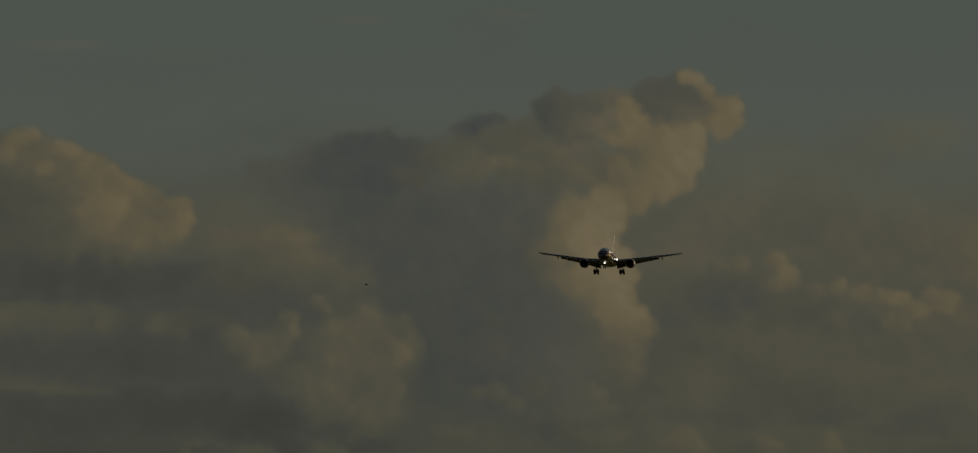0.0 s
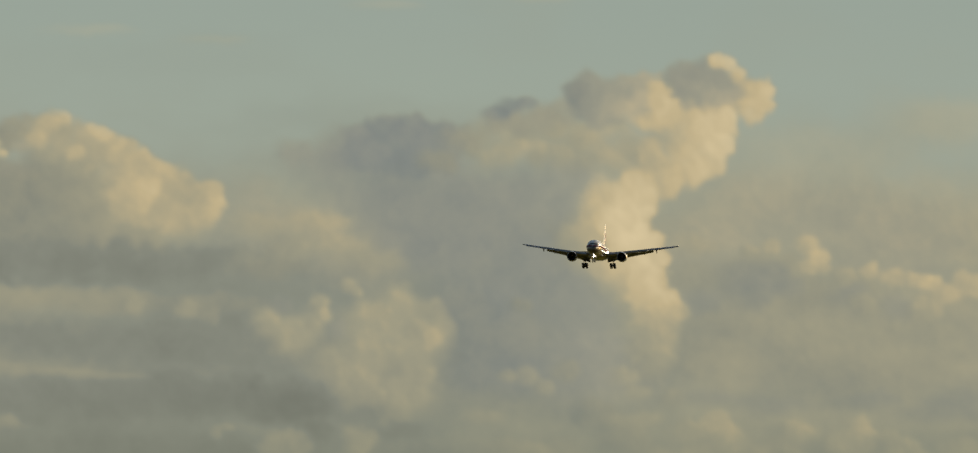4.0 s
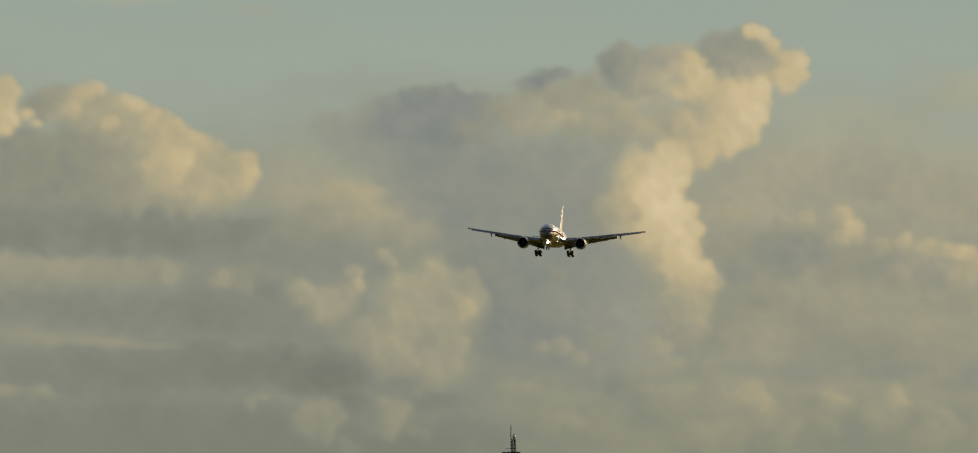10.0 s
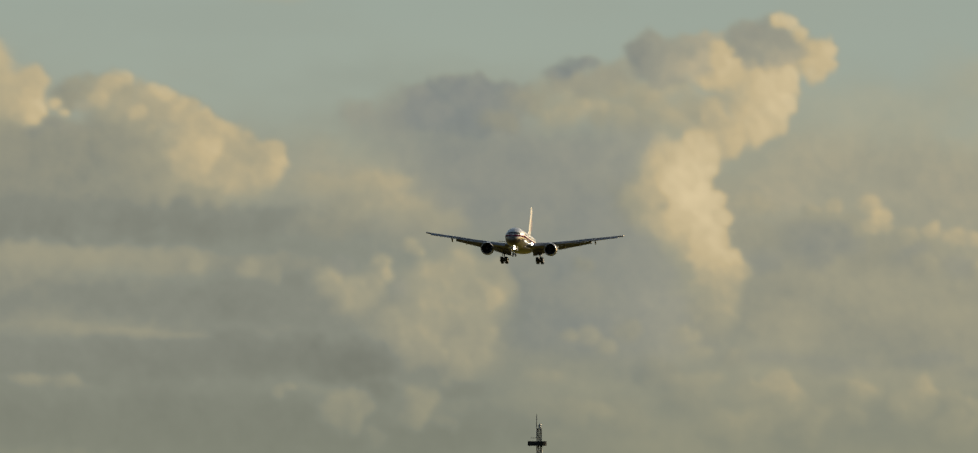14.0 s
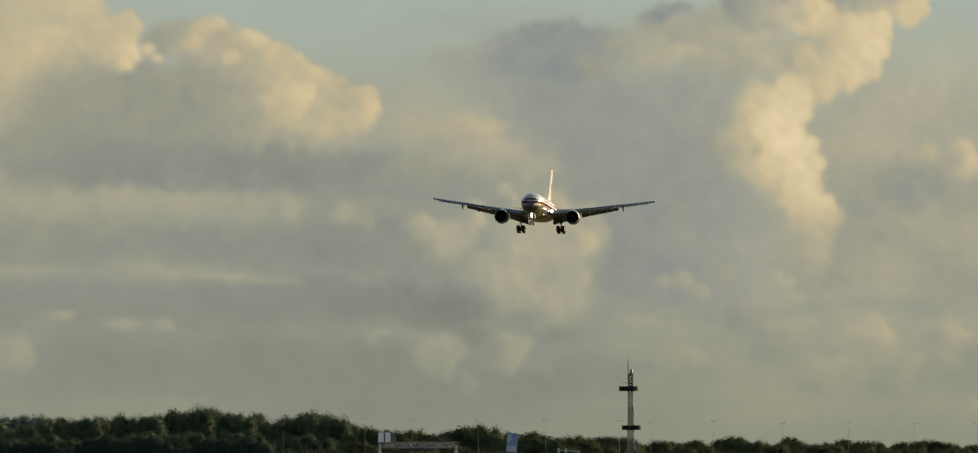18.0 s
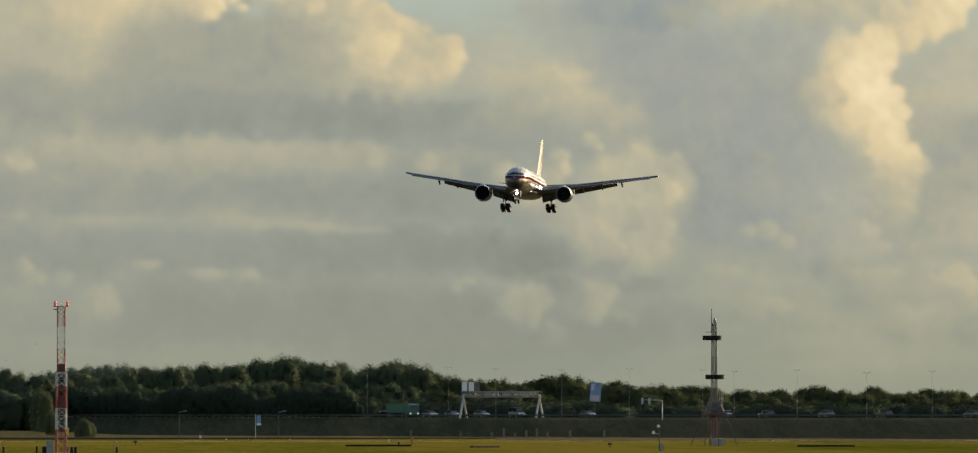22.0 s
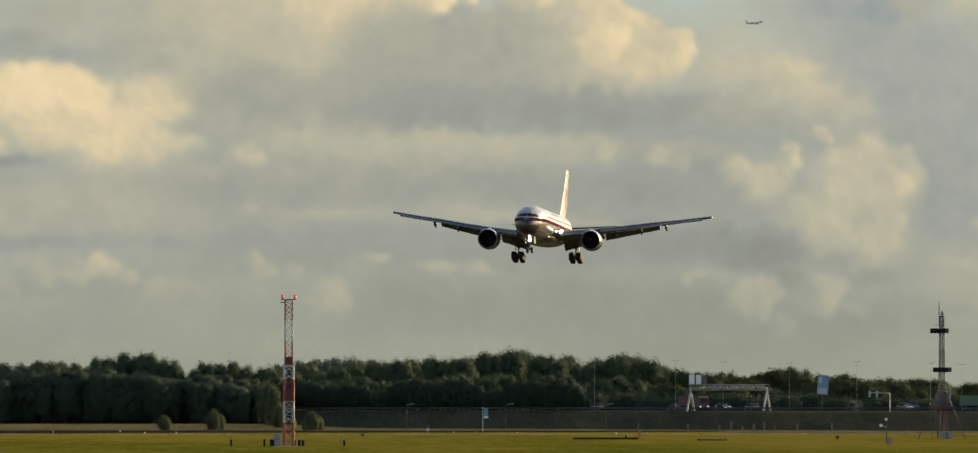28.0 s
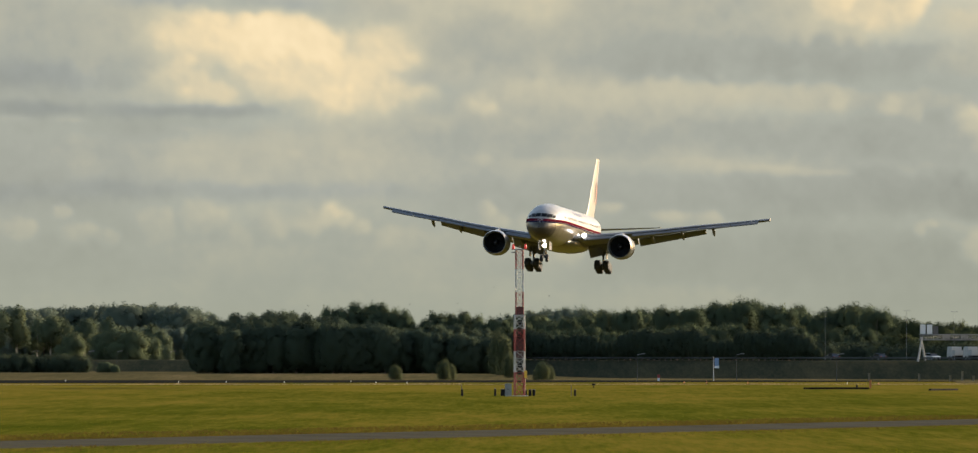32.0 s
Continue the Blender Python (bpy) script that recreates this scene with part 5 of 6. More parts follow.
        loft(bm, [[Vector((ex + r * math.cos(k * math.tau / 20), ey + y, ez + r * math.sin(k * math.tau / 20))) for k in range(20)] for y, r in ((4.8, 1.2), (6.4, 1.0), (7.6, 0.6), (8.6, 0.1))])
        part("exhaust_cone", bm, M_TITAN, eng, "", smooth=True)
        bm = bm_new()
        loft(bm, [[Vector((ex + w, y, z)) for w, z in ((-0.22, z0), (0.22, z0), (0.2, z1), (-0.2, z1))] for y, z0, z1 in ((21.2, -0.95, -0.75), (23.5, -1.2, -0.5), (27.5, -1.7, -0.9), (30, -1.6, -1.2))])
        bmesh.ops.recalc_face_normals(bm, faces=bm.faces)
        part("pylon", bm, M_NACELLE, ob, "grey engine pylon")
        # tailplane
        bm = bm_new()
        loft(bm, [side_mesh(side, foil(le, ch, z, th, x)) for x, le, ch, z, th in ((1.0, 54.0, 6.6, 1.05, 0.65), (5.5, 57.4, 4.6, 1.45, 0.42), (10.6, 61.3, 2.5, 1.95, 0.2))])
        bmesh.ops.recalc_face_normals(bm, faces=bm.faces)
        part("tailplane", bm, M_WING, ob, "grey horizontal tailplane")
        # main gear: strut, brace, beam, six wheels, door
        gx, gy, gz = 5.5 * side, 33.2, -5.6
        bm = bm_new()
        rod(bm, (gx, gy, gz + 0.1), (gx, gy, -3.6), 0.16, 0.16, 10)
        rod(bm, (gx, gy, -3.9), (gx, gy, -1.6), 0.26, 0.28, 10)
        gear = part("main_gear_strut", bm, M_STRUT, ob, "grey main landing gear strut")
        bm = bm_new()
        rod(bm, (gx, gy, -4.0), (gx - 2.0 * side, gy, -2.0), 0.10, 0.10, 8)
        rod(bm, (gx, gy, -4.2), (gx, gy - 2.2, -2.0), 0.10, 0.10, 8)
        part("brace", bm, M_STRUT, gear)
        bm = bm_new()
        tilt = 0.28
        rod(bm, (gx, gy - 1.65, gz + 1.65 * tilt * 0.6), (gx, gy + 1.65, gz - 1.65 * tilt * 0.6), 0.17, 0.17, 8)
        part("truck_beam", bm, M_STRUT, gear)
        for ay in (-1.45, 0.0, 1.45):
            for wx in (-0.68, 0.68):
                wheel(gx + wx, gy + ay, gz - ay * tilt * 0.6, 0.80, 0.92, gear)
        bm = bm_new()
        box(bm, gx + 0.55 * side - 0.05, gx + 0.55 * side + 0.05, gy - 0.9, gy + 0.9, -4.3, -2.2, 0.03)
        part("gear_door", bm, M_WING, ob, "grey landing gear door")
        # wing-root landing lights and their housing
        for lx, ly, r, lit in ((4.25, 19.35, 0.34, side > 0), (3.45, 18.6, 0.13, side > 0)):
            bm = bm_new()
            rod(bm, (lx * side, ly, -1.22), (lx * side, ly + 0.3, -1.22), r if lit else 0.14, r if lit else 0.14, 14)
            part("landing_light", bm, M_LAMP if lit else M_COCKPIT, ob, "bright wing-root landing light" if lit else "unlit wing-root light")
    # fin with rudder
    bm = bm_new()
    fin = [(2.2, 50.5, 9.6, 0.80), (4.5, 53.4, 8.0, 0.66), (8.5, 57.2, 5.9, 0.48), (12.6, 61.0, 3.6, 0.29)]
    rings = []
    for z, le, ch, th in fin:
        rings.append([Vector((p.z, p.y, z)) for p in [Vector((0, q.y, q.z)) for q in foil(le, ch, 0, th, 0)]])
    rings = [[Vector((p.x - (0.06 * th), p.y, p.z)) for p in r] for r, (_, _, _, th) in zip(rings, fin)]
    loft(bm, rings)
    bmesh.ops.recalc_face_normals(bm, faces=bm.faces)
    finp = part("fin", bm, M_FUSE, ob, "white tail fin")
    for side in (1, -1):
        bm = bm_new()
        vs = []
        for z, y in ((9.0, 60.4), (8.2, 61.5), (6.6, 61.3), (5.4, 60.6), (5.0, 59.9), (6.2, 60.1), (7.6, 60.3)):
            th = float(np.interp(z, [f[0] for f in fin], [f[3] for f in fin]))
            vs.append(bm.verts.new((side * (th * 0.30 + 0.05), y, z)))
        bm.faces.new(vs)
        part("fin_emblem", bm, M_EMBLEM, finp, "orange-red kite-like shape on the fin")
    # nose gear
    bm = bm_new()
    rod(bm, (0, 6.9, -5.35), (0, 6.9, -2.6), 0.13, 0.17, 10)
    ng = part("nose_gear_strut", bm, M_STRUT, ob, "grey nose gear strut")
    for wx in (-0.42, 0.42):
        wheel(wx, 6.9, -5.35, 0.60, 0.42, ng)
    bm = bm_new()
    rod(bm, (0, 6.9, -4.0), (0, 9.2, -2.7), 0.08, 0.08, 8)
    part("drag_brace", bm, M_STRUT, ng)
    for s in (1, -1):
        bm = bm_new()
        box(bm, s * 0.85 - 0.03, s * 0.85 + 0.03, 5.6, 8.4, -4.1, -2.75, 0.02)
        part("nose_gear_door", bm, M_WING, ob, "open nose gear door")
    bm = bm_new()
    rod(bm, (0, 6.35, -3.45), (0, 6.6, -3.45), 0.33, 0.33, 14)
    part("taxi_light", bm, M_LAMP, ng, "bright nose gear light")
    return ob


def wheel(x, y, z, r, w, parent):
    """One tyre on its hub, axle across."""
    bm = bm_new()
    prof = [(-0.5, 0.55), (-0.5, 0.86), (-0.38, 0.97), (0, 1.0), (0.38, 0.97), (0.5, 0.86), (0.5, 0.55)]
    loft(bm, [[Vector((x + w * u, y + r * q * math.cos(k * math.tau / 20), z + r * q * math.sin(k * math.tau / 20))) for k in range(20)] for u, q in prof])
    bmesh.ops.recalc_face_normals(bm, faces=bm.faces)
    ob = part("wheel", bm, M_TYRE, parent, "black tyre", smooth=True)
    return ob


airliner = make_airliner()


# ---------------------------------------------------------------- masts and airfield furniture
M_REDLAMP = glow("red_obstruction_light", (0.8, 0.05, 0.035), 0.04)
M_HEADLIGHT = glow("car_headlight", (1.0, 0.97, 0.9), 0.11)


def lattice(bm, w0, w1, z0, z1, bay, leg=0.05, bar=0.028, cx=0.0, cy=0.0):
    """A square lattice tower section, w0 wide below and w1 above."""
    def corner(k, z):
        w = (w0 + (w1 - w0) * (z - z0) / (z1 - z0)) / 2
        return Vector((cx + (w if k in (0, 3) else -w), cy + (w if k in (0, 1) else -w), z))
    for k in range(4):
        rod(bm, corner(k, z0), corner(k, z1), leg, leg, 6)
    n = max(1, round((z1 - z0) / bay))
    for i in range(n):
        a, b = z0 + (z1 - z0) * i / n, z0 + (z1 - z0) * (i + 1) / n
        for k in range(4):
            rod(bm, corner(k, b), corner((k + 1) % 4, b), bar, bar, 5)
            p, q = (k, (k + 1) % 4) if i % 2 else ((k + 1) % 4, k)
            rod(bm, corner(p, a), corner(q, b), bar, bar, 5)
            rod(bm, corner(q, a), corner(p, b), bar * 0.8, bar * 0.8, 5)
    return bm


def make_red_white_mast():
    d = 985.0
    m = thing("lattice_mast", Matrix.Translation(at(0, d)) @ Matrix.Rotation(radians(8), 4, "Z"), "red and white banded lattice mast with red lamps on top", "mast")
    u = d / FOCAL
    levels = [63, 25, -9, -44, -67, -76, -104, -140, -171]
    mats = [M_RED, M_MASTWHITE, M_RED, M_MASTWHITE, M_RED, M_RED, M_MASTWHITE, M_RED]
    for k, mt in enumerate(mats):
        z0, z1 = EYE_HEIGHT - levels[k] * u, EYE_HEIGHT - levels[k + 1] * u
        w = 1.12 if k < 4 else 0.86
        bm = bm_new()
        lattice(bm, w, w, max(0, z0), z1, 0.85 if k < 4 else 0.6, 0.072 if k < 4 else 0.042, 0.032 if k < 4 else 0.022)
        part("lattice_section", bm, mt, m, ("red" if mt is M_RED else "white") + " painted lattice section")
    zj = EYE_HEIGHT + 67 * u
    bm = bm_new()
    box(bm, -0.58, 0.58, -0.58, 0.58, zj - 0.18, zj, 0.03)
    part("joint_plate", bm, M_MASTWHITE, m, "white joint plate")
    bm = bm_new()
    box(bm, -0.42, 0.42, -0.42, 0.42, zj + 0.05, zj + 1.0, 0.03)
    part("junction_box", bm, M_RUSTRED, m, "dull red equipment box")
    z2 = EYE_HEIGHT + 2 * u
    bm = bm_new()
    box(bm, -0.46, 0.46, -0.3, 0.3, z2 - 0.35, z2 + 2.0, 0.05)
    part("antenna_panel", bm, M_RUSTRED, m, "dark red antenna panel")
    for zz in (EYE_HEIGHT - 12 * u, EYE_HEIGHT + 55 * u):
        bm = bm_new()
        box(bm, -0.26, 0.26, -0.45, 0.1, zz - 0.4, zz + 0.25, 0.04)
        part("equipment_box", bm, M_BLACK, m, "small dark equipment box")
    zt = EYE_HEIGHT + 171 * u
    bm = bm_new()
    rod(bm, (-0.95, 0, zt + 0.1), (0.85, 0, zt + 0.1), 0.06, 0.06, 8)
    rod(bm, (-0.95, 0.3, zt - 0.25), (-0.3, 0.3, zt - 0.25), 0.07, 0.07, 8)
    part("crossbar", bm, M_GREY, m, "grey top crossbar")
    for x in (-0.75, 0.72):
        bm = bm_new()
        rod(bm, (x, 0, zt + 0.15), (x, 0, zt + 0.32), 0.14, 0.16, 10)
        rod(bm, (x, 0, zt + 0.32), (x, 0, zt + 0.72), 0.17, 0.11, 10)
        part("obstruction_lamp", bm, M_REDLAMP, m, "red obstruction lamp")
    bm = bm_new()
    rod(bm, (0.05, 0, zt), (0.05, 0, zt + 0.6), 0.03, 0.02, 6)
    part("rod_antenna", bm, M_GREY, m)
    bm = bm_new()
    box(bm, 0.5, 0.82, -0.75, -0.45, EYE_HEIGHT - 34 * u, EYE_HEIGHT - 22 * u, 0.03)
    part("warning_box", bm, M_YELLOW, m, "yellow box on a leg")
    bm = bm_new()
    box(bm, -0.95, 0.95, -0.95, 0.95, -0.2, 0.08, 0.03)
    part("footing", bm, M_CONCRETE, m, "concrete footing")


make_red_white_mast()


M_CABINET = mat("pale_cabinet_paint", (0.24, 0.235, 0.215), 0.7, vary=0.12, spec=0.1)


def cabinet(px, d, w, h, material, label):
    c = thing("equipment_cabinet", Matrix.Translation(at(px, d)), label, "cabinet", "cabinets by the mast")
    bm = bm_new()
    box(bm, -w / 2, w / 2, -0.4, 0.4, 0.1, h, 0.03)
    body = part("body", bm, material, c)
    bm = bm_new()
    box(bm, -w / 2 - 0.05, w / 2 + 0.05, -0.46, 0.46, h + 0.003, h + 0.07, 0.02)
    part("lid", bm, material, c)
    bm = bm_new()
    box(bm, -w / 2 + 0.05, w / 2 - 0.05, -0.38, 0.38, -0.1, 0.097)
    part("plinth", bm, M_CONCRETE, c)
    for s in (-1, 1):
        bm = bm_new()
        box(bm, min(s * 0.02, s * (w / 2 - 0.06)), max(s * 0.02, s * (w / 2 - 0.06)), -0.425, -0.402, 0.2, h - 0.1, 0.008)
        door = part("door", bm, material, c)
        bm = bm_new()
        box(bm, s * 0.1 - 0.02, s * 0.1 + 0.02, -0.45, -0.425, h * 0.5, h * 0.62)
        part("handle", bm, M_BLACK, door)


cabinet(-18, 984, 0.8, 1.45, M_CABINET, "pale grey metal equipment cabinet beside the mast")


def bollard(px, d, h, w, label="short black marker post in the grass", group="marker posts"):
    b = thing("marker_post", Matrix.Translation(at(px, d)), label, "post", group)
    bm = bm_new()
    rod(bm, (0, 0, -0.1), (0, 0, h * 0.92), w / 2, w / 2 * 0.92, 10)
    part("shaft", bm, M_BLACK, b)
    bm = bm_new()
    rod(bm, (0, 0, h * 0.92 + 0.002), (0, 0, h), w / 2 * 1.08, w / 2 * 0.7, 10)
    part("cap", bm, M_DARKSTEEL, b)


for px, h, w in ((-92, 0.85, 0.26), (-39, 0.9, 0.26), (-27, 0.85, 0.5), (-23, 0.85, 0.3), (10, 0.75, 0.3), (17, 0.8, 0.36), (23, 0.8, 0.36), (89, 0.8, 0.26)):
    bollard(px, 992, h, w)
for px, d in ((83, 985), (-93, 1000)):
    s = thing("stake", Matrix.Translation(at(px, d)), "thin wooden stake in the grass", "stake", "stakes")
    bm = bm_new()
    box(bm, -0.04, 0.04, -0.03, 0.03, -0.1, 1.35, 0.008)
    part("stick", bm, M_BARK, s)


def light_bar(px0, px1, d, stub):
    """A long low black unit of airfield lights."""
    a, b = at(px0, d), at(px1, d + 6)
    u = b - a
    m = Matrix.Translation(a) @ Matrix.Rotation(math.atan2(u.y, u.x), 4, "Z")
    ob = thing("ground_barrier", m, "long low black barrier lying in the grass", "barrier", "low barriers")
    n = max(2, round(u.length / 1.6))
    for k in range(n):
        bm = bm_new()
        box(bm, k * u.length / n + 0.01, (k + 1) * u.length / n - 0.01, -0.25, 0.25, 0, 0.26, 0.05)
        part("block", bm, M_BLACK, ob)
    if stub:
        bm = bm_new()
        rod(bm, (u.length * 0.82, 0, 0.24), (u.length * 0.82, 0, 0.62), 0.14, 0.12, 10)
        part("lamp_stub", bm, M_BLACK, ob)


light_bar(456, 559, 1195, True)
light_bar(657, 700, 1150, False)
light_bar(1180, 1270, 1180, False)
for px, d in ((119, 1260), (879, 1160)):
    b = thing("ground_lamp", Matrix.Translation(at(px, d)), "squat black airfield ground lamp", "lamp", "ground lamps")
    bm = bm_new()
    rod(bm, (0, 0, 0), (0, 0, 0.35), 0.06, 0.06, 8)
    part("stem", bm, M_BLACK, b)
    bm = bm_new()
    rod(bm, (0, 0, 0.35), (0, 0, 0.62), 0.35, 0.22, 12)
    part("head", bm, M_BLACK, b)


def make_direction_mast():
    d = 1215.0
    m = thing("antenna_mast", Matrix.Translation(at(1046, d)) @ Matrix.Rotation(radians(20), 4, "Z"), "dark lattice antenna mast with two round antenna rings", "mast")
    u = d / FOCAL

    def zz(py):
        return EYE_HEIGHT - py * u
    for a, b, w0, w1, mt in ((-25, -60, 0.80, 0.62, M_DARKSTEEL), (-60, -92, 0.60, 0.58, M_RAIL), (-92, -126, 0.58, 0.56, M_DARKSTEEL), (-126, -146, 0.54, 0.46, M_RAIL)):
        bm = bm_new()
        lattice(bm, w0, w1, zz(a), zz(b), 0.62, 0.055, 0.03)
        part("lattice_section", bm, mt, m, "grey steel lattice section")
    for py, dx in ((-122, -0.35), (-59.5, 0.1)):
        z = zz(py)
        bm = bm_new()
        rod(bm, (dx, 0, z - 0.05), (dx, 0, z + 0.05), 1.30, 1.30, 24)
        ring = part("antenna_ring", bm, M_DARKSTEEL, m, "round platform that carries dark antenna panels")
        for k in range(16):
            a = k * math.tau / 16
            bm = bm_new()
            c, s = math.cos(a), math.sin(a)
            p = Vector((dx + 1.33 * c, 1.33 * s, z))
            t = Vector((-s, c, 0)) * 0.24
            n = Vector((c, s, 0)) * 0.05
            h = Vector((0, 0, 0.34))
            loft(bm, [[p + t * i + n * j + h * k2 for i, j in ((-1, -1), (1, -1), (1, 1), (-1, 1))] for k2 in (-1, 1)])
            bmesh.ops.recalc_face_normals(bm, faces=bm.faces)
            part("antenna_panel", bm, M_BLACK, ring)
    bm = bm_new()
    rod(bm, (-0.42, 0, zz(-130)), (-0.42, 0, zz(-148)), 0.06, 0.06, 8)
    rod(bm, (-0.42, 0, zz(-148)), (-0.42, 0, zz(-169)), 0.08, 0.055, 8)
    part("whip_antenna", bm, M_DARKSTEEL, m, "dark upright rod antenna")
    bm = bm_new()
    rod(bm, (-1.35, 0, zz(-131)), (0.2, 0, zz(-131.5)), 0.045, 0.045, 6)
    part("side_arm", bm, M_DARKSTEEL, m)
    bm = bm_new()
    rod(bm, (0.1, 0, zz(-146)), (0.1, 0, zz(-151)), 0.24, 0.22, 12)
    rod(bm, (0.1, 0, zz(-151)), (0.1, 0, zz(-154)), 0.22, 0.1, 12)
    part("top_lamp", bm, M_GREY, m, "pale domed lamp housing")
    # cabin on red legs
    bm = bm_new()
    lattice(bm, 2.2, 1.0, zz(-2), zz(-25), 0.6, 0.06, 0.04)
    part("lattice_base", bm, M_DARKSTEEL, m, "widening dark lattice foot")
    bm = bm_new()
    box(bm, -0.8, 0.8, -0.7, 0.7, zz(-6), zz(-20), 0.05)
    part("equipment_cabin", bm, M_DARKSTEEL, m, "dark equipment cabin in the lattice")
    bm = bm_new()
    box(bm, -1.45, 1.45, -1.3, 1.3, zz(-2) - 0.42, zz(-2), 0.04)
    part("platform", bm, M_RUSTRED, m, "dull red platform")
    for x, y in ((1, 1), (1, -1), (-1, 1), (-1, -1)):
        bm = bm_new()
        a, b = Vector((x * 1.2, y * 1.1, zz(-2) - 0.35)), Vector((x * 1.8, y * 1.6, zz(17)))
        rod(bm, a, b, 0.07, 0.07, 8)
        leg = part("leg", bm, M_RUSTRED, m, "slanting red upper leg")
        bm = bm_new()
        rod(bm, b, (x * 2.75, y * 2.4, -0.1), 0.05, 0.05, 8)
        part("lower_leg", bm, M_RAIL, leg, "dark grey lower end of the leg")
    bm = bm_new()
    lattice(bm, 1.0, 1.0, 0.0, zz(-2) - 0.42, 0.8, 0.06, 0.035)
    part("centre_column", bm, M_RUSTRED, m, "dull red lattice column")
    for x in (0.62, 0.9, 1.15):
        bm = bm_new()
        rod(bm, (x, -0.6, zz(-14)), (x, -0.6, zz(-38 + 4 * x)), 0.05, 0.04, 6)
        part("dipole", bm, M_GREY, m, "pale thin rod antenna")
    for x in (-0.6, 0.5):
        bm = bm_new()
        box(bm, x - 0.35, x + 0.35, -1.9, -1.3, 0, 1.1, 0.03)
        part("ground_box", bm, M_GREY, m, "grey box at the foot")


make_direction_mast()


def approach_pole(px, d):
    p = thing("lamp_pole", Matrix.Translation(at(px, d)), "grey pole with white lamps on its arms", "lamp pole")
    bm = bm_new()
    rod(bm, (0, 0, -0.1), (0, 0, 3.1), 0.06, 0.05, 8)
    part("pole", bm, M_RAIL, p)
    for x, z, s in ((-0.1, 3.15, 0.2), (-0.75, 2.35, 0.22)):
        bm = bm_new()
        rod(bm, (0, 0, z - 0.2), (x, 0, z - 0.05), 0.04, 0.04, 6)
        arm = part("arm", bm, M_STEEL, p)
        bm = bm_new()
        rod(bm, (x, -0.12, z), (x, 0.16, z), s, s * 0.7, 10)
        part("lamp", bm, M_WHITE, arm, "white lamp head")
    bm = bm_new()
    box(bm, 0.05, 0.55, -0.25, 0.25, 0, 0.85, 0.03)
    part("switch_box", bm, M_GREY, p, "pale grey switch box")


approach_pole(958, 1050)

for px, py in ((264, 43), (366, 44), (575, 45), (300, 43)):
    d = EYE_HEIGHT * FOCAL / py
    c = thing("marker_cone", Matrix.Translation(at(px, d)), "small orange marker by the far lane", "marker", "orange markers")
    bm = bm_new()
    rod(bm, (0, 0, 0.04), (0, 0, 0.42), 0.12, 0.05, 10)
    part("cone", bm, M_ORANGE, c)
    bm = bm_new()
    box(bm, -0.2, 0.2, -0.2, 0.2, 0, 0.06, 0.01)
    part("foot", bm, M_BLACK, c)
for px, py in ((-832 + 105, 40), (-546, 42), (-377, 42), (-470, 42), (-270, 41), (-180, 43), (-230, 43), (525, 44)):
    d = EYE_HEIGHT * FOCAL / py
    c = thing("edge_light", Matrix.Translation(at(px, d)), "small white edge light beside the far lane", "light", "edge lights")
    bm = bm_new()
    rod(bm, (0, 0, 0), (0, 0, 0.2), 0.05, 0.05, 8)
    part("stem", bm, M_STEEL, c)
    bm = bm_new()
    rod(bm, (0, 0, 0.2), (0, 0, 0.36), 0.12, 0.08, 10)
    part("housing", bm, M_MASTWHITE, c)
# tall orange sign and white cap near the long barrier
c = thing("marker_board", Matrix.Translation(at(562, 1240)), "orange upright marker board", "marker")
bm = bm_new()
box(bm, -0.16, 0.16, -0.03, 0.03, 0.0, 1.25, 0.01)
part("board", bm, M_ORANGE, c)


# ---------------------------------------------------------------- road furniture
def small_lamp(px, d, h, group="lane lamps"):
    p = thing("street_lamp", Matrix.Translation(at(px, d)), "slim grey street lamp with one short arm", "street lamp", group)
    bm = bm_new()
    rod(bm, (0, 0, -0.1), (0, 0, h), 0.07, 0.035, 8)
    part("pole", bm, M_RAIL, p)
    bm = bm_new()
    rod(bm, (0, 0, h), (0.9, 0, h + 0.22), 0.05, 0.04, 6)
    arm = part("arm", bm, M_STEEL, p)
    bm = bm_new()
    box(bm, 0.75, 1.5, -0.16, 0.16, h + 0.14, h + 0.34, 0.04)
    part("head", bm, M_GREY, arm, "pale lamp head")


for px in (189, 348, 508):
    small_lamp(px, 1590, rise(-3, 1590))
for px in (-780, -690, -645, -560, -520):
    small_lamp(px, 2100, rise(-8, 2100), "western lamps")


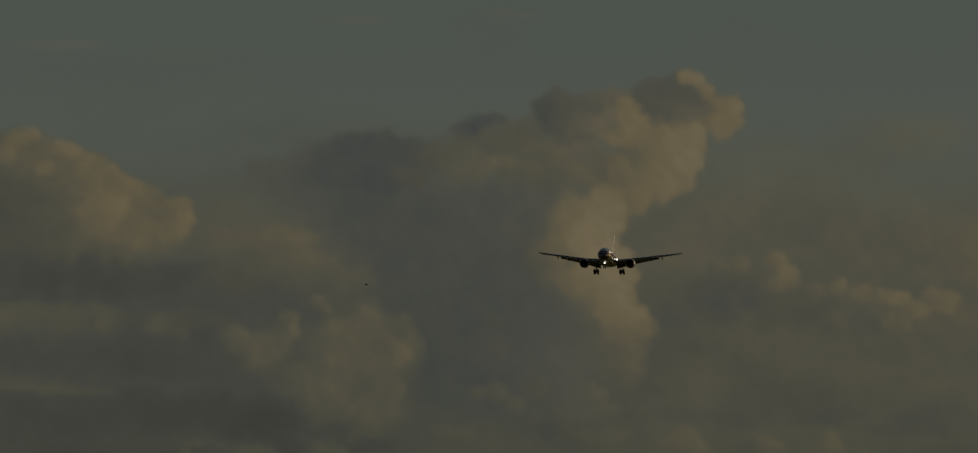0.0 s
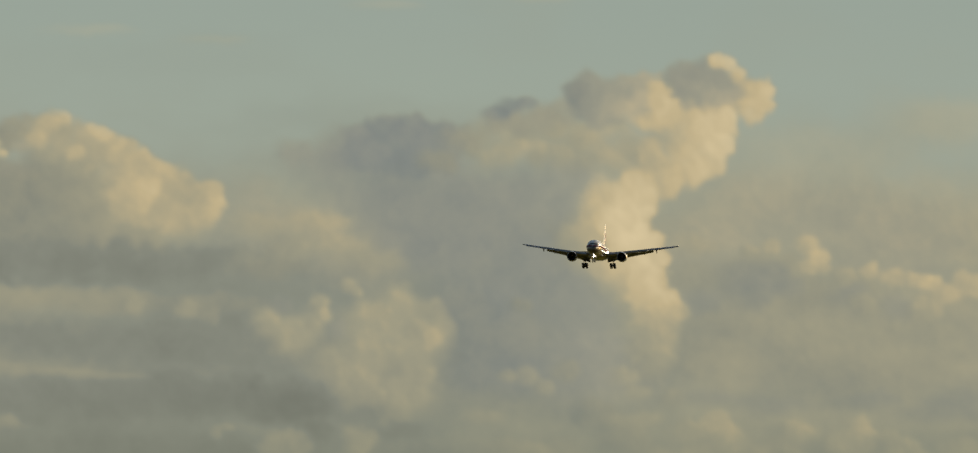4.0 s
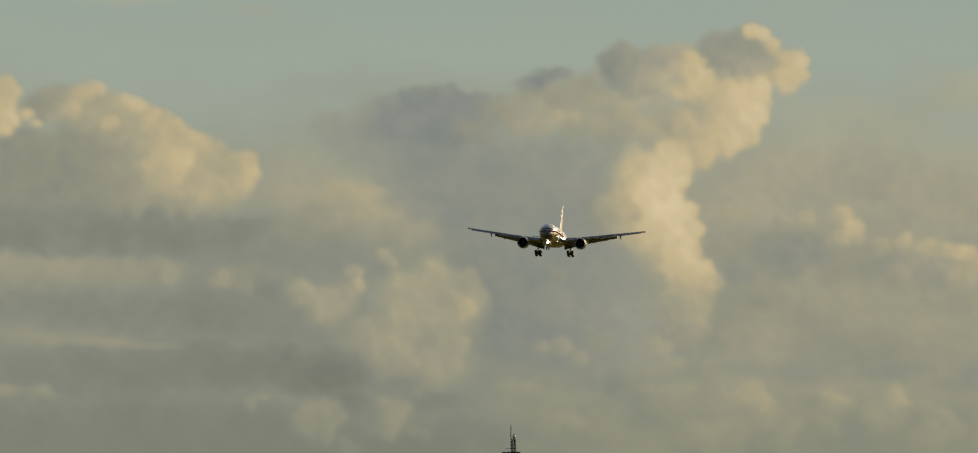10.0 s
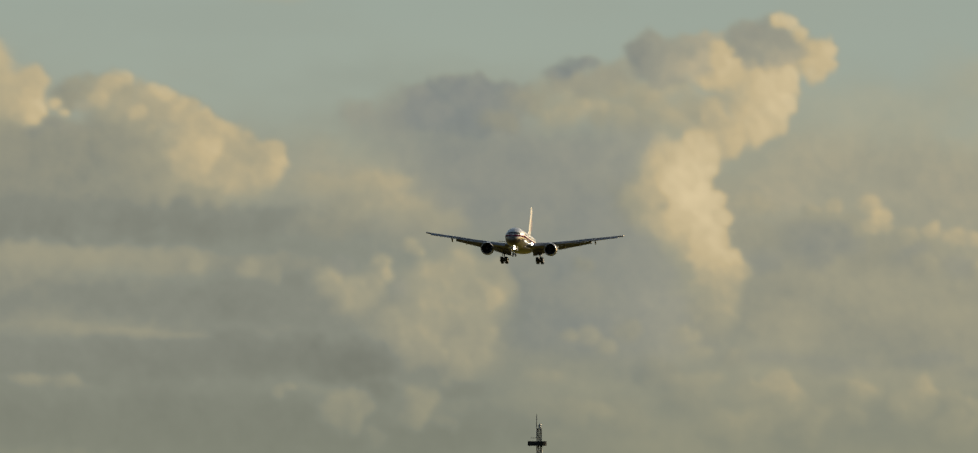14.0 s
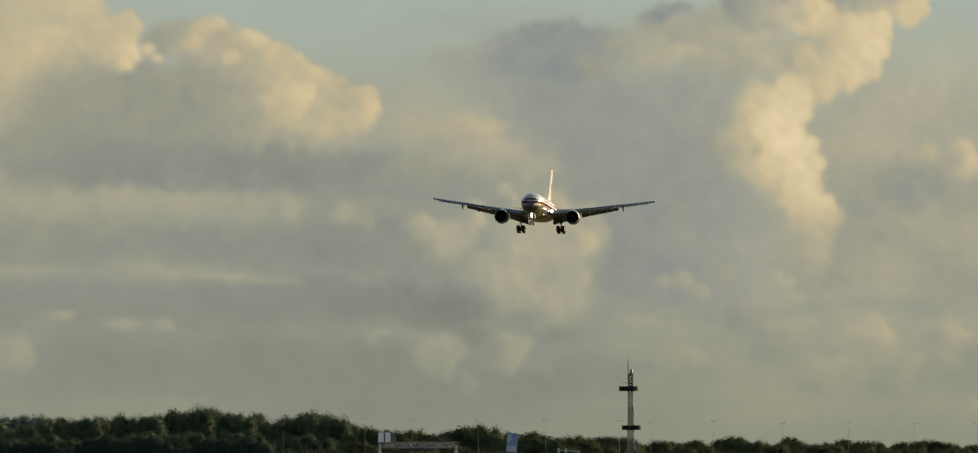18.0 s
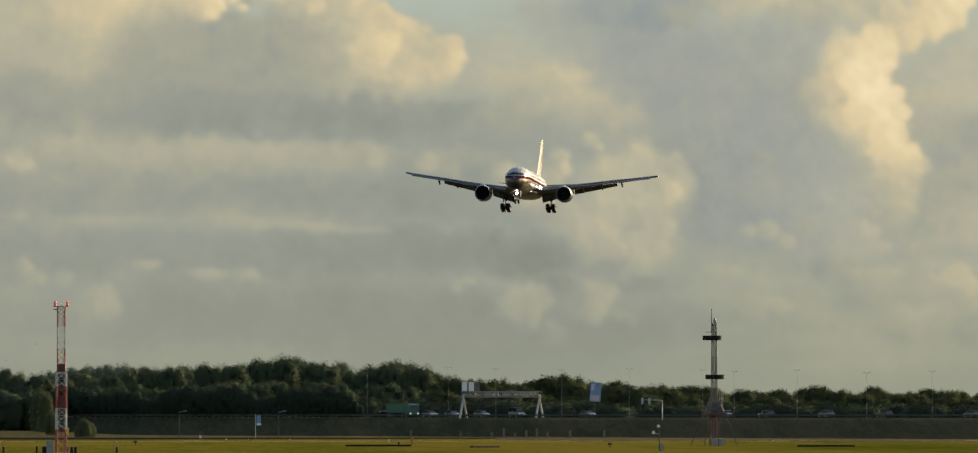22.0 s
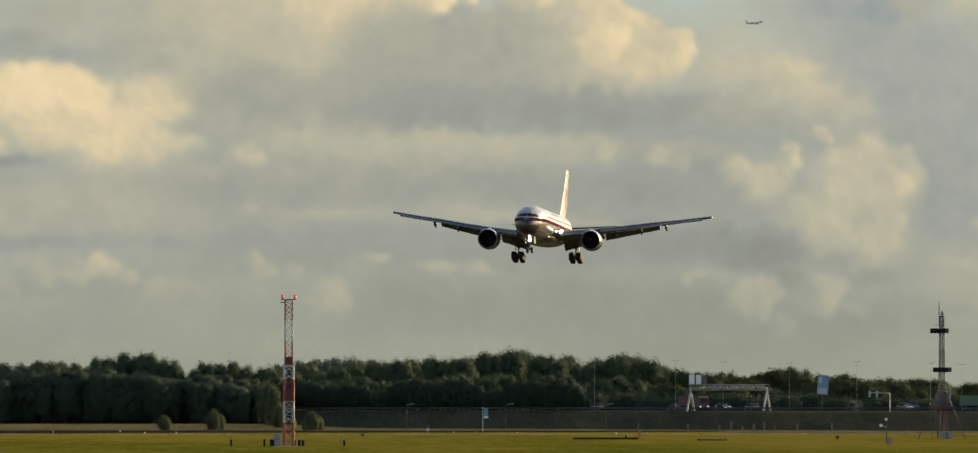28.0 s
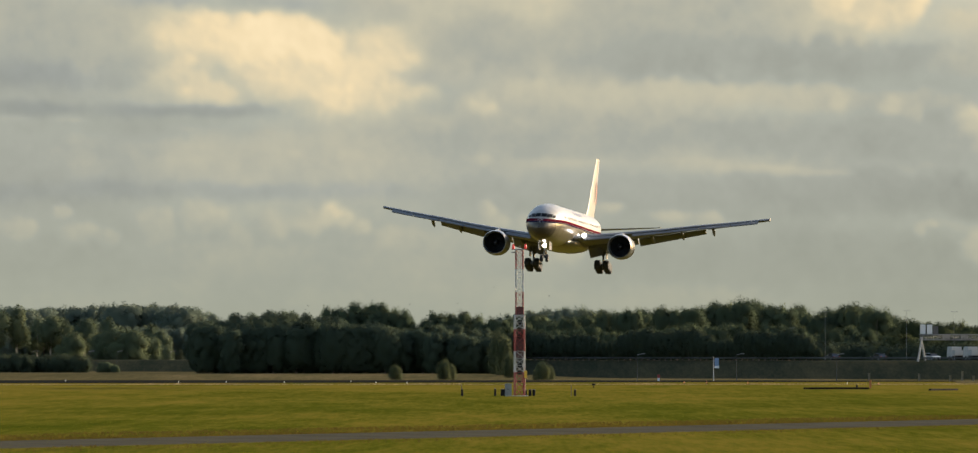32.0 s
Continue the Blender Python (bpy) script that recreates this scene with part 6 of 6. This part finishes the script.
def tall_lamp(px, up, offset=0.0):
    p0 = on_road(px, offset)
    d = p0.length
    h = rise(-up, d) - ROAD_Z
    p = thing("highway_lamp", Matrix.Translation(p0 + Vector((0, 0, ROAD_Z))) @ Matrix.Rotation(math.atan2(ROAD_SIDE.y, ROAD_SIDE.x) - 0.5, 4, "Z"), "tall thin grey highway lamp with two arms", "street lamp", "highway lamps")
    bm = bm_new()
    rod(bm, (0, 0, 0), (0, 0, h), 0.03, 0.016, 8)
    part("pole", bm, M_GREY, p)
    for s in (-1, 1):
        bm = bm_new()
        rod(bm, (0, 0, h - 0.1), (s * 0.4, 0, h + 0.08), 0.025, 0.02, 6)
        arm = part("arm", bm, M_GREY, p)
        bm = bm_new()
        box(bm, s * 0.5 - 0.18, s * 0.5 + 0.18, -0.1, 0.1, h + 0.05, h + 0.13, 0.02)
        part("head", bm, M_GREY, arm)


for px, up in ((437, 46), (490, 72), (620, 74), (696, 72), (802, 70), (910, 72), (1028, 70), (1078, 68), (1179, 70), (1290, 66), (1395, 68), (1500, 66), (1600, 66)):
    tall_lamp(px, up)


def make_gantry():
    right = on_road(766, 0.0)
    left = right + ROAD_SIDE * 17.0
    for _ in range(30):
        px = math.atan2(left.x, left.y) * FOCAL
        left -= ROAD_SIDE * (px - 644) / FOCAL * left.length * -0.9
    u = left - right
    d = right.length
    m = Matrix.Translation(right + Vector((0, 0, ROAD_Z))) @ Matrix.Rotation(math.atan2(u.y, u.x), 4, "Z")
    g = thing("sign_gantry", m, "grey steel sign gantry spanning the highway on slanted legs", "gantry")
    L = u.length
    h = 4.9
    for x in (0, L):
        for s in (-1, 1):
            bm = bm_new()
            rod(bm, (x + s * 1.35, s * 0.9, -0.1), (x, s * 0.25, h), 0.24, 0.20, 8)
            part("leg", bm, M_CONCRETE, g, "pale slanted leg")
    bm = bm_new()
    n = 14
    for y in (-0.45, 0.45):
        for z in (h - 0.55, h + 0.55):
            rod(bm, (-0.4, y, z), (L + 0.4, y, z), 0.11, 0.11, 6)
    for k in range(n):
        a, b = L * k / n, L * (k + 1) / n
        for y in (-0.45, 0.45):
            rod(bm, (a, y, h - 0.55), (b, y, h + 0.55), 0.06, 0.06, 5)
            rod(bm, (b, y, h - 0.55), (b, y, h + 0.55), 0.06, 0.06, 5)
    part("truss", bm, M_GREY, g, "grey truss beam")
    bm = bm_new()
    box(bm, 0, L, -0.35, 0.35, h - 0.45, h - 0.40, 0.0)
    part("walkway", bm, M_RAIL, g)
    for k, x in enumerate((L - 0.3, L - 1.9, L - 3.3)):
        bm = bm_new()
        box(bm, x - 0.62, x + 0.62, -0.12, 0.10, h + 0.7, h + 2.6 - 0.3 * (k == 2), 0.05)
        part("sign_back", bm, M_WHITE if k != 2 else M_DARKSTEEL, g, "blank back of a road sign")
    for x in (L * 0.2, L * 0.42, L * 0.66):
        bm = bm_new()
        box(bm, x - 0.8, x + 0.8, -0.6, -0.48, h - 0.5, h + 0.5, 0.03)
        part("signal_box", bm, M_GREY, g, "grey matrix signal box")


make_gantry()


def make_billboard():
    p0 = on_road(851, -24)
    d = p0.length
    b = thing("billboard", Matrix.Translation(Vector((p0.x, p0.y, 0))) @ Matrix.Rotation(radians(-6), 4, "Z"), "tilted blue and pink billboard on a grey post", "billboard")
    z0, z1 = rise(-20, d), rise(-51, d)
    bm = bm_new()
    rod(bm, (0, 0.2, 0), (0, 0.2, z1 - 0.6), 0.12, 0.10, 8)
    part("post", bm, M_RAIL, b)
    bm = bm_new()
    box(bm, -1.15, 1.15, -0.12, 0.12, z0, z1, 0.03)
    panel = part("panel", bm, M_BLUE, b, "blue panel")
    bm = bm_new()
    box(bm, -1.0, 0.9, -0.145, -0.125, z0 + 0.2, z0 + 1.4)
    part("lower_print", bm, M_PINK, panel, "pale pink lower print")
    for k in range(4):
        bm = bm_new()
        box(bm, -0.95, -0.2 - 0.12 * (k % 2), -0.145, -0.125, z1 - 0.6 - k * 0.35, z1 - 0.45 - k * 0.35)
        part("text_bar", bm, M_WHITE, panel, "white bar of writing")
    b.rotation_euler.y = radians(4)


make_billboard()


def make_banner(px, d):
    b = thing("banner_sign", Matrix.Translation(at(px, d)), "small blue and white sign on a white post", "sign")
    bm = bm_new()
    rod(bm, (0, 0, -0.1), (0, 0, rise(0, d)), 0.07, 0.06, 8)
    part("post", bm, M_MASTWHITE, b)
    bm = bm_new()
    box(bm, 0.2, 1.0, -0.05, 0.05, rise(17, d), rise(2, d), 0.02)
    panel = part("panel", bm, M_BLUE, b, "blue sign panel")
    bm = bm_new()
    box(bm, 0.22, 1.05, -0.07, -0.052, rise(18, d), rise(14.5, d), 0.0)
    part("white_edge", bm, M_WHITE, panel, "white lower edge")


make_banner(311, 1585)


def t_sign():
    p0 = on_road(963, 20)
    d = p0.length
    g = thing("traffic_signal_arm", Matrix.Translation(Vector((p0.x, p0.y, 0))), "pale post with a long arm carrying two white signals", "traffic signal")
    z = rise(-22, d)
    bm = bm_new()
    rod(bm, (0, 0, 0), (0, 0, z), 0.10, 0.08, 8)
    part("post", bm, M_STEEL, g)
    bm = bm_new()
    rod(bm, (0.1, 0, z), (-4.1, 0, z + 0.12), 0.075, 0.06, 8)
    part("arm", bm, M_MASTWHITE, g)
    for x in (-2.6, -4.0):
        bm = bm_new()
        box(bm, x - 0.22, x + 0.22, -0.2, 0.2, z - 0.8, z + 0.5, 0.06)
        part("signal_head", bm, M_MASTWHITE, g, "white signal head")


t_sign()
p = thing("marker_board", Matrix.Translation(at(223, 1600)), "red and white upright marker board", "marker")
bm = bm_new()
box(bm, -0.22, 0.22, -0.04, 0.04, 0.55, 1.25, 0.01)
part("red_half", bm, M_RED, p, "red upper half")
bm = bm_new()
box(bm, -0.22, 0.22, -0.04, 0.04, 0.0, 0.545, 0.01)
part("white_half", bm, M_WHITE, p, "white lower half")
# pale posts at the foot of the bank
M_PALE = mat("weathered_pale_wood", (0.17, 0.135, 0.08), 0.9, vary=0.3, scale=2)
posts_rng = random.Random(9)
for k, px in enumerate((560, 640, 690, 709, 727, 745, 762, 779, 815, 870)):
    d = 1600 - 0.10 * (px - 500)
    q = thing("fence_post", Matrix.Translation(at(px, d)), "weathered pale wooden fence post below the bank", "fence post", "fence posts")
    h = posts_rng.uniform(1.0, 2.0)
    bm = bm_new()
    box(bm, -0.20, 0.20, -0.08, 0.08, -0.1, h, 0.02)
    part("shaft", bm, M_PALE, q)
    bm = bm_new()
    box(bm, -0.23, 0.23, -0.11, 0.11, h + 0.002, h + 0.08, 0.02)
    part("cap", bm, M_PALE, q)


# ---------------------------------------------------------------- vehicles
M_GLASS_DARK = mat("dark_car_glass", (0.015, 0.018, 0.02), 0.08, vary=0.1)
CAR_PAINT = {
    "silver": mat("silver_car_paint", (0.13, 0.135, 0.14), 0.35, 0.5, vary=0.06, coat=0.5),
    "white": mat("white_car_paint", (0.34, 0.34, 0.33), 0.3, vary=0.05, coat=0.5),
    "dark": mat("dark_car_paint", (0.03, 0.035, 0.045), 0.25, 0.2, vary=0.1, coat=0.6),
    "red": mat("dark_red_truck_paint", (0.052, 0.013, 0.016), 0.5, vary=0.12, coat=0.3),
    "green": mat("green_truck_paint", (0.012, 0.085, 0.04), 0.5, vary=0.12, coat=0.3)}


def road_wheel(x, y, r, w, parent):
    bm = bm_new()
    prof = [(-0.5, 0.55), (-0.5, 0.92), (-0.35, 1.0), (0.35, 1.0), (0.5, 0.92), (0.5, 0.55)]
    loft(bm, [[Vector((x + r * q * math.cos(k * math.tau / 14), y + w * u, r + r * q * math.sin(k * math.tau / 14))) for k in range(14)] for u, q in prof])
    bmesh.ops.recalc_face_normals(bm, faces=bm.faces)
    wh = part("wheel", bm, M_TYRE, parent, "black tyre")
    bm = bm_new()
    s = 1 if y > 0 else -1
    rod(bm, (x, y, r), (x, y + s * (w * 0.5 + 0.01), r), r * 0.54, r * 0.54, 12)
    part("rim", bm, M_HUB, wh, "grey wheel rim")


def make_car(colour, van=False):
    """A car that heads along +x."""
    ob = thing("van" if van else "car", Matrix.Identity(4), colour + (" van" if van else " car") + " driving on the highway", "van" if van else "car", "traffic")
    paint = CAR_PAINT[colour]
    k = 1.25 if van else 1.0
    low = [(-2.2, 0.35), (-2.25, 0.75), (-2.1, 0.98), (-1.2, 1.02), (0.95, 0.98), (1.9, 0.82), (2.2, 0.66), (2.22, 0.35)]
    high = [(-2.0, 0.97), (-1.55, 1.42), (-0.6, 1.50), (0.35, 1.44), (1.15, 0.97)] if not van else [(-2.15, 0.97), (-2.1, 1.62), (-0.6, 1.68), (0.8, 1.6), (1.5, 0.95)]
    for name, prof, w, m, inset in (("body", low, 0.88, paint, 0.06), ("cabin", high, 0.74, M_GLASS_DARK, 0.12)):
        bm = bm_new()
        rings = []
        for s, sc in ((-1, 1.0), (-0.9, 1.0), (0.9, 1.0), (1, 1.0)):
            inn = inset if abs(s) == 1 else 0
            c = sum(p[0] for p in prof) / len(prof)
            rings.append([Vector((c + (x - c) * (1 - inn), s * w, (z * k if van else z) - inn * 0.3)) for x, z in prof])
        loft(bm, rings)
        bmesh.ops.recalc_face_normals(bm, faces=bm.faces)
        part(name, bm, m, ob)
    bm = bm_new()
    zt = (1.68 * k if van else 1.50)
    box(bm, -1.6, 0.45, -0.66, 0.66, zt - 0.03, zt + 0.035, 0.02)
    part("roof", bm, paint, ob)
    for x in (-1.4, 1.35):
        for y in (-0.8, 0.8):
            road_wheel(x, y, 0.33, 0.2, ob)
    for y in (-0.62, 0.62):
        bm = bm_new()
        box(bm, 2.17, 2.25, y - 0.17, y + 0.17, 0.58, 0.74, 0.02)
        part("headlight", bm, M_HEADLIGHT, ob, "lit headlight")
        bm = bm_new()
        box(bm, -2.3, -2.2, y - 0.15, y + 0.15, 0.68, 0.86, 0.02)
        part("tail_light", bm, M_RED, ob, "red tail light")
    return ob


def make_truck(colour, cab, length, height):
    ob = thing("truck", Matrix.Identity(4), colour + " box truck driving on the highway", "truck", "traffic")
    L = length
    bm = bm_new()
    box(bm, -L / 2, L / 2 - 2.4, -1.25, 1.25, 1.05, height, 0.06)
    part("cargo_box", bm, CAR_PAINT[colour], ob)
    bm = bm_new()
    prof = [(L / 2 - 2.2, 0.55), (L / 2, 0.55), (L / 2, 1.6), (L / 2 - 0.25, 2.75), (L / 2 - 0.6, 2.95), (L / 2 - 2.2, 2.95)]
    loft(bm, [[Vector((x, y, z)) for x, z in prof] for y in (-1.2, 1.2)])
    bmesh.ops.recalc_face_normals(bm, faces=bm.faces)
    c = part("cab", bm, CAR_PAINT[cab], ob)
    bm = bm_new()
    loft(bm, [[Vector((x, y, z)) for x, z in ((L / 2 + 0.02, 1.65), (L / 2 - 0.22, 2.65), (L / 2 - 0.27, 2.65), (L / 2 - 0.05, 1.65))] for y in (-1.05, 1.05)])
    bmesh.ops.recalc_face_normals(bm, faces=bm.faces)
    part("windscreen", bm, M_GLASS_DARK, c)
    bm = bm_new()
    box(bm, -L / 2, L / 2 - 2.3, -0.5, 0.5, 0.65, 1.04)
    part("chassis", bm, M_BLACK, ob)
    for x in (-L / 2 + 1.2, -L / 2 + 2.5, L / 2 - 3.4, L / 2 - 1.2):
        for y in (-1.05, 1.05):
            road_wheel(x, y, 0.5, 0.32, ob)
    for y in (-0.9, 0.9):
        bm = bm_new()
        box(bm, L / 2 - 0.02, L / 2 + 0.05, y - 0.2, y + 0.2, 0.75, 1.0, 0.02)
        part("headlight", bm, M_HEADLIGHT, ob, "lit headlight")
    return ob


# plan angle at 23 s, plan angle a second, lane offset, vehicle
TRAFFIC = []
CAR_MODELS = {c: make_car(c) for c in ("silver", "white", "dark")}
CAR_MODELS["van"] = make_car("silver", True)
FIRST = set()


def vehicle(model):
    if model in FIRST:
        return copy_thing(CAR_MODELS[model], Matrix.Identity(4))
    FIRST.add(model)
    return CAR_MODELS[model]


for px, v, off, model in ((851, 125, 7, "van"), (705, 118, 11, "silver"), (735, 112, 7, "dark"), (790, 120, 11, "silver"), (470, 118, 7, "dark"), (330, 122, 11, "silver"), (60, 118, 7, "dark"),
                          (10, 81.2, 12, "van"), (-290, 124, 7, "silver"), (-480, 118, 11, "dark"), (-600, 117, 7, "white"), (960, 120, 7, "dark"),
                          (1093, -128, -7, "silver"), (1006, -120, -11, "dark"), (933, -124, -7, "white"), (1193, -122, -11, "dark"), (1330, -125, -7, "silver"), (1480, -122, -11, "dark"), (1710, -118, -7, "silver"), (1850, -125, -11, "white"), (1600, -128, -7, "dark")):
    TRAFFIC.append((vehicle(model), px, v, off))
TRAFFIC.append((make_truck("green", "green", 10.5, 3.0), 634, 89.4, 12))
TRAFFIC.append((make_truck("red", "red", 9.4, 3.0), 218, 81.9, 12))
TRAFFIC.append((make_truck("white", "white", 3.8, 2.2), 1686, -122.5, -12))
TRAFFIC.append((make_truck("white", "white", 3.8, 2.2), 1716, -123, -12))


# ---------------------------------------------------------------- birds and a far jet
M_BIRD = mat("dark_feathers", (0.05, 0.05, 0.05), 0.8, vary=0.2, scale=8)


def make_bird(span):
    ob = thing("bird", Matrix.Identity(4), "small dark bird flying with spread wings", "bird", "birds")
    bm = bm_new()
    r = span * 0.09
    loft(bm, [[Vector((q * r * math.cos(k * math.tau / 8), y * span, q * r * math.sin(k * math.tau / 8))) for k in range(8)] for y, q in ((-0.3, 0.15), (-0.22, 0.6), (-0.08, 1.0), (0.1, 0.9), (0.25, 0.3), (0.36, 0.1))])
    part("body", bm, M_BIRD, ob)
    for s in (1, -1):
        bm = bm_new()
        pts = [(0.0, -0.10, 0.0), (0.22, -0.16, 0.09), (0.5, 0.02, 0.05), (0.24, 0.06, 0.075), (0.0, 0.10, 0.0)]
        loft(bm, [[Vector((s * x * span, y * span, z * span + dz)) for x, y, z in pts] for dz in (-0.012 * span, 0.012 * span)])
        bmesh.ops.recalc_face_normals(bm, faces=bm.faces)
        part("wing", bm, M_BIRD, ob)
    return ob


def make_far_jet():
    """The far jet heads along +x."""
    ob = thing("small_jet", Matrix.Identity(4), "distant grey jet climbing in front of the clouds", "airplane")
    mg = mat("hazy_grey_jet_paint", (0.68, 0.70, 0.66), 0.5, vary=0.1, scale=0.5)
    bm = bm_new()
    loft(bm, [[Vector((x, q * math.cos(k * math.tau / 12), q * math.sin(k * math.tau / 12) + z)) for k in range(12)] for x, q, z in ((5.2, 0.08, -0.05), (4.6, 0.42, 0), (3.4, 0.62, 0), (-2.0, 0.62, 0), (-4.2, 0.35, 0.15), (-5.0, 0.1, 0.25))])
    bmesh.ops.recalc_face_normals(bm, faces=bm.faces)
    part("fuselage", bm, mg, ob, "", smooth=True)
    for s in (1, -1):
        bm = bm_new()
        loft(bm, [[Vector((x, s * y, z + dz)) for x, dz in ((x0, 0), (x0 - c * 0.4, 0.1 * c / 2), (x0 - c, 0), (x0 - c * 0.4, -0.05 * c / 2))] for x0, y, z, c in ((1.4, 0.4, -0.3, 2.2), (-1.2, 4.6, 0.3, 0.8))])
        bmesh.ops.recalc_face_normals(bm, faces=bm.faces)
        part("wing", bm, mg, ob)
        bm = bm_new()
        rod(bm, (1.2, s * 1.7, -0.65), (-0.4, s * 1.7, -0.6), 0.34, 0.25, 10)
        part("engine", bm, mg, ob)
        bm = bm_new()
        loft(bm, [[Vector((x, s * y, z + dz)) for x, dz in ((x0, 0), (x0 - c * 0.4, 0.05), (x0 - c, 0), (x0 - c * 0.4, -0.05))] for x0, y, z, c in ((-3.8, 0.2, 0.3, 1.0), (-4.8, 1.7, 0.45, 0.5))])
        part("tailplane", bm, mg, ob)
    bm = bm_new()
    loft(bm, [[Vector((x, y, z)) for x, y in ((x0, 0), (x0 - c * 0.4, 0.08), (x0 - c, 0), (x0 - c * 0.4, -0.08))] for x0, z, c in ((-3.4, 0.45, 1.5), (-4.7, 2.1, 0.7))])
    bmesh.ops.recalc_face_normals(bm, faces=bm.faces)
    part("fin", bm, mg, ob)
    return ob


far_jet = make_far_jet()
lone_bird = make_bird(0.62)
FLOCK = []
flock_rng = random.Random(21)
for px, py in ((-398, -74), (-346, -82), (-343, -76), (-340, -72), (-300, -80), (-205, -82), (-185, -84), (-95, -86), (-130, -72), (40, -98), (-372, -68), (-40, -112)):
    FLOCK.append((make_bird(flock_rng.uniform(0.35, 0.5)), px, py, flock_rng.uniform(1400, 1700), flock_rng.uniform(-3, 3)))


# ---------------------------------------------------------------- what moves
def along(table, t):
    """The value at t seconds in a table of (seconds, value)."""
    return float(np.interp(t, [p for p, _ in table], [q for _, q in table]))


def motions():
    # the airliner sinks along a straight approach; TIP is the middle between its wing tips
    tip = Matrix.Translation((0, -40.6, -2.86))
    rows = [(t, Matrix.Translation((x, y, z)) @ pose(0, 0, 0, PLANE_PITCH, along(ROLL, t), along(YAW, t)) @ tip) for t, x, y, z in FLIGHT]
    walk(airliner, rows)
    times = (0.0, 0.5, 1.0, 4.0, 8.0, 12.0, 16.0, 20.0, 24.0, 28.0, 31.0, 31.5, 32.0)
    # traffic at steady speed along the highway
    heading = math.atan2(ROAD_DIR.y, ROAD_DIR.x)
    for ob, px, v, off in TRAFFIC:
        a, b = on_road(px, off), on_road(px + v, off)
        face = heading if v > 0 else heading + math.pi
        walk(ob, [(t, Matrix.Translation(a + (b - a) * (t - 23.0) + Vector((0, 0, ROAD_Z + 0.045))) @ Matrix.Rotation(face, 4, "Z")) for t in times])
    # the far jet climbs out of the clouds
    walk(far_jet, [(t, Matrix.Translation(at(747 + 53 * (t - 28), 4996 - 11 * (t - 2), rise(-615.5, 4996 - 11 * (t - 2)))) @ Matrix.Rotation(radians(-22), 4, "Z") @ Matrix.Rotation(radians(-7), 4, "Y")) for t in times])
    # birds
    walk(lone_bird, [(t, Matrix.Translation(at(907 - 165 * t, 800, rise(-467.5, 800))) @ Matrix.Rotation(radians(-70), 4, "Z")) for t in times])
    for ob, px, py, d, v in FLOCK:
        walk(ob, [(t, Matrix.Translation(at(px + v * (t - 28), d, rise(py, d))) @ Matrix.Rotation(radians(90 if v < 0 else -90) * 0.7, 4, "Z")) for t in times])
    # the clouds drift slowly to the east
    walk(backdrop, [(t, pose(0, 0, 0, 0, 0, -math.degrees(DRIFT * (t - 16) / FOCAL))) for t in (0.0, 16.0, 32.0)])


# seconds and the place of the middle between the wing tips
FLIGHT = [
    (0, 343.96, 3484.6, 142.12), (0.25, 341.54, 3467.8, 141.23), (0.5, 339.08, 3450.9, 140.35), (1, 334.05, 3417.3, 138.57), (2, 323.65, 3349.9, 135.04),
    (3, 312.94, 3282.5, 131.54), (4, 302.09, 3215.0, 128.10), (5, 291.20, 3147.5, 124.68), (6, 280.36, 3079.8, 121.28), (7, 269.60, 3012.1, 117.89),
    (8, 258.94, 2944.4, 114.46), (9, 248.41, 2876.6, 111.00), (10, 237.99, 2808.8, 107.50), (11, 227.67, 2740.8, 103.92), (12, 217.41, 2672.8, 100.28),
    (13, 207.19, 2604.8, 96.57), (14, 196.99, 2536.6, 92.83), (15, 186.77, 2468.5, 89.03), (16, 176.53, 2400.2, 85.22), (17, 166.23, 2331.9, 81.39),
    (18, 155.88, 2263.6, 77.58), (19, 145.46, 2195.1, 73.78), (20, 134.98, 2126.7, 70.03), (21, 124.44, 2058.1, 66.31), (22, 113.86, 1989.4, 62.62),
    (23, 103.21, 1919.9, 58.98), (24, 92.57, 1850.3, 55.39), (25, 81.96, 1780.8, 51.85), (26, 71.39, 1711.2, 48.34), (27, 60.88, 1641.6, 44.85),
    (28, 50.44, 1572.1, 41.36), (29, 40.06, 1502.5, 37.84), (30, 29.72, 1433.0, 34.29), (31, 19.40, 1363.4, 30.72), (31.5, 14.22, 1328.6, 28.94),
    (31.75, 11.62, 1311.2, 28.04), (32, 9.01, 1293.8, 27.15),
]
PLANE_PITCH = -1.5
YAW = [(0, -9.8), (10, -9.8), (23, -9.2), (28, -8.9), (32, -8.4)]
ROLL = [(0, 0.45), (2, 0.55), (4, 0.9), (7, 1.3), (12, 1.3), (16, 1.0), (25, 0.93), (28, 1.05), (30, 1.4), (31, 1.95), (32, 2.0)]
motions()
